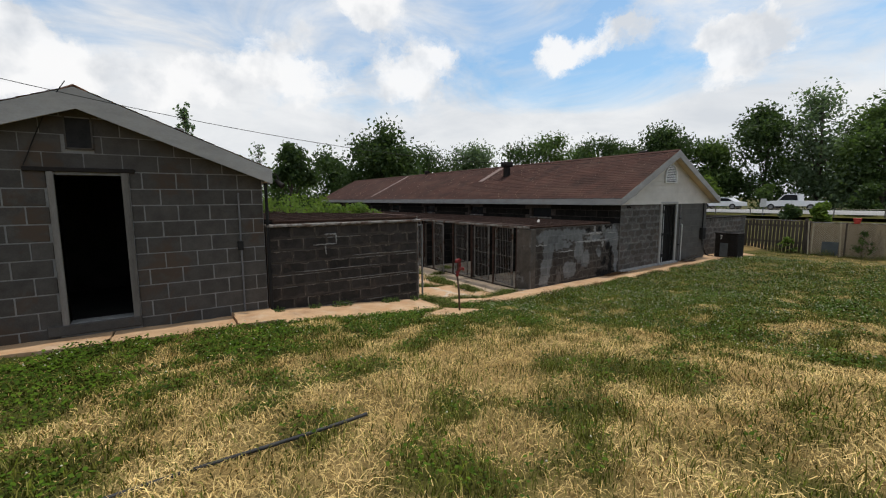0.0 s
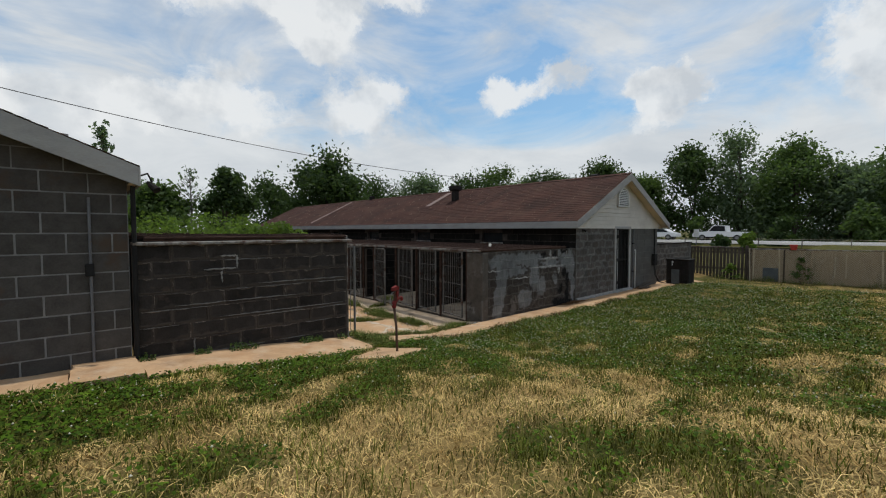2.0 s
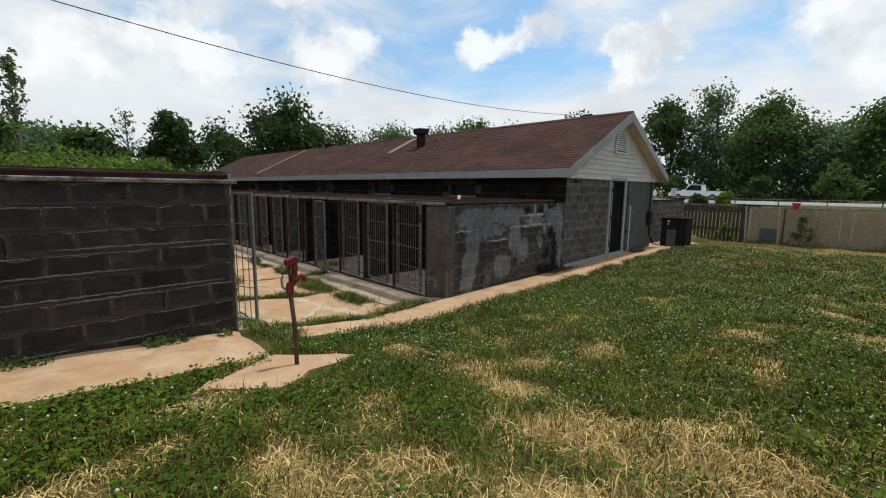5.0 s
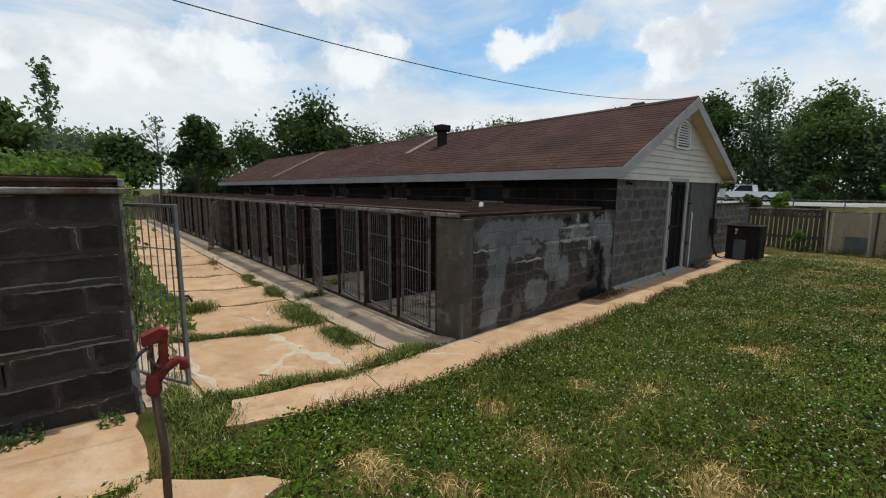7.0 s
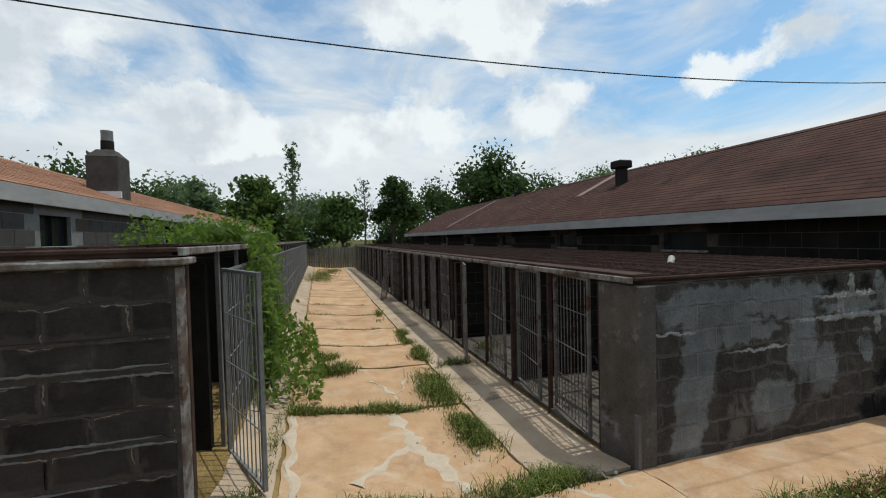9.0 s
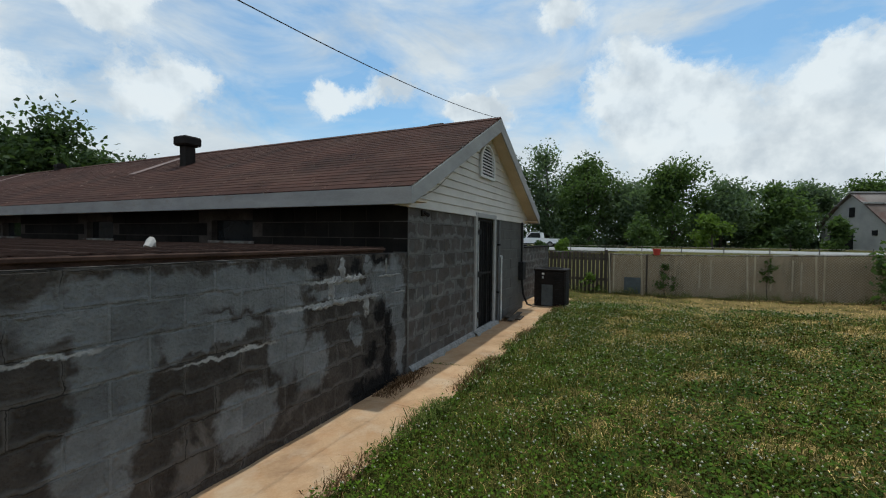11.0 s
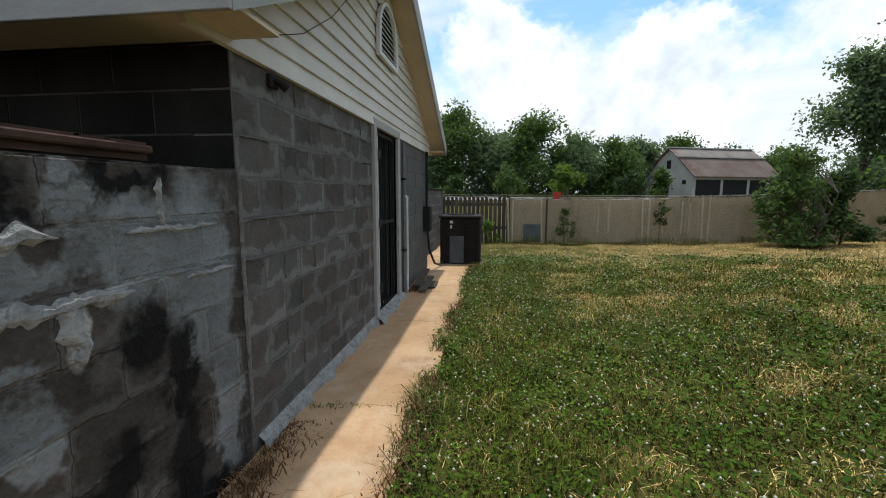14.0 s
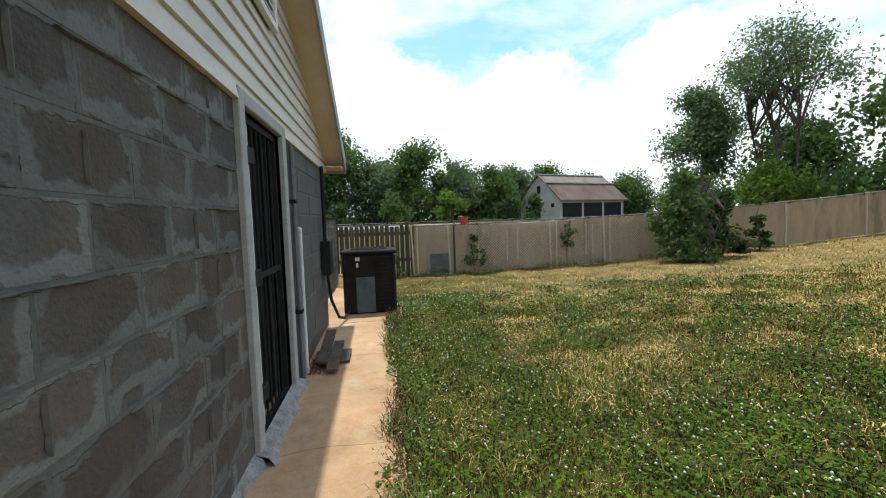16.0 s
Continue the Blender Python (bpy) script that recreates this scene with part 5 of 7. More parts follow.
single("run_floor_left", Build().box(-6.0, -3.3, 0.16, 27.4, -0.2, 0.09), "concrete_dark", "blotchy concrete floor of the runs, shade in its colour", "floor", "structure")
for k, y in enumerate((1.18, 2.95, 4.7, 6.5, 8.3, 10.1, 11.9, 13.7, 15.5)):
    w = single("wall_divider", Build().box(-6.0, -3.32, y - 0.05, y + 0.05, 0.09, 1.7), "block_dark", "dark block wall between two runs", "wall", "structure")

# fence across the far end of the aisle
end = thing("board_fence", "grey weathered board fence across the aisle end", "fence", (-1.6, 28, -0.1))
for i in range(22):
    x = -3.3 + i * 0.165
    part("picket", Build().box(x, x + 0.13, 28.0, 28.03, -0.15, 1.35 + 0.05 * math.sin(i * 2.3)), "wood_grey", end)
for z in (0.3, 1.1):
    part("rail", Build().box(-3.4, 0.4, 28.03, 28.08, z, z + 0.09), "wood_grey", end)


# ---- building with the open doorway ----
B2X0, B2X1, B2Y1 = -10.35, -6.05, 30.2
R2X, R2Z, E2Z, E2L, E2R = -8.18, 3.58, 2.67, -10.5, -5.96
DOOR2 = (-8.48, -7.81, 0.6, 2.54)
VENT2 = (-8.34, -8.06, 2.84, 3.24)
slope2 = (R2Z - E2Z) / (E2R - R2X)
wall_south_2 = wall_core("wall_south_2", B2X0, B2X1, -0.2, 2.52, "mortar_shed", "bare grey block gable wall with pale joints", holes=[DOOR2])
blocks_on(wall_south_2, B2X0, B2X1, 0.3, 2.57, "block_shed", seed=31, course=0.223, length=0.395, joint=0.011, holes=[(-8.55, -7.73, 0.4, 2.62)])
g2 = thing("gable_wall_2", "grey block gable over the doorway", "wall", (R2X, 0, 2.52), kind="structure")
part("gable_core", Build().prism([(B2X0, 2.52), (B2X1, 2.52), (B2X1, 2.6), (R2X, R2Z - 0.12), (B2X0, 2.6)], "y", 0.0, 0.2), "mortar_shed", g2)


def under_rake(outline):
    """Cuts a convex outline of (x, z) to what lies under both rakes."""
    for sgn in (1, -1):
        def over(p):
            return p[1] - (R2Z - 0.13 - slope2 * sgn * (p[0] - R2X))
        cut = []
        for p, q in zip(outline, outline[1:] + outline[:1]):
            if over(p) <= 0:
                cut.append(p)
            if (over(p) < 0) != (over(q) < 0):
                f = over(p) / (over(p) - over(q))
                cut.append((p[0] + (q[0] - p[0]) * f, p[1] + (q[1] - p[1]) * f))
        outline = cut
        if len(outline) < 3:
            return []
    return outline


for row in range(5):
    z0, z1 = 2.576 + 0.223 * row, 2.787 + 0.223 * row
    x = B2X0 - (0.0 if row % 2 else 0.1975)
    while x < B2X1:
        a, b = max(x, B2X0) + 0.006, min(x + 0.395, B2X1) - 0.006
        pieces = [(a, b)]
        if z0 < VENT2[3] and z1 > VENT2[2]:
            pieces = [(a, min(b, VENT2[0])), (max(a, VENT2[1]), b)]
        for p0, p1 in pieces:
            o = under_rake([(p0, z0), (p1, z0), (p1, z1), (p0, z1)]) if p1 - p0 > 0.04 else []
            if o:
                part("block", Build().prism(o, "y", -0.006, 0.02), "block_shed", g2)
        x += 0.395
v2 = thing("gable_hatch", "dark boarded vent opening in the gable", "vent", (-8.245, -0.01, 2.87))
part("board", Build().box(VENT2[0] + 0.015, VENT2[1] - 0.015, -0.02, -0.004, VENT2[2] + 0.015, VENT2[3] - 0.015), "black", v2)
part("frame", Build().box(VENT2[0], VENT2[1], -0.03, -0.006, VENT2[2], VENT2[2] + 0.02).box(VENT2[0], VENT2[0] + 0.018, -0.03, -0.006, VENT2[2], VENT2[3]).box(VENT2[1] - 0.018, VENT2[1], -0.03, -0.006, VENT2[2], VENT2[3]), "block_shed", v2)
door_2 = thing("door_2", "open doorway with a grey wooden frame", "door", (-8.2, 0, 0.5), kind="structure")
for x0, x1 in ((-8.55, -8.48), (-7.81, -7.73)):
    part("door_jamb", Build().box(x0, x1, -0.035, 0.21, 0.5, 2.56, 0.006), "wood_grey", door_2)
part("door_head", Build().box(-8.76, -7.66, -0.04, 0.21, 2.555, 2.61, 0.006), "ac_metal", door_2)
part("door_sill", Build().box(-8.7, -7.72, -0.06, 0.25, 0.46, 0.59, 0.01), "block_shed", door_2)
long_blocks("wall_east_2", B2X1, 0.2, B2Y1, -0.2, 2.52, 1, "block_shed", "grey block side wall above the pale runs", mortar="mortar_shed", holes=[(4.32, 5.07, 1.88, 2.32), (9.2, 9.95, 1.88, 2.32), (14.5, 15.25, 1.88, 2.32)], course=0.21)
long_blocks("wall_west_2", B2X0, 0.2, B2Y1, -0.2, 2.52, -1, "block_shed", "grey block side wall", mortar="mortar_shed")
wall_core("wall_north_2", B2X0, B2X1, -0.2, 2.52, "block_shed", "grey block end wall", y0=B2Y1 - 0.2)
single("gable_north_2", Build().prism([(B2X0, 2.52), (B2X1, 2.52), (B2X1, 2.6), (R2X, R2Z - 0.12), (B2X0, 2.6)], "y", B2Y1 - 0.2, B2Y1), "block_shed", "grey block gable end", "wall", "structure")
single("floor_2", Build().box(B2X0 + 0.2, B2X1 - 0.2, 0.2, B2Y1 - 0.2, 0.3, 0.5), "interior", "concrete floor inside, coloured dark for the room's shade", "floor", "structure")
single("partition_2", Build().box(B2X0 + 0.2, B2X1 - 0.2, 3.2, 3.3, 0.5, 2.6), "interior", "inner partition, coloured dark for the room's shade", "wall", "structure")
single("ceiling_2", Build().box(B2X0 + 0.2, B2X1 - 0.2, 0.2, B2Y1 - 0.2, 2.6, 2.63), "interior", "boarded ceiling, coloured dark for the room's shade", "ceiling", "structure")
for y in (4.32, 9.2, 14.5):
    w = thing("window_side", "small dark window in the block side wall", "window", (B2X1, y, 1.88), kind="structure", group="side windows")
    part("pane", Build().box(B2X1 - 0.1, B2X1 - 0.09, y, y + 0.75, 1.88, 2.32), "glass_dark", w)
    part("window_frame", Build().box(B2X1 - 0.09, B2X1 - 0.05, y, y + 0.03, 1.88, 2.32).box(B2X1 - 0.09, B2X1 - 0.05, y + 0.72, y + 0.75, 1.88, 2.32).box(B2X1 - 0.09, B2X1 - 0.05, y + 0.36, y + 0.39, 1.88, 2.32), "ac_metal", w)
    part("window_sill", Build().box(B2X1 - 0.09, B2X1 + 0.05, y - 0.04, y + 0.79, 1.83, 1.88, 0.008), "mortar_shed", w)
roof_2 = shingle_roof("roof_2", R2X, R2Z, E2L, E2R, E2Z, -0.22, 30.55, "shingle_orange", "orange-brown asphalt shingle gable roof")
gable_trim(roof_2, E2L, E2R, R2X, E2Z, R2Z, -0.22, -0.012, 0.23, "fascia", 30.55)
part("eave_soffit", Build().box(B2X1 + 0.003, E2R - 0.003, -0.2, 30.5, 2.46, 2.472), "soffit", roof_2)
CX, CY, CH = -6.68, 7.95, 0.29
ch = thing("chimney", "grey cement chimney with a steel flue", "chimney", (CX, CY, 3.0))
part("shaft", Build().box(CX - CH, CX + CH, CY - CH, CY + CH, 2.7, 3.74, 0.02), "block_shed", ch)
sh = Build()
b0 = [(CX + a * CH, CY + b * CH, 3.735) for a, b in ((-1, -1), (1, -1), (1, 1), (-1, 1))]
b1 = [(CX + a * CH * 0.5, CY + b * CH * 0.5, 3.9) for a, b in ((-1, -1), (1, -1), (1, 1), (-1, 1))]
sh.face_strip([b0, b1], True)
sh.f.append((4, 5, 6, 7))
part("shoulder", sh, "block_shed", ch)
part("flue", Build().tube([(CX, CY, 3.88), (CX, CY, 4.1)], 0.12, 14), "ac_metal", ch)
part("flue_cap", Build().tube([(CX, CY, 4.1), (CX, CY, 4.32)], 0.11, 14), "gate_pale", ch, "bright steel flue cap")
part("flashing", Build().box(CX - CH - 0.04, CX + CH + 0.05, CY - CH - 0.05, CY - CH, 2.86, 3.0), "white_paint", ch)
fl = thing("flood_lamp", "grey twin flood lamp under the eave corner", "lamp", (-5.9, -0.1, 2.42))
part("arm", Build().tube([(-5.95, -0.1, 2.56), (-5.86, -0.12, 2.6), (-5.82, -0.14, 2.5)], 0.012, 6), "ac_metal", fl)
part("head", Build().tube([(-5.86, -0.1, 2.5), (-5.83, -0.14, 2.46), (-5.78, -0.2, 2.4)], [0.018, 0.035, 0.045], 10), "ac_metal", fl)
dp = thing("down_pipe", "dark downpipe at the wall corner", "pipe", (-6.0, -0.03, 0.4))
part("pipe", Build().tube([(-6.0, -0.035, 0.4), (-6.0, -0.035, 2.45)], 0.025, 8), "black", dp)
cd = thing("wall_conduit", "grey conduit with a small switch box", "pipe", (-6.4, -0.02, 0.4))
part("pipe", Build().tube([(-6.4, -0.022, 0.4), (-6.4, -0.022, 2.3)], 0.014, 8), "door_grey", cd)
part("switch_box", Build().box(-6.45, -6.37, -0.06, -0.006, 1.42, 1.56, 0.006), "black", cd)
cw = thing("gable_wire", "dark wire dropping from the roof peak", "cable", (-8.3, -0.25, 3.4))
part("strand", Build().tube([(-8.25, -0.26, 3.62), (-8.32, -0.27, 3.5), (-8.42, -0.1, 3.4), (-8.6, -0.03, 3.0), (-8.74, -0.03, 2.62)], 0.006, 5), "black", cw)
line = thing("overhead_cable", "sagging black overhead service cable", "cable", (-4, 0, 3.5))
pts = []
for s in np.linspace(-0.45, 1.0, 70):
    pts.append((-14 + 20.3 * s, -0.467 + 0.225 * s, 4.738 - 1.05 * s - 4.88 * s * (1 - s)))
part("strand", Build().tube(pts, 0.0042, 5), "black", line)

# hydrant
pump = thing("yard_hydrant", "red yard hydrant on an iron standpipe", "hydrant", (-3.22, -1.43, 0.25))
HX, HY = -3.225, -1.36
part("standpipe", Build().tube([(-3.22, -1.43, 0.15), (-3.21, -1.39, 0.6), (HX, HY, 0.88)], 0.018, 10), "pipe_iron", pump, smooth=True)
part("body", Build().tube([(HX, HY, 0.855), (HX, HY, 0.87), (HX, HY, 0.91), (HX + 0.004, HY, 0.95)], [0.024, 0.031, 0.033, 0.027], 12), "red_paint", pump, smooth=True)
part("spout", Build().tube([(HX + 0.005, HY, 0.92), (HX + 0.05, HY - 0.005, 0.97), (HX + 0.1, HY - 0.01, 1.0), (HX + 0.122, HY - 0.012, 0.99), (HX + 0.122, HY - 0.012, 0.95)], [0.027, 0.023, 0.02, 0.02, 0.021], 10), "red_paint", pump, smooth=True)
yoke = Build()
for dy in (-0.024, 0.014):
    yoke.prism([(HX - 0.005, 0.94), (HX + 0.045, 0.97), (HX + 0.064, 1.05), (HX + 0.06, 1.13), (HX + 0.034, 1.14), (HX + 0.03, 1.02)], "y", HY + dy, HY + dy + 0.01)
yoke.box(HX + 0.034, HX + 0.062, HY - 0.014, HY + 0.014, 1.0, 1.12)
part("yoke", yoke, "red_paint", pump)
part("lever", Build().prism([(HX - 0.03, 1.095), (HX - 0.028, 1.14), (HX + 0.04, 1.165), (HX + 0.068, 1.15), (HX + 0.066, 1.115), (HX + 0.02, 1.1)], "y", HY - 0.03, HY + 0.03), "red_paint", pump)
part("rod", Build().tube([(HX + 0.002, HY, 0.94), (HX, HY, 1.11)], 0.009, 8), "pipe_iron", pump)
part("linkage", Build().tube([(HX + 0.004, HY - 0.026, 1.1), (HX - 0.012, HY - 0.03, 1.04), (HX + 0.022, HY - 0.03, 0.99)], 0.007, 6), "pipe_iron", pump)
part("lever_loop", Build().tube([(HX - 0.01, HY, 1.08), (HX - 0.045, HY - 0.005, 1.06), (HX - 0.07, HY - 0.01, 0.99), (HX - 0.066, HY - 0.01, 0.93), (HX - 0.045, HY - 0.006, 0.905), (HX - 0.015, HY, 0.915)], 0.01, 7), "gate_pale", pump, "bare steel bow handle", smooth=True)
for i in range(5):
    part("rib", Build().box(HX + 0.061, HX + 0.066, HY - 0.015, HY + 0.015, 1.0 + i * 0.024, 1.01 + i * 0.024), "red_paint", pump)
stick = thing("garden_hose", "black garden hose lying in the straw", "hose", (-7.0, -4.6, 0.7))
hp = [(-8.3 + 1.9 * s, -4.72 + 0.1 * s + 0.03 * math.sin(5 * s)) for s in np.linspace(0, 1, 24)]
part("tube", Build().tube([(x, y, land1(x, y) + 0.04) for x, y in hp], 0.012, 8), "hose", stick, smooth=True)


# ---- fences ----
def fence_z(y):
    return land1(14.6, y)


picket_fence = thing("picket_fence", "dark weathered wooden picket fence", "fence", (14.6, -0.4, -0.1))
rng = random.Random(41)
y = 0.9
while y > -1.45:
    z = fence_z(y)
    part("picket", Build().box(14.58, 14.605, y - 0.1, y, z + 0.02, 1.2 + rng.uniform(-0.03, 0.04), 0.004), "wood_dark", picket_fence)
    y -= 0.13
for zz in (0.25, 0.95):
    part("rail", Build().box(14.61, 14.65, -1.5, 0.95, zz, zz + 0.09), "wood_dark", picket_fence)
part("top_rail", Build().box(14.57, 14.66, -1.2, 0.95, 1.2, 1.235, 0.006), "rail_white", picket_fence, "pale top rail")
part("post", Build().box(14.6, 14.7, -1.42, -1.32, -0.2, 1.3, 0.008), "wood_dark", picket_fence)

screen_fence = thing("screened_fence", "chain-link fence backed with tan privacy screen", "fence", (14.6, -8, 0))
ys = np.arange(-1.5, -30.1, -1.45)
for a, b in zip(ys, ys[1:]):
    bd = Build()
    rows = []
    for i in range(9):
        yy = a + (b - a) * i / 8
        z = fence_z(yy)
        bow = 0.02 * float(edge_noise(yy * 2, 3))
        rows.append([(14.64 + bow, yy, z + 0.02), (14.64 + bow * 2, yy, z + 0.6), (14.64, yy, z + 1.3 + 0.02 * float(edge_noise(yy * 3, 8)))])
    bd.face_strip(rows)
    sc = part("screen_panel", bd, "screen", screen_fence)
for k, yy in enumerate([-1.52, -1.62, -2.5, -2.62, -5.35, -5.5, -6.95, -7.1, -9.9, -12.8, -15.7, -18.6, -21.5]):
    z = fence_z(yy)
    lean = 0.0 if k % 2 else 0.05
    part("post", Build().tube([(14.57, yy, z - 0.1), (14.57, yy + lean, z + 1.36)], 0.026, 8), "wood_dark" if k == 3 else "post_tan", screen_fence)
part("top_rail", Build().tube([(14.56, yy, fence_z(yy) + 1.33) for yy in np.arange(-1.5, -30, -0.7)], 0.024, 6), "rail_white", screen_fence)
mesh = Build()
step = 0.075
for k in range(-18, int(9.0 / step)):
    for s in (1, -1):
        y0 = -1.55 - k * step
        pts = []
        for i in range(8):
            t = i / 7
            yy = y0 - s * t * 1.3 if s > 0 else y0 - 1.3 + t * 1.3
            if -10.5 < yy < -1.5:
                pts.append((14.585, yy, fence_z(yy) + 0.02 + t * 1.3))
        if len(pts) > 1:
            mesh.tube(pts, 0.0045, 3, False)
tagged(part("chain_link", mesh, "wire", screen_fence, "galvanised chain-link mesh"), kind="stuff")
for yy, top in ((-3.3, 0.8), (-4.1, 1.1), (-4.4, 1.2), (-5.9, 1.1), (-6.4, 1.2), (-6.6, 1.15)):
    z = fence_z(yy)
    part("stake", Build().box(14.6, 14.62, yy - 0.02, yy + 0.02, z + 0.3, z + top, 0.004), "post_tan", screen_fence)
rb = thing("red_bucket", "faded red bucket upturned on the fence rail", "bucket", (14.56, -2.9, 1.17))
part("body", Build().tube([(14.56, -2.9, 1.17), (14.56, -2.9, 1.36)], [0.09, 0.12], 14), "bucket_red", rb)
part("rim", Build().tube([(14.56, -2.9, 1.345), (14.56, -2.9, 1.375)], 0.13, 14), "bucket_red", rb)
gp = thing("metal_sheet", "grey sheet metal leaning on the fence", "sheet", (14.5, -2.1, -0.1))
part("sheet", Build().box(14.5, 14.515, -2.45, -1.95, -0.12, 0.42, 0.004), "ac_panel", gp)

# ---- road, cars, barn ----
road = thing("road", "pale two-lane highway on a low bank", "road", (48, 0, 0.7), kind="structure")
rows = [[(43.6, yy, 0.6), (44, yy, 0.76), (52, yy, 0.78), (52.4, yy, 0.6)] for yy in np.linspace(-250, 250, 60)]
bd = Build()
bd.face_strip(rows)
part("carriageway", bd, "road", road)
for x in (44.4, 47.95, 51.5):
    part("lane_line", Build().box(x, x + 0.12, -250, 250, 0.77, 0.785), "line", road)
rail = thing("roadside_fence", "low wire fence with short posts along the road", "fence", (42.5, 0, 0.6))
for k in range(40):
    part("post", Build().box(42.45, 42.52, -60 + k * 3.2, -59.93 + k * 3.2, 0.4, 1.2), "wood_grey", rail)
part("wire", Build().tube([(42.48, -60, 1.12), (42.48, 66, 1.12)], 0.012, 4), "wire", rail)
sign = thing("road_sign", "small grey-backed road sign on a post", "sign", (42, 9.2, 0.6))
part("post", Build().box(41.97, 42.03, 9.17, 9.23, 0.4, 1.5), "gate_pale", sign)
part("panel", Build().box(41.95, 41.97, 8.95, 9.45, 1.25, 2.05, 0.005), "pvc", sign)


def car(kind, x, y, label):
    c = thing("pickup_truck" if kind == "pickup" else "sedan_car", label, "pickup" if kind == "pickup" else "car", (x, y, 0.78))
    z0, L, W = 0.78, (5.6 if kind == "pickup" else 4.7), 1.8
    if kind == "pickup":
        o = [(-2.8, 0.45), (-2.75, 0.98), (-0.75, 1.02), (-0.6, 1.02), (1.15, 1.05), (2.5, 0.95), (2.78, 0.75), (2.8, 0.42)]
        cab = [(-0.7, 1.02), (-0.6, 1.72), (0.65, 1.74), (1.25, 1.05)]
    else:
        o = [(-2.35, 0.4), (-2.3, 0.85), (-1.5, 0.95), (1.0, 0.92), (2.1, 0.78), (2.35, 0.55), (2.35, 0.36)]
        cab = [(-1.6, 0.93), (-0.95, 1.38), (0.35, 1.42), (1.15, 0.92)]
    part("body", Build().prism([(y + a, z0 + b) for a, b in o], "x", x - W / 2, x + W / 2), "car_white", c)
    part("cabin", Build().prism([(y + a, z0 + b) for a, b in cab], "x", x - W / 2 + 0.12, x + W / 2 - 0.12), "car_white", c)
    cx = sum(a for a, b in cab) / 4
    part("side_window", Build().prism([(y + cx + (a - cx) * 0.86, z0 + b - 0.06 + (0.1 if b < 1.1 else 0)) for a, b in cab], "x", x - W / 2 + 0.105, x + W / 2 - 0.105), "glass_dark", c)
    for s in (-1, 1):
        for e in (-0.31, 0.31):
            wh = part("wheel", Build().tube([(x + s * 0.72, y + e * L, z0 + 0.34), (x + s * 0.92, y + e * L, z0 + 0.34)], 0.34, 16), "rubber", c)
            part("rim", Build().tube([(x + s * 0.9, y + e * L, z0 + 0.34), (x + s * 0.935, y + e * L, z0 + 0.34)], 0.2, 12), "gate_pale", wh)
    for s in (-0.65, 0.65):
        part("headlight", Build().box(x + s - 0.15, x + s + 0.15, y + L / 2 - 0.08, y + L / 2 + 0.01, z0 + 0.6, z0 + 0.75, 0.01), "pvc", c)


car("pickup", 50.3, 9.2, "white pickup truck on the highway")
car("sedan", 50.3, 16.2, "white sedan on the highway")

barn = thing("barn", "old white gambrel barn with a rusty red roof", "barn", (64, -27.4, 0.5))
BX0, BX1, BY0, BY1 = 64.0, 73.4, -41.5, -27.4
BM = (BX0 + BX1) / 2
prof = [(BX0, 0.4), (BX0, 3.7), (BX0 + 2.6, 6.2), (BM, 7.7), (BX1 - 2.6, 6.2), (BX1, 3.7), (BX1, 0.4)]
part("barn_wall", Build().prism(prof, "y", BY0, BY1), "barn_white", barn)
for k, ((a0, a1), (b0, b1)) in enumerate(zip(prof[1:5], prof[2:6])):
    low0, low1 = (0.6 if k == 0 else 0.0), (0.6 if k == 3 else 0.0)
    part("roof_panel", Build().prism([(a0 - low0, a1 + 0.06 - low0 * 0.5), (b0 + low1, b1 + 0.06 - low1 * 0.5), (b0 + low1, b1 + 0.24 - low1 * 0.5), (a0 - low0, a1 + 0.24 - low0 * 0.5)], "y", BY0 - 0.4, BY1 + 0.4), "barn_roof" if k in (0, 3) else "barn_roof_grey", barn)
for bx, bz in (prof[2], prof[4], prof[3]):
    part("roof_seam", Build().box(bx - 0.3, bx + 0.15, BY0 - 0.42, BY1 + 0.42, bz + 0.2, bz + 0.36), "barn_white", barn, "pale strip along the roof break")
part("hay_door", Build().box(BM - 0.4, BM + 0.4, BY1, BY1 + 0.05, 4.9, 6.1), "black", barn)
part("barn_door", Build().box(BM - 0.3, BM + 1.0, BY1, BY1 + 0.05, 0.4, 3.3), "black", barn)
part("barn_door", Build().box(BM + 2.0, BM + 3.2, BY1, BY1 + 0.05, 0.4, 3.0), "black", barn)
part("barn_window", Build().box(BX0 + 1.2, BX0 + 1.9, BY1, BY1 + 0.05, 2.6, 3.2), "black", barn)
# black panels added to draw the band of shade below the barn eave
for yy in (-29.9, -34.4, -38.9):
    part("open_bay", Build().box(BX0 - 0.05, BX0, yy - 2.0, yy + 2.0, 0.4, 3.2), "black", barn, "black panel standing for the shade under the eave")
barn.rotation_euler.z = radians(20)


# ---- trees ----
def cards(points, size, seed, squash=1.0):
    """Small pointed leaf clumps at random tilts round the given points: arrays of points, loops, counts."""
    rng = np.random.default_rng(seed)
    n = len(points)
    u = rng.normal(size=(n, 3))
    u /= np.linalg.norm(u, axis=1)[:, None]
    w = np.cross(u, rng.normal(size=(n, 3)))
    w /= np.linalg.norm(w, axis=1)[:, None]
    s = (size * rng.uniform(0.55, 1.35, n))[:, None]
    a = points - u * s * 0.6
    b = points + w * s * 0.36 + u * s * 0.05
    c = points + u * s * 0.7
    d = points - w * s * 0.36 - u * s * 0.1
    v = np.stack((a, b, c, d), 1).reshape(-1, 3)
    return v, np.arange(4 * n), np.full(n, 4)


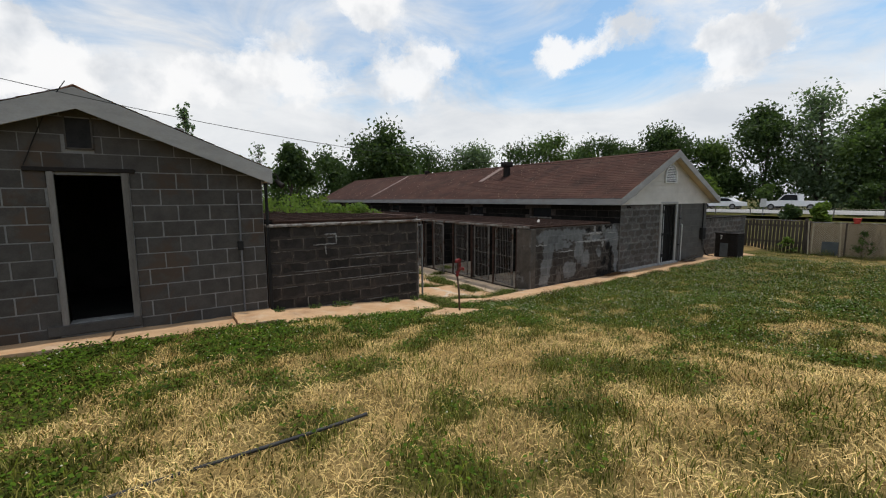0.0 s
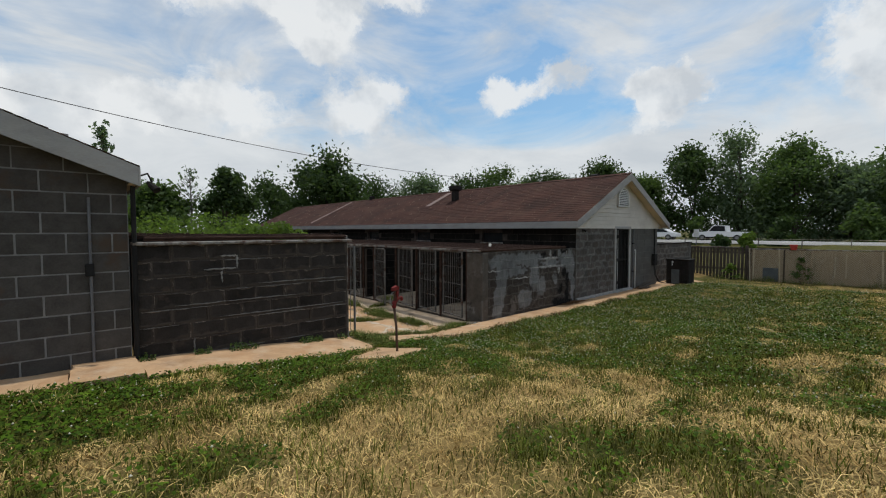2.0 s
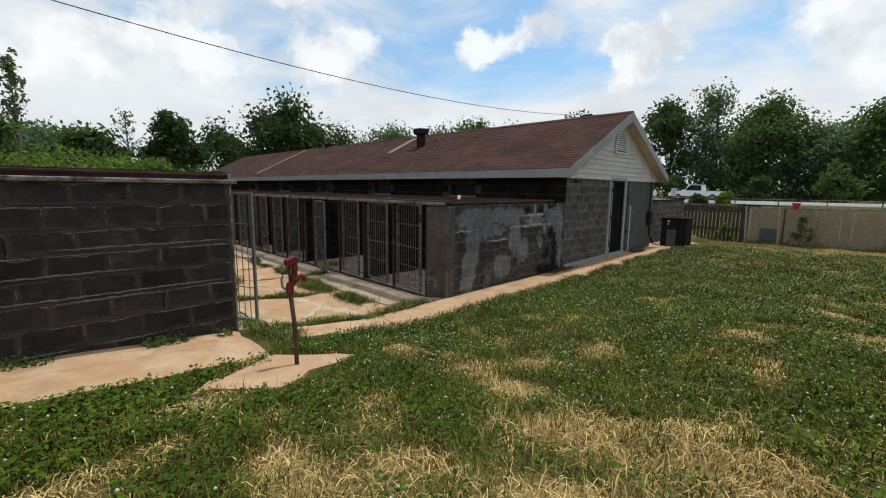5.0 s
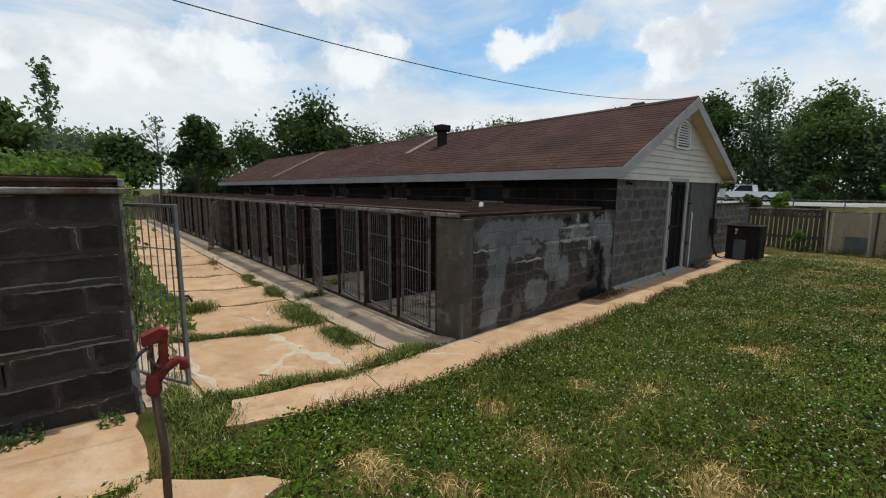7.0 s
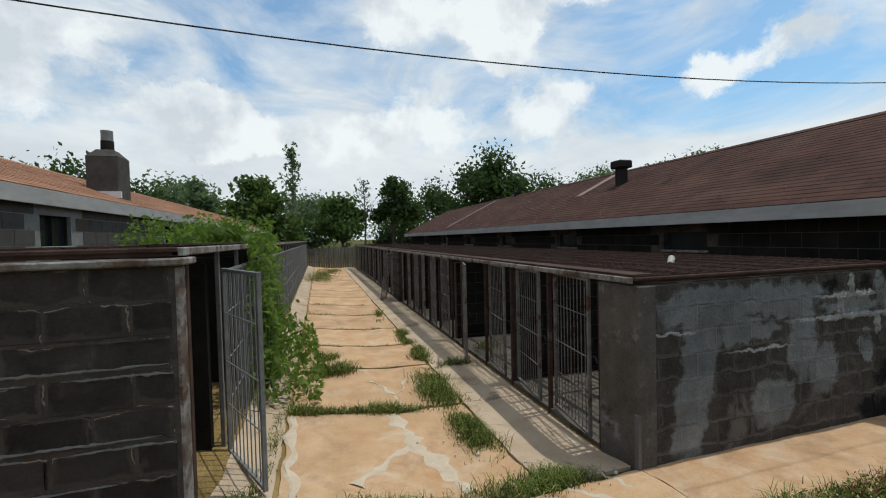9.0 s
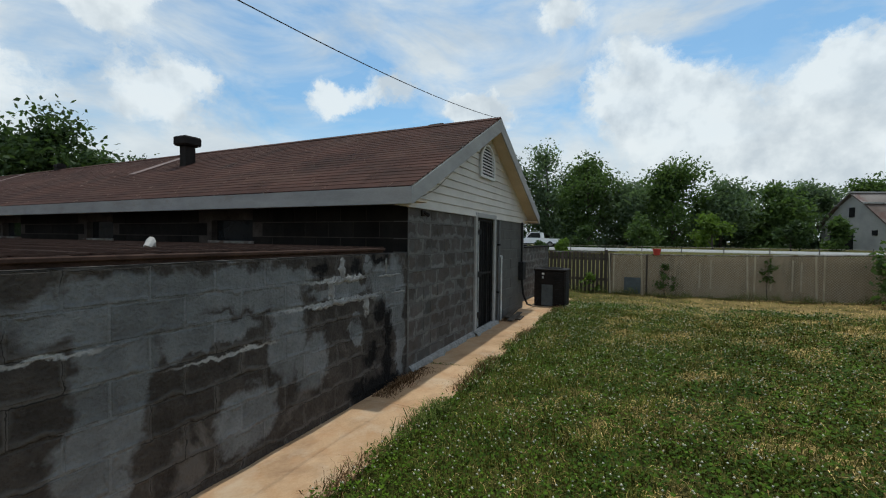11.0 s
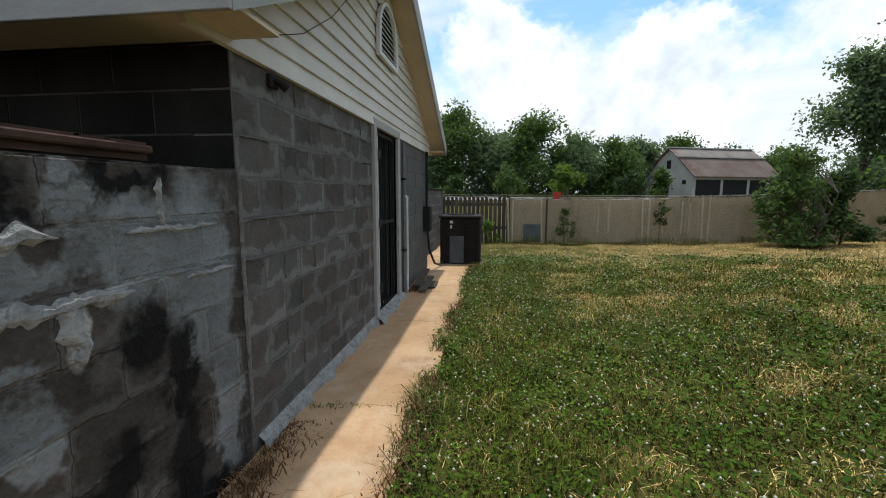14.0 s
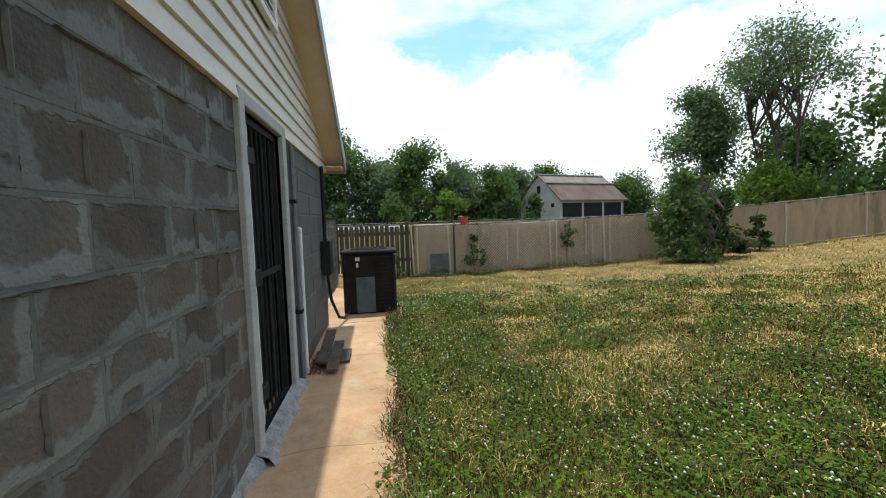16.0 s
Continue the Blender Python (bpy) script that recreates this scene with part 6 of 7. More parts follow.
def tree(name, label, x, y, h, r, seed, mat="leaf_deep", n=4200, size=0.42, crown_from=0.18, lobes=11, trunk_r=None, airy=0.0, bare=0.0, z=None, stems=1, category="tree", bark="bark"):
    """Tapered trunk, limbs out to the lobes, and a crown of many leaf clumps with gaps."""
    rng = np.random.default_rng(seed)
    z = land1(x, y) if z is None else z
    t = thing(name, label, category, (x, y, z))
    tr = trunk_r or 0.018 * h + 0.05
    centres, radii = [], []
    for i in range(lobes):
        q = rng.uniform(0, 1) ** 0.8
        zz = z + h * (crown_from + (0.9 - crown_from) * q)
        width = r * (0.35 + 0.65 * math.sin(math.pi * min(1, 0.25 + 0.72 * q)))
        a = rng.uniform(0, 2 * math.pi)
        d = width * rng.uniform(0.2, 0.75)
        centres.append((x + d * math.cos(a), y + d * math.sin(a), zz))
        radii.append(r * rng.uniform(0.36, 0.6) * (1 - 0.3 * q))
    centres.append((x, y, z + h * 0.93 - r * 0.15))
    radii.append(r * 0.3)
    centres, radii = np.array(centres), np.array(radii)
    wood = Build()
    for s in range(stems):
        off = (s - (stems - 1) / 2) * 0.35
        pts = [(x + off * (1 + 2 * f) + 0.06 * h * f * math.sin(3 * f + seed + s), y + off * 0.4 + 0.05 * h * f * math.cos(2 * f + seed), z - 0.1 + h * 0.78 * f) for f in np.linspace(0, 1, 8)]
        wood.tube(pts, [tr * (1 - 0.85 * f) / math.sqrt(stems) for f in np.linspace(0, 1, 8)], 8)
        top = pts
        for c, cr in zip(centres, radii):
            k = int(np.clip((c[2] - z) / h / 0.78 * 7 - 2, 1, 6))
            a = Vector(top[k])
            b = Vector(c)
            m = (a + b) / 2 + Vector((0, 0, 0.06 * h))
            wood.tube([a, m, b, b + (b - m) * 0.5], [tr * 0.32, tr * 0.2, tr * 0.1, 0.008], 5, False)
    part("trunk", wood, bark, t, smooth=True)
    which = rng.choice(len(centres), n, p=radii ** 2 / (radii ** 2).sum())
    dirs = rng.normal(size=(n, 3))
    dirs /= np.linalg.norm(dirs, axis=1)[:, None]
    sub = rng.normal(size=(len(centres), 14, 3))
    sub /= np.linalg.norm(sub, axis=2)[:, :, None]
    pick = sub[which, rng.integers(0, 14, n)]
    dirs = dirs * (0.75 - 0.3 * airy) + pick * (0.7 + 0.5 * airy)
    rad = radii[which] * rng.uniform(0.4, 1.02, n)
    pts = centres[which] + dirs * rad[:, None] * np.array((1, 1, 0.85))
    pts[:, 2] = np.maximum(pts[:, 2], z + 0.15)
    v, l, c = cards(pts, size, seed + 1)
    ob = new("crown", fast_mesh("crown", v, l, c, mat))
    hang(ob, t)
    return t


def bare_tree(x, y, h, r, seed, leaves=350):
    rng = np.random.default_rng(seed)
    z = land1(x, y)
    t = thing("dead_tree", "thin half-dead tree with bare grey twigs", "tree", (x, y, z))
    wood = Build()
    wood.tube([(x, y, z), (x + 0.1, y, z + h * 0.5), (x, y, z + h)], [0.12, 0.09, 0.02], 7)
    tips = []
    for i in range(60):
        f = rng.uniform(0.35, 1)
        a = rng.uniform(0, 6.28)
        p = Vector((x, y, z + h * f))
        d = r * (1.15 - f) * rng.uniform(0.5, 1.2)
        q = p + Vector((d * math.cos(a), d * math.sin(a), d * rng.uniform(0.5, 1.1)))
        wood.tube([p, (p + q) / 2 + Vector((0, 0, -0.05)), q], [0.04, 0.025, 0.01], 4, False)
        tips += [q, (p + q) / 2]
    part("trunk", wood, "dead_wood", t)
    tips = np.array([tuple(v) for v in tips])
    pts = tips[rng.integers(0, len(tips), leaves)] + rng.normal(size=(leaves, 3)) * 0.25
    v, l, c = cards(pts, 0.3, seed)
    hang(new("crown", fast_mesh("crown", v, l, c, "leaf_grey")), t)


# beyond the far end of the aisle
tree("spruce_tree", "small dark tree beyond the pale-run building", -11.8, 36, 7.2, 1.9, 1, "leaf_grey", 1500, 0.35, 0.3, airy=0.6)
tree("round_tree", "round dense deep green tree", -6.4, 32, 6.6, 3.1, 2, "leaf_mid", 5500, 0.36, 0.12, 13)
bare_tree(-4.6, 39, 10.4, 1.6, 3, 500)
tree("thicket_tree", "broad green tree in the far thicket", 0.2, 44, 6.4, 3.6, 4, "leaf_mid", 4000, 0.4, 0.08)
tree("thicket_tree", "broad dark tree in the far thicket", 5.2, 41, 8.8, 3.0, 5, "leaf_deep", 4500, 0.38, 0.12)
bare_tree(2.4, 43, 8.0, 2.6, 6, 120)
tree("great_tree", "large spreading deep green tree behind the roof", 15.2, 38.5, 10.2, 5.8, 7, "leaf_deep", 13000, 0.34, 0.15, 18)
tree("great_tree", "large deep green tree behind the roof", 21.5, 46, 9.6, 5.0, 8, "leaf_mid", 5500, 0.5, 0.12, 14)
for i, (x, y, h, r) in enumerate(((-34, 40, 9, 5), (-27, 36, 8, 4.5), (-20, 38, 8.5, 4.5), (-15, 44, 7.5, 4.5), (-9.5, 48, 6.5, 4), (9, 56, 9.8, 5), (29, 50, 10.4, 5.5), (34, 45, 10.2, 5.2), (41, 42, 10.4, 5), (47, 41, 12.4, 4.6), (53, 36, 12.2, 4.6), (-3, 52, 7, 4), (12, 47, 8, 4))):
    tree("thicket_tree", "dense green tree in the tree line", x, y, h, r * 1.3, 20 + i, ("leaf_deep", "leaf_mid", "leaf_deep", "leaf_grey")[i % 4], 8000, 0.32, 0.02, 16)
tree("yard_tree", "tall leafy tree overhanging the orange roof", -17.3, 14, 14.2, 4.6, 60, "leaf_deep", 9000, 0.34, 0.5, 16)
# beyond the road
for i, (x, y, h, r) in enumerate(((62, 30, 13.5, 4.8), (64, 24, 10.8, 4.2), (66, 17.5, 15.8, 4.4), (68, 12, 17.2, 5), (69, 5.5, 15.2, 4.6), (70, 0, 10.6, 4), (70.5, -6.5, 12.2, 4.8), (71, -12.5, 10, 4.4), (72, -18, 9.2, 4.2), (76, -24, 9, 4.2), (78, -30, 9.6, 4.5), (79, -38, 8, 4.5), (76, -46, 7.5, 4.5), (70, -54, 7, 5), (60, -60, 7, 5), (64, 38, 12, 5), (60, 45, 11, 5), (82, 9, 15.5, 6), (84, -3, 11.5, 6), (84, -15, 8.6, 6))):
    # southern ones take the paler leaf mix: distance haze put into the leaf colour
    tree("roadside_tree", "tall dense green tree across the road", x, y, h, r * 1.35, 100 + i, ("leaf_mid", "leaf_grey", "leaf_mid", "leaf_grey")[i % 4] if 4 < i < 15 else ("leaf_deep", "leaf_mid", "leaf_deep", "leaf_grey", "leaf_mid")[i % 5], 11000, 0.38, 0.0, 24)
for i, (x, y, h, r) in enumerate(((57, 14, 3.8, 1.6), (58, 22, 5.5, 2.4), (58, 5, 3.6, 2.2), (58.5, -2, 4.6, 2.6), (59, -10, 4.2, 2.8), (57, -17, 3.2, 2.2), (60, -22, 3.6, 2.0), (41.2, 4.6, 1.6, 1.0), (41.4, 6.8, 1.3, 0.9), (57, 29, 4.6, 2.6))):
    tree("roadside_shrub", "bushy green shrub near the road", x, y, h, r, 140 + i, ("leaf_mid", "leaf_bright", "leaf_deep")[i % 3], 1600, 0.34, 0.02, 9, category="shrub")
# beyond the screened fence
tree("fence_tree", "dense dusky green tree beyond the fence", 23.0, -16.9, 7.2, 2.6, 160, "leaf_grey", 12000, 0.15, 0.16, 14)
tree("airy_tree", "tall feathery tree with several bare stems", 20.4, -18.6, 9.4, 2.9, 161, "leaf_grey", 9000, 0.115, 0.45, 20, airy=0.9, stems=3, trunk_r=0.13)
tree("fence_tree", "bushy green tree beyond the fence", 16.9, -21.4, 6.4, 3.4, 162, "leaf_mid", 8000, 0.2, 0.05, 14)
tree("fence_tree", "bushy green tree beyond the fence", 24, -24, 5.2, 4.0, 163, "leaf_deep", 5000, 0.26, 0.02, 12)
tree("fence_tree", "bushy green tree beyond the fence", 13, -28, 6.4, 4.0, 164, "leaf_mid", 5000, 0.26, 0.05, 12)
tree("fence_shrub", "low green shrubs beyond the fence", 19.5, -17.5, 2.5, 2.2, 165, "leaf_bright", 2600, 0.16, 0.02, 10, category="shrub")
tree("fence_bush", "large leafy bush in front of the fence", 13.4, -8.6, 2.55, 0.88, 166, "leaf_mid", 4200, 0.1, 0.02, 24, category="bush", trunk_r=0.04, stems=3, airy=0.85)
tree("fence_bush", "leafy bush in front of the fence", 13.5, -9.7, 1.9, 0.8, 167, "leaf_deep", 5000, 0.09, 0.02, 10, category="bush", trunk_r=0.03)
tree("cone_shrub", "narrow dark shrub at the fence", 13.95, -11.3, 1.55, 0.32, 168, "leaf_deep", 2200, 0.07, 0.02, 10, category="shrub", trunk_r=0.03)
tree("fence_creeper", "straggling creeper on the fence mesh", 14.5, -3.15, 1.1, 0.3, 169, "leaf_mid", 260, 0.08, 0.1, 8, category="creeper", trunk_r=0.012, airy=0.8)
tree("fence_creeper", "straggling creeper on the fence mesh", 14.5, -5.8, 1.3, 0.25, 170, "leaf_mid", 160, 0.08, 0.4, 6, category="creeper", trunk_r=0.012, airy=0.8)
tree("tall_weed", "pale dried weed by the picket fence", 14.3, -0.9, 0.7, 0.35, 171, "leaf_bright", 160, 0.1, 0.05, 7, category="weed", trunk_r=0.012, airy=0.8)

# creeper over the pale runs
def foliage(name, label, pts, size, seed, mat, category, at):
    t = thing(name, label, category, at)
    v, l, c = cards(np.array(pts), size, seed)
    hang(new("leaves", fast_mesh("leaves", v, l, c, mat)), t)
    return t


rng = np.random.default_rng(12)
n = 5200
yy = rng.uniform(2.2, 8.6, n)
xx = -3.2 - rng.uniform(0, 1, n) ** 1.2 * 1.1 * np.clip((yy - 1.6) / 1.6, 0.2, 2.0)
top = 1.84 + 0.42 * np.clip(np.sin(yy * 1.9 + 0.6 * xx) * 0.5 + 0.55 + 0.4 * patch_small(xx * 1.4, yy * 1.4), 0.05, 1.2) * np.clip((yy - 1.7) / 1.5, 0.1, 1)
pts = np.stack((xx, yy, 1.8 + (top - 1.8) * rng.uniform(0, 1, n) ** 0.6), 1)
pts = pts[patch_small(xx * 1.4, yy * 1.4) + 0.9 * patch_fine(xx, yy) > -0.1]
cr = foliage("creeper", "bright green creeper spilling over the cage roof", pts, 0.068, 13, "leaf_bright", "creeper", (-4, 4, 1.8))
n = 2900
yy = np.concatenate((rng.normal(2.9, 0.42, n // 2), rng.uniform(1.9, 4.6, n - n // 2)))
zz = rng.uniform(0, 1, n) ** 0.8 * 1.95
xx = -3.14 + np.abs(rng.normal(0, 0.13, n)) * (1.35 - zz * 0.45)
keep = patch_small(yy * 2.2, zz * 2.2) > -0.15
hc = foliage("hanging_creeper", "leafy creeper climbing the pale gates", np.stack((xx, yy, zz), 1)[keep], 0.062, 14, "leaf_bright", "creeper", (-3.1, 3, 0))
for k in range(26):
    a = Vector((-3.16 + rng.uniform(-0.02, 0.12), rng.uniform(1.8, 4.4), 0.0))
    b = a + Vector((rng.uniform(-0.15, 0.05), rng.uniform(-0.25, 0.25), rng.uniform(0.9, 1.95)))
    part("stem", Build().tube([a, (a + b) / 2 + Vector((rng.uniform(0, 0.14), 0, 0)), b], [0.009, 0.007, 0.003], 4, False), "leaf_mid", hc)
n = 1100
yy = rng.uniform(2.1, 5.6, n)
xx = -3.08 + rng.uniform(0, 1, n) ** 1.3 * (0.75 - 0.1 * np.abs(yy - 3.4))
zz = land(xx, yy) + 0.03 + rng.uniform(0, 1, n) * np.clip(0.75 - (xx + 3.08) * 0.9, 0.05, 0.75)
foliage("aisle_weeds", "knee-high green weeds beside the pale gates", np.stack((xx, yy, zz), 1), 0.075, 15, "leaf_bright", "weeds", (-2.9, 3.5, 0))
n = 1500
xx = rng.uniform(-6.0, -3.3, n)
k = patch_small(xx * 1.6, xx * 0 + 3) > 0.3
zz = land(xx, xx * 0 - 0.05) + 0.03 + rng.uniform(0, 1, n) ** 2 * 0.08
foliage("wall_foot_weeds", "low weeds and leaf litter along the wall foot", np.stack((xx, -0.06 - rng.uniform(0, 0.15, n), zz), 1)[k], 0.028, 16, "leaf_mid", "weeds", (-4.5, -0.1, 0.2))
# rubble
rng = random.Random(5)
for k in range(26):
    x, y = rng.choice(((-0.75, 0.35), (-0.95, 2.6), (-1.3, 1.0), (-0.5, 0.2)))
    x, y = x + rng.uniform(-0.3, 0.3), y + rng.uniform(-0.25, 0.25)
    s = rng.uniform(0.008, 0.022)
    bm = bmesh.new()
    bmesh.ops.create_icosphere(bm, subdivisions=1, radius=s)
    for v in bm.verts:
        v.co = v.co * rng.uniform(0.7, 1.2)
    me = bpy.data.meshes.new("stone")
    bm.to_mesh(me)
    bm.free()
    me.materials.append(M["stone_white"])
    ob = new("stone", me)
    ob.location = (x, y, land1(x, y) + 0.03 + s * 0.5)
    tagged(ob, "small pale broken stone on the concrete", "stone", "rubble on the aisle")


# ---- grass ----
def blades(name, label, x, y, z, height, width, lean, dry, seed, mat="blade"):
    """Bent two-piece blades, each rooted at its own point."""
    rng = np.random.default_rng(seed)
    n = len(x)
    a = rng.uniform(0, 2 * np.pi, n)
    b = rng.uniform(0, 2 * np.pi, n)
    wx, wy = np.cos(a) * width, np.sin(a) * width
    lx, ly = np.cos(b) * lean * height, np.sin(b) * lean * height
    v = np.empty((n, 5, 3), np.float32)
    v[:, 0] = np.stack((x - wx, y - wy, z - 0.01), 1)
    v[:, 1] = np.stack((x + wx, y + wy, z - 0.01), 1)
    v[:, 2] = np.stack((x + wx * 0.8 + lx * 0.35, y + wy * 0.8 + ly * 0.35, z + height * 0.55), 1)
    v[:, 3] = np.stack((x - wx * 0.8 + lx * 0.35, y - wy * 0.8 + ly * 0.35, z + height * 0.55), 1)
    drop = height * (1 - 0.45 * np.clip(lean, 0, 1.7))
    v[:, 4] = np.stack((x + lx, y + ly, z + drop), 1)
    base = (np.arange(n) * 5)[:, None]
    loops = (base + np.array((0, 1, 2, 3, 3, 2, 4))).ravel()
    counts = np.tile((4, 3), n)
    ob = new(name, fast_mesh(name, v.reshape(-1, 3), loops, counts, mat, np.repeat(dry, 5)))
    return tagged(ob, label, "grass", kind="stuff")


LINE = np.array([(-7.5, -7.1), (-5.5, -5.4), (-3.4, -3.6), (-1.6, -2.6), (0.7, -2.05), (2.2, -1.1), (4.5, -1.0), (7, -1.6)])


def from_line(x, y):
    best = np.full(len(x), 99.0)
    for p, q in zip(LINE, LINE[1:]):
        d = q - p
        t = np.clip(((x - p[0]) * d[0] + (y - p[1]) * d[1]) / (d @ d), 0, 1)
        best = np.minimum(best, np.hypot(x - p[0] - t * d[0], y - p[1] - t * d[1]))
    return best


rng = np.random.default_rng(77)
N1, N2 = 500000, 150000
x = np.concatenate((rng.uniform(-10.5, 9.5, N1), rng.uniform(-14, 14.4, N2)))
y = np.concatenate((rng.uniform(-9.5, -0.4, N1), rng.uniform(-16, -0.4, N2)))
dist = from_line(x, y)
keep = ~paved(x, y) & (rng.uniform(0, 1, len(x)) < np.clip(1.25 - dist / 7, 0.28, 1))
x, y, dist = x[keep], y[keep], dist[keep]
dr = dryness(x, y)
is_dry = rng.uniform(0, 1, len(x)) < np.clip(dr, 0.06, 0.76)
tuft = np.clip(0.75 + 0.45 * patch_small(x * 1.7, y * 1.7), 0.3, 1.7)
height = np.where(is_dry, rng.uniform(0.02, 0.06, len(x)), rng.uniform(0.04, 0.1, len(x)) * tuft)
lean = np.where(is_dry, rng.uniform(1.2, 3.6, len(x)), rng.uniform(0.15, 1.0, len(x)))
width = rng.uniform(0.0014, 0.003, len(x)) * (1 + dist * 0.22)
shade = np.where(is_dry, rng.uniform(0.75, 1, len(x)), rng.uniform(0, 0.22, len(x)))
blades("lawn_grass", "short green and straw-coloured grass blades", x, y, land(x, y) + 0.02 * patch_small(x, y), height, width, lean, shade, 78)

# clover
n = 230000
x, y = rng.uniform(-9.5, 10.5, n), rng.uniform(-6.5, -0.45, n)
dr = dryness(x, y)
keep = ~paved(x, y) & (rng.uniform(0, 1, n) < np.clip(0.95 - 1.7 * dr, 0.0, 0.9) * interp(y + 0.35 * x, (-6.0, -3.2), (0.35, 1.0))) & (from_line(x, y) < 5.5)
x, y = x[keep], y[keep]
n = len(x)
h = rng.uniform(0.03, 0.085, n)
s = rng.uniform(0.008, 0.015, n) * (1 + 0.12 * from_line(x, y))
z = land(x, y) + h
tilt = rng.normal(0, 0.35, (n, 2))
v = np.empty((n, 4, 3), np.float32)
a = rng.uniform(0, 2 * np.pi, n)
for k, (q, f) in enumerate(((0, 1.0), (np.pi / 2, 0.8), (np.pi, 1.0), (3 * np.pi / 2, 0.8))):
    ox, oy = np.cos(a + q) * s * f, np.sin(a + q) * s * f
    v[:, k] = np.stack((x + ox, y + oy, z + ox * tilt[:, 0] + oy * tilt[:, 1]), 1)
tagged(new("clover", fast_mesh("clover", v.reshape(-1, 3), np.arange(4 * n), np.full(n, 4), "clover")), "low green clover leaves", "clover", kind="stuff")
pick = rng.choice(n, 6000, replace=False)
pick = pick[(x[pick] > -2.6) | (rng.uniform(0, 1, len(pick)) < 0.3)]
fx, fy = x[pick], y[pick]
fz = land(fx, fy) + rng.uniform(0.06, 0.12, len(fx))
r = rng.uniform(0.005, 0.0105, len(fx))
octa = np.array(((1, 0, 0), (0, 1, 0), (-1, 0, 0), (0, -1, 0), (0, 0, 1), (0, 0, -0.8)))
v = (np.stack((fx, fy, fz), 1)[:, None] + octa[None] * r[:, None, None]).reshape(-1, 3)
tri = np.array((0, 1, 4, 1, 2, 4, 2, 3, 4, 3, 0, 4, 1, 0, 5, 2, 1, 5, 3, 2, 5, 0, 3, 5))
loops = ((np.arange(len(fx)) * 6)[:, None] + tri).ravel()
tagged(new("clover_heads", fast_mesh("clover_heads", v, loops, np.full(len(loops) // 3, 3), "blossom")), "small white clover flower heads", "clover", kind="stuff")

# tufts in the joints of the paving
gx_, gy_, gh_ = [], [], []
STRIPS = [((-2.75, 0.02), (-1.95, 0.08), 0.12, 0.12, 1700), ((-1.75, 0.0), (-0.5, 0.1), 0.14, 0.12, 3200), ((-2.75, 1.98), (-1.3, 1.95), 0.08, 0.11, 2200),
          ((-2.7, 3.62), (-1.0, 3.62), 0.03, 0.07, 300), ((-0.98, 0.75), (-0.98, 1.6), 0.14, 0.14, 2600), ((-1.0, 1.95), (-1.05, 2.9), 0.19, 0.15, 3000), ((-0.9, 3.3), (-0.8, 6.0), 0.12, 0.15, 3800), ((-0.9, 3.5), (-0.2, 3.45), 0.1, 0.12, 800),
          ((-2.45, 3.3), (-2.05, 3.5), 0.14, 0.16, 900), ((-2.4, 4.0), (-2.2, 4.3), 0.1, 0.14, 400), ((-2.9, 0.4), (-2.85, 1.9), 0.06, 0.08, 500), ((-2.7, 5.0), (-1.2, 5.0), 0.03, 0.06, 250),
          ((-2.7, 6.5), (-1.0, 6.5), 0.04, 0.06, 300), ((-2.7, 8.3), (-1.0, 8.3), 0.04, 0.06, 300), ((-2.6, 10.0), (-1.0, 10.0), 0.05, 0.07, 300), ((-2.6, 17), (-1.6, 26), 0.55, 0.22, 6500),
          ((-3.0, -0.95), (-2.8, -0.1), 0.17, 0.075, 2200), ((-1.05, 7.2), (-0.95, 8.4), 0.07, 0.2, 400), ((0.3, 3.7), (0.5, 4.4), 0.2, 0.12, 700), ((-3.0, -0.3), (-2.95, 0.35), 0.1, 0.12, 900), ((4.15, -0.1), (4.2, -0.6), 0.03, 0.04, 160),
          ((14.4, -1.6), (14.4, -11.5), 0.09, 0.3, 2600), ((14.3, -0.3), (14.4, -1.5), 0.1, 0.3, 300), ((-6.6, -0.95), (-3.2, -1.1), 0.08, 0.07, 2400), ((-2.5, -0.72), (-0.2, -0.78), 0.09, 0.09, 2200), ((-0.2, -0.79), (9, -0.84), 0.1, 0.1, 11000)]
for (x0, y0), (x1, y1), sp, hh, n in STRIPS:
    t = rng.uniform(0, 1, n)
    gx_.append(x0 + (x1 - x0) * t + rng.normal(0, sp * 0.6, n))
    gy_.append(y0 + (y1 - y0) * t + rng.normal(0, sp * 0.6, n))
    gh_.append(hh * rng.uniform(0.35, 1.15, n) * np.clip(0.7 + 0.7 * patch_fine(gx_[-1], gy_[-1]), 0.0, 1.5))
x, y, height = np.concatenate(gx_), np.concatenate(gy_), np.concatenate(gh_)
ok = height > 0.02
x, y, height = x[ok], y[ok], height[ok]
n = len(x)
dry_t = np.where(rng.uniform(0, 1, n) < 0.1, rng.uniform(0.6, 1, n), rng.uniform(0, 0.15, n))
blades("joint_grass", "grass tufts growing in the paving joints", x, y, land(x, y) + 0.015, height, rng.uniform(0.002, 0.0042, n), rng.uniform(0.3, 1.4, n), dry_t, 79, "tuft")
# tufts that stand above the lawn
nt_, per = 900, 34
cx, cy = rng.uniform(-9.5, 9.5, nt_), rng.uniform(-7.5, -1.0, nt_)
ok = (from_line(cx, cy) < 4.5) & ~paved(cx, cy)
cx, cy = cx[ok], cy[ok]
k = np.repeat(np.arange(len(cx)), per)
spread = rng.uniform(0.03, 0.1, len(cx))[k]
x, y = cx[k] + rng.normal(0, 1, len(k)) * spread, cy[k] + rng.normal(0, 1, len(k)) * spread
ok = ~paved(x, y)
x, y, k = x[ok], y[ok], k[ok]
n = len(x)
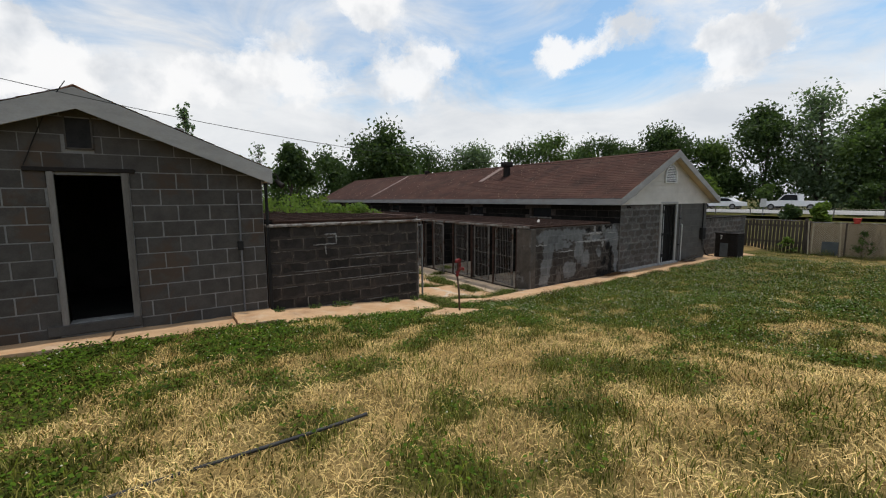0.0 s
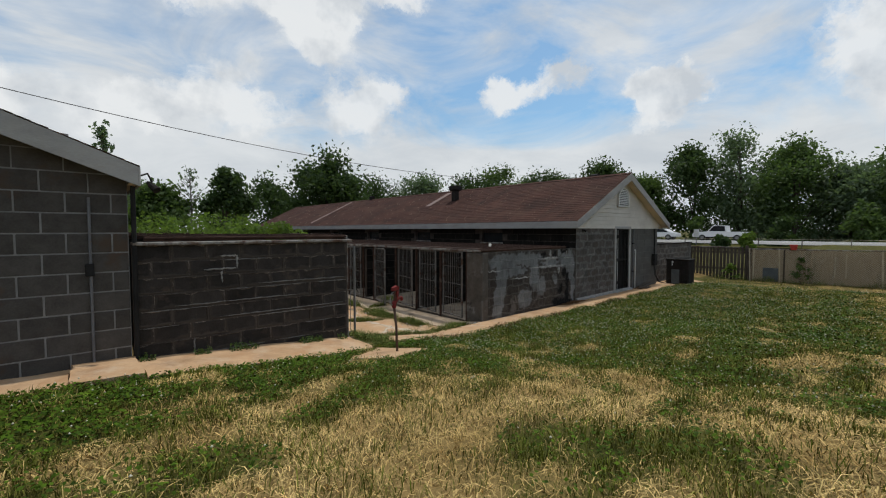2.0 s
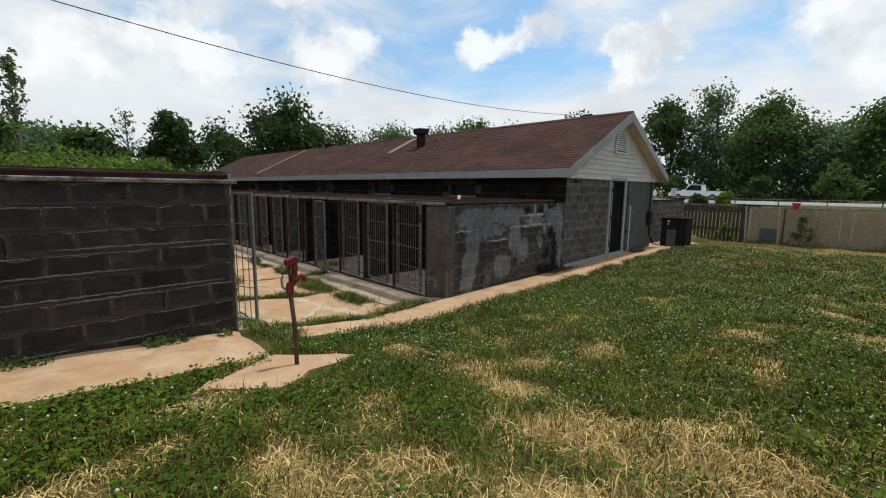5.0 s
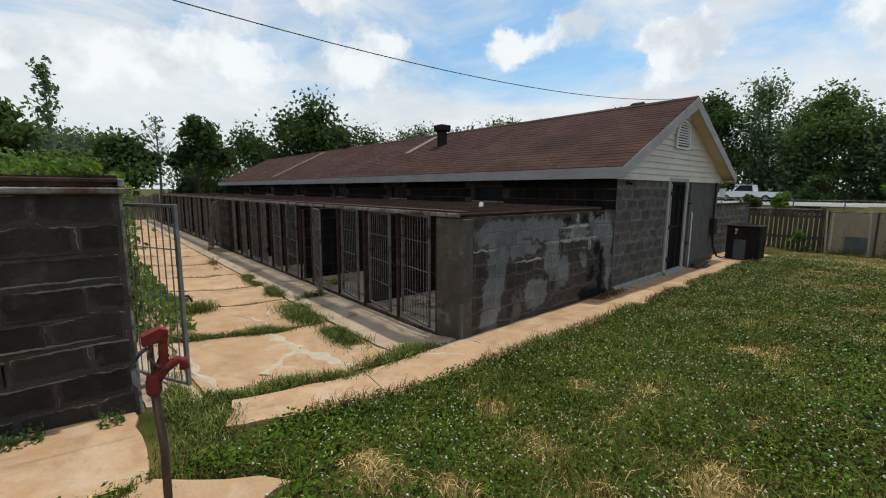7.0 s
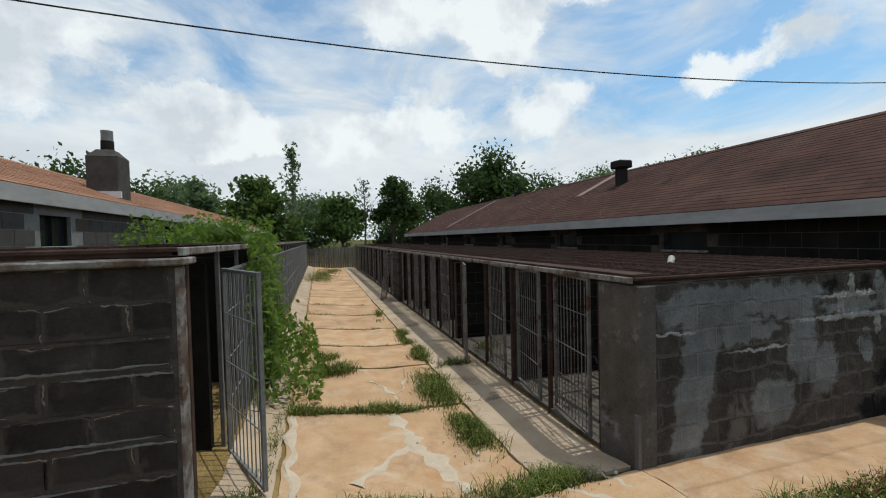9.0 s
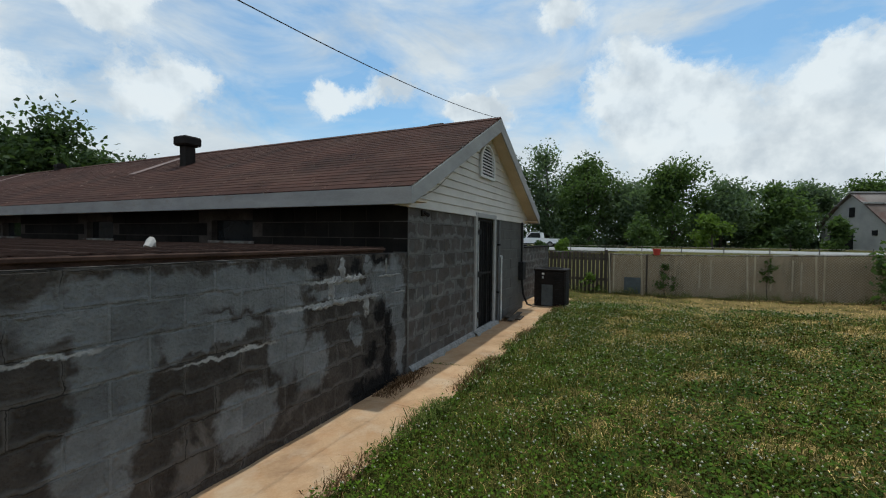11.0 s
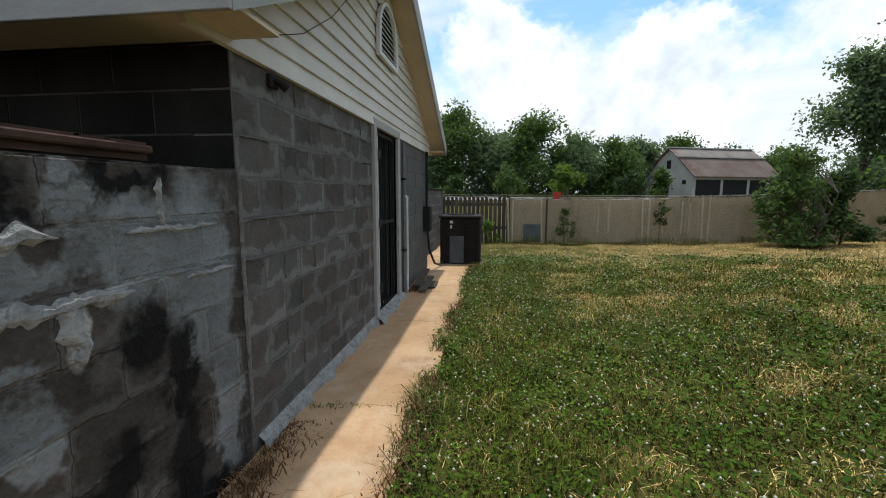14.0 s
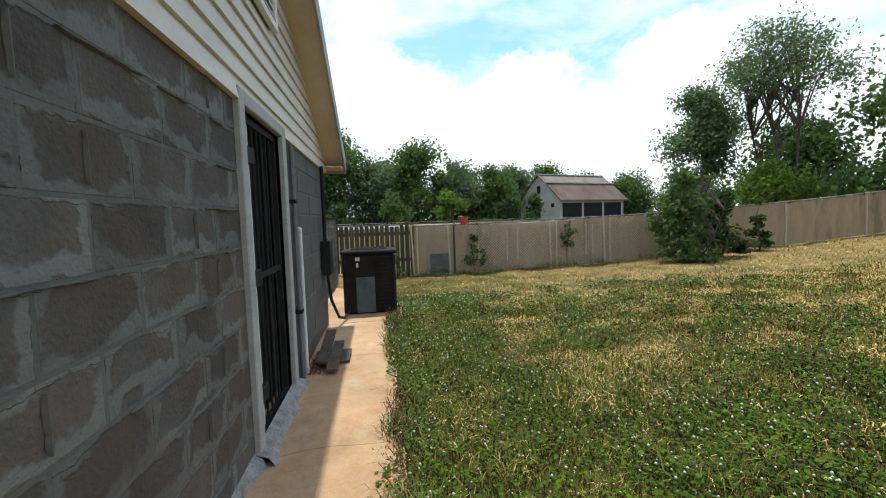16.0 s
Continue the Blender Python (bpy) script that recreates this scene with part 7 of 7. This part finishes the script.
tone = np.where(rng.uniform(0, 1, len(cx)) < 0.25, 0.7, 0.05)[k]
blades("lawn_tufts", "ragged darker tufts of longer grass", x, y, land(x, y), rng.uniform(0.07, 0.17, n) * rng.uniform(0.6, 1.1, len(cx))[k], rng.uniform(0.0018, 0.0034, n), rng.uniform(0.2, 1.3, n), np.clip(tone + rng.uniform(0, 0.25, n), 0, 1), 81)
# lone tall stalks in the lawn
n = 260
cx, cy = rng.uniform(-6, 10, 26), rng.uniform(-7, -2.2, 26)
k = rng.integers(0, 26, n)
x, y = cx[k] + rng.normal(0, 0.07, n), cy[k] + rng.normal(0, 0.07, n)
ok = ~paved(x, y)
blades("tall_stalks", "tufts of taller seeding grass", x[ok], y[ok], land(x, y)[ok], rng.uniform(0.15, 0.32, n)[ok], rng.uniform(0.0015, 0.003, n)[ok], rng.uniform(0.1, 0.5, n)[ok], rng.uniform(0, 0.6, n)[ok], 80)
# withered weeds at the wall foot
for x0, x1, hh, n in ((2.9, 4.0, 0.12, 900), (7.1, 7.85, 0.11, 500)):
    x = rng.uniform(x0, x1, n)
    y = -0.04 - np.abs(rng.normal(0, 0.1, n))
    fall = np.clip(1.1 - np.abs(x - (x0 + x1) / 2 + 0.1) * 1.6 / (x1 - x0), 0.15, 1)
    w = blades("dead_weeds", "withered brown weeds along the wall foot", x, y, land(x, y) + 0.025, hh * rng.uniform(0.2, 1.0, n) * fall, rng.uniform(0.002, 0.0045, n), rng.uniform(0.4, 2.2, n), np.zeros(n), 85, "brown_weed")
# straggling seed heads along the lawn edge
for x0, x1, n in ((3.3, 4.6, 420), (5.2, 6.6, 260), (8.2, 9.2, 160), (1.0, 1.8, 160), (-0.6, 0.3, 220), (-2.2, -1.2, 260)):
    x = rng.uniform(x0, x1, n)
    y = interp(x, (-2.4, -1.4, 0, 9), (-0.63, -0.67, -0.77, -0.82)) + rng.normal(0, 0.045, n)
    blades("edge_weeds", "straggling brown seed heads along the lawn edge", x, y, land(x, y) + 0.02, rng.uniform(0.06, 0.16, n), rng.uniform(0.002, 0.004, n), rng.uniform(0.4, 1.6, n), np.zeros(n), 86, "brown_weed")
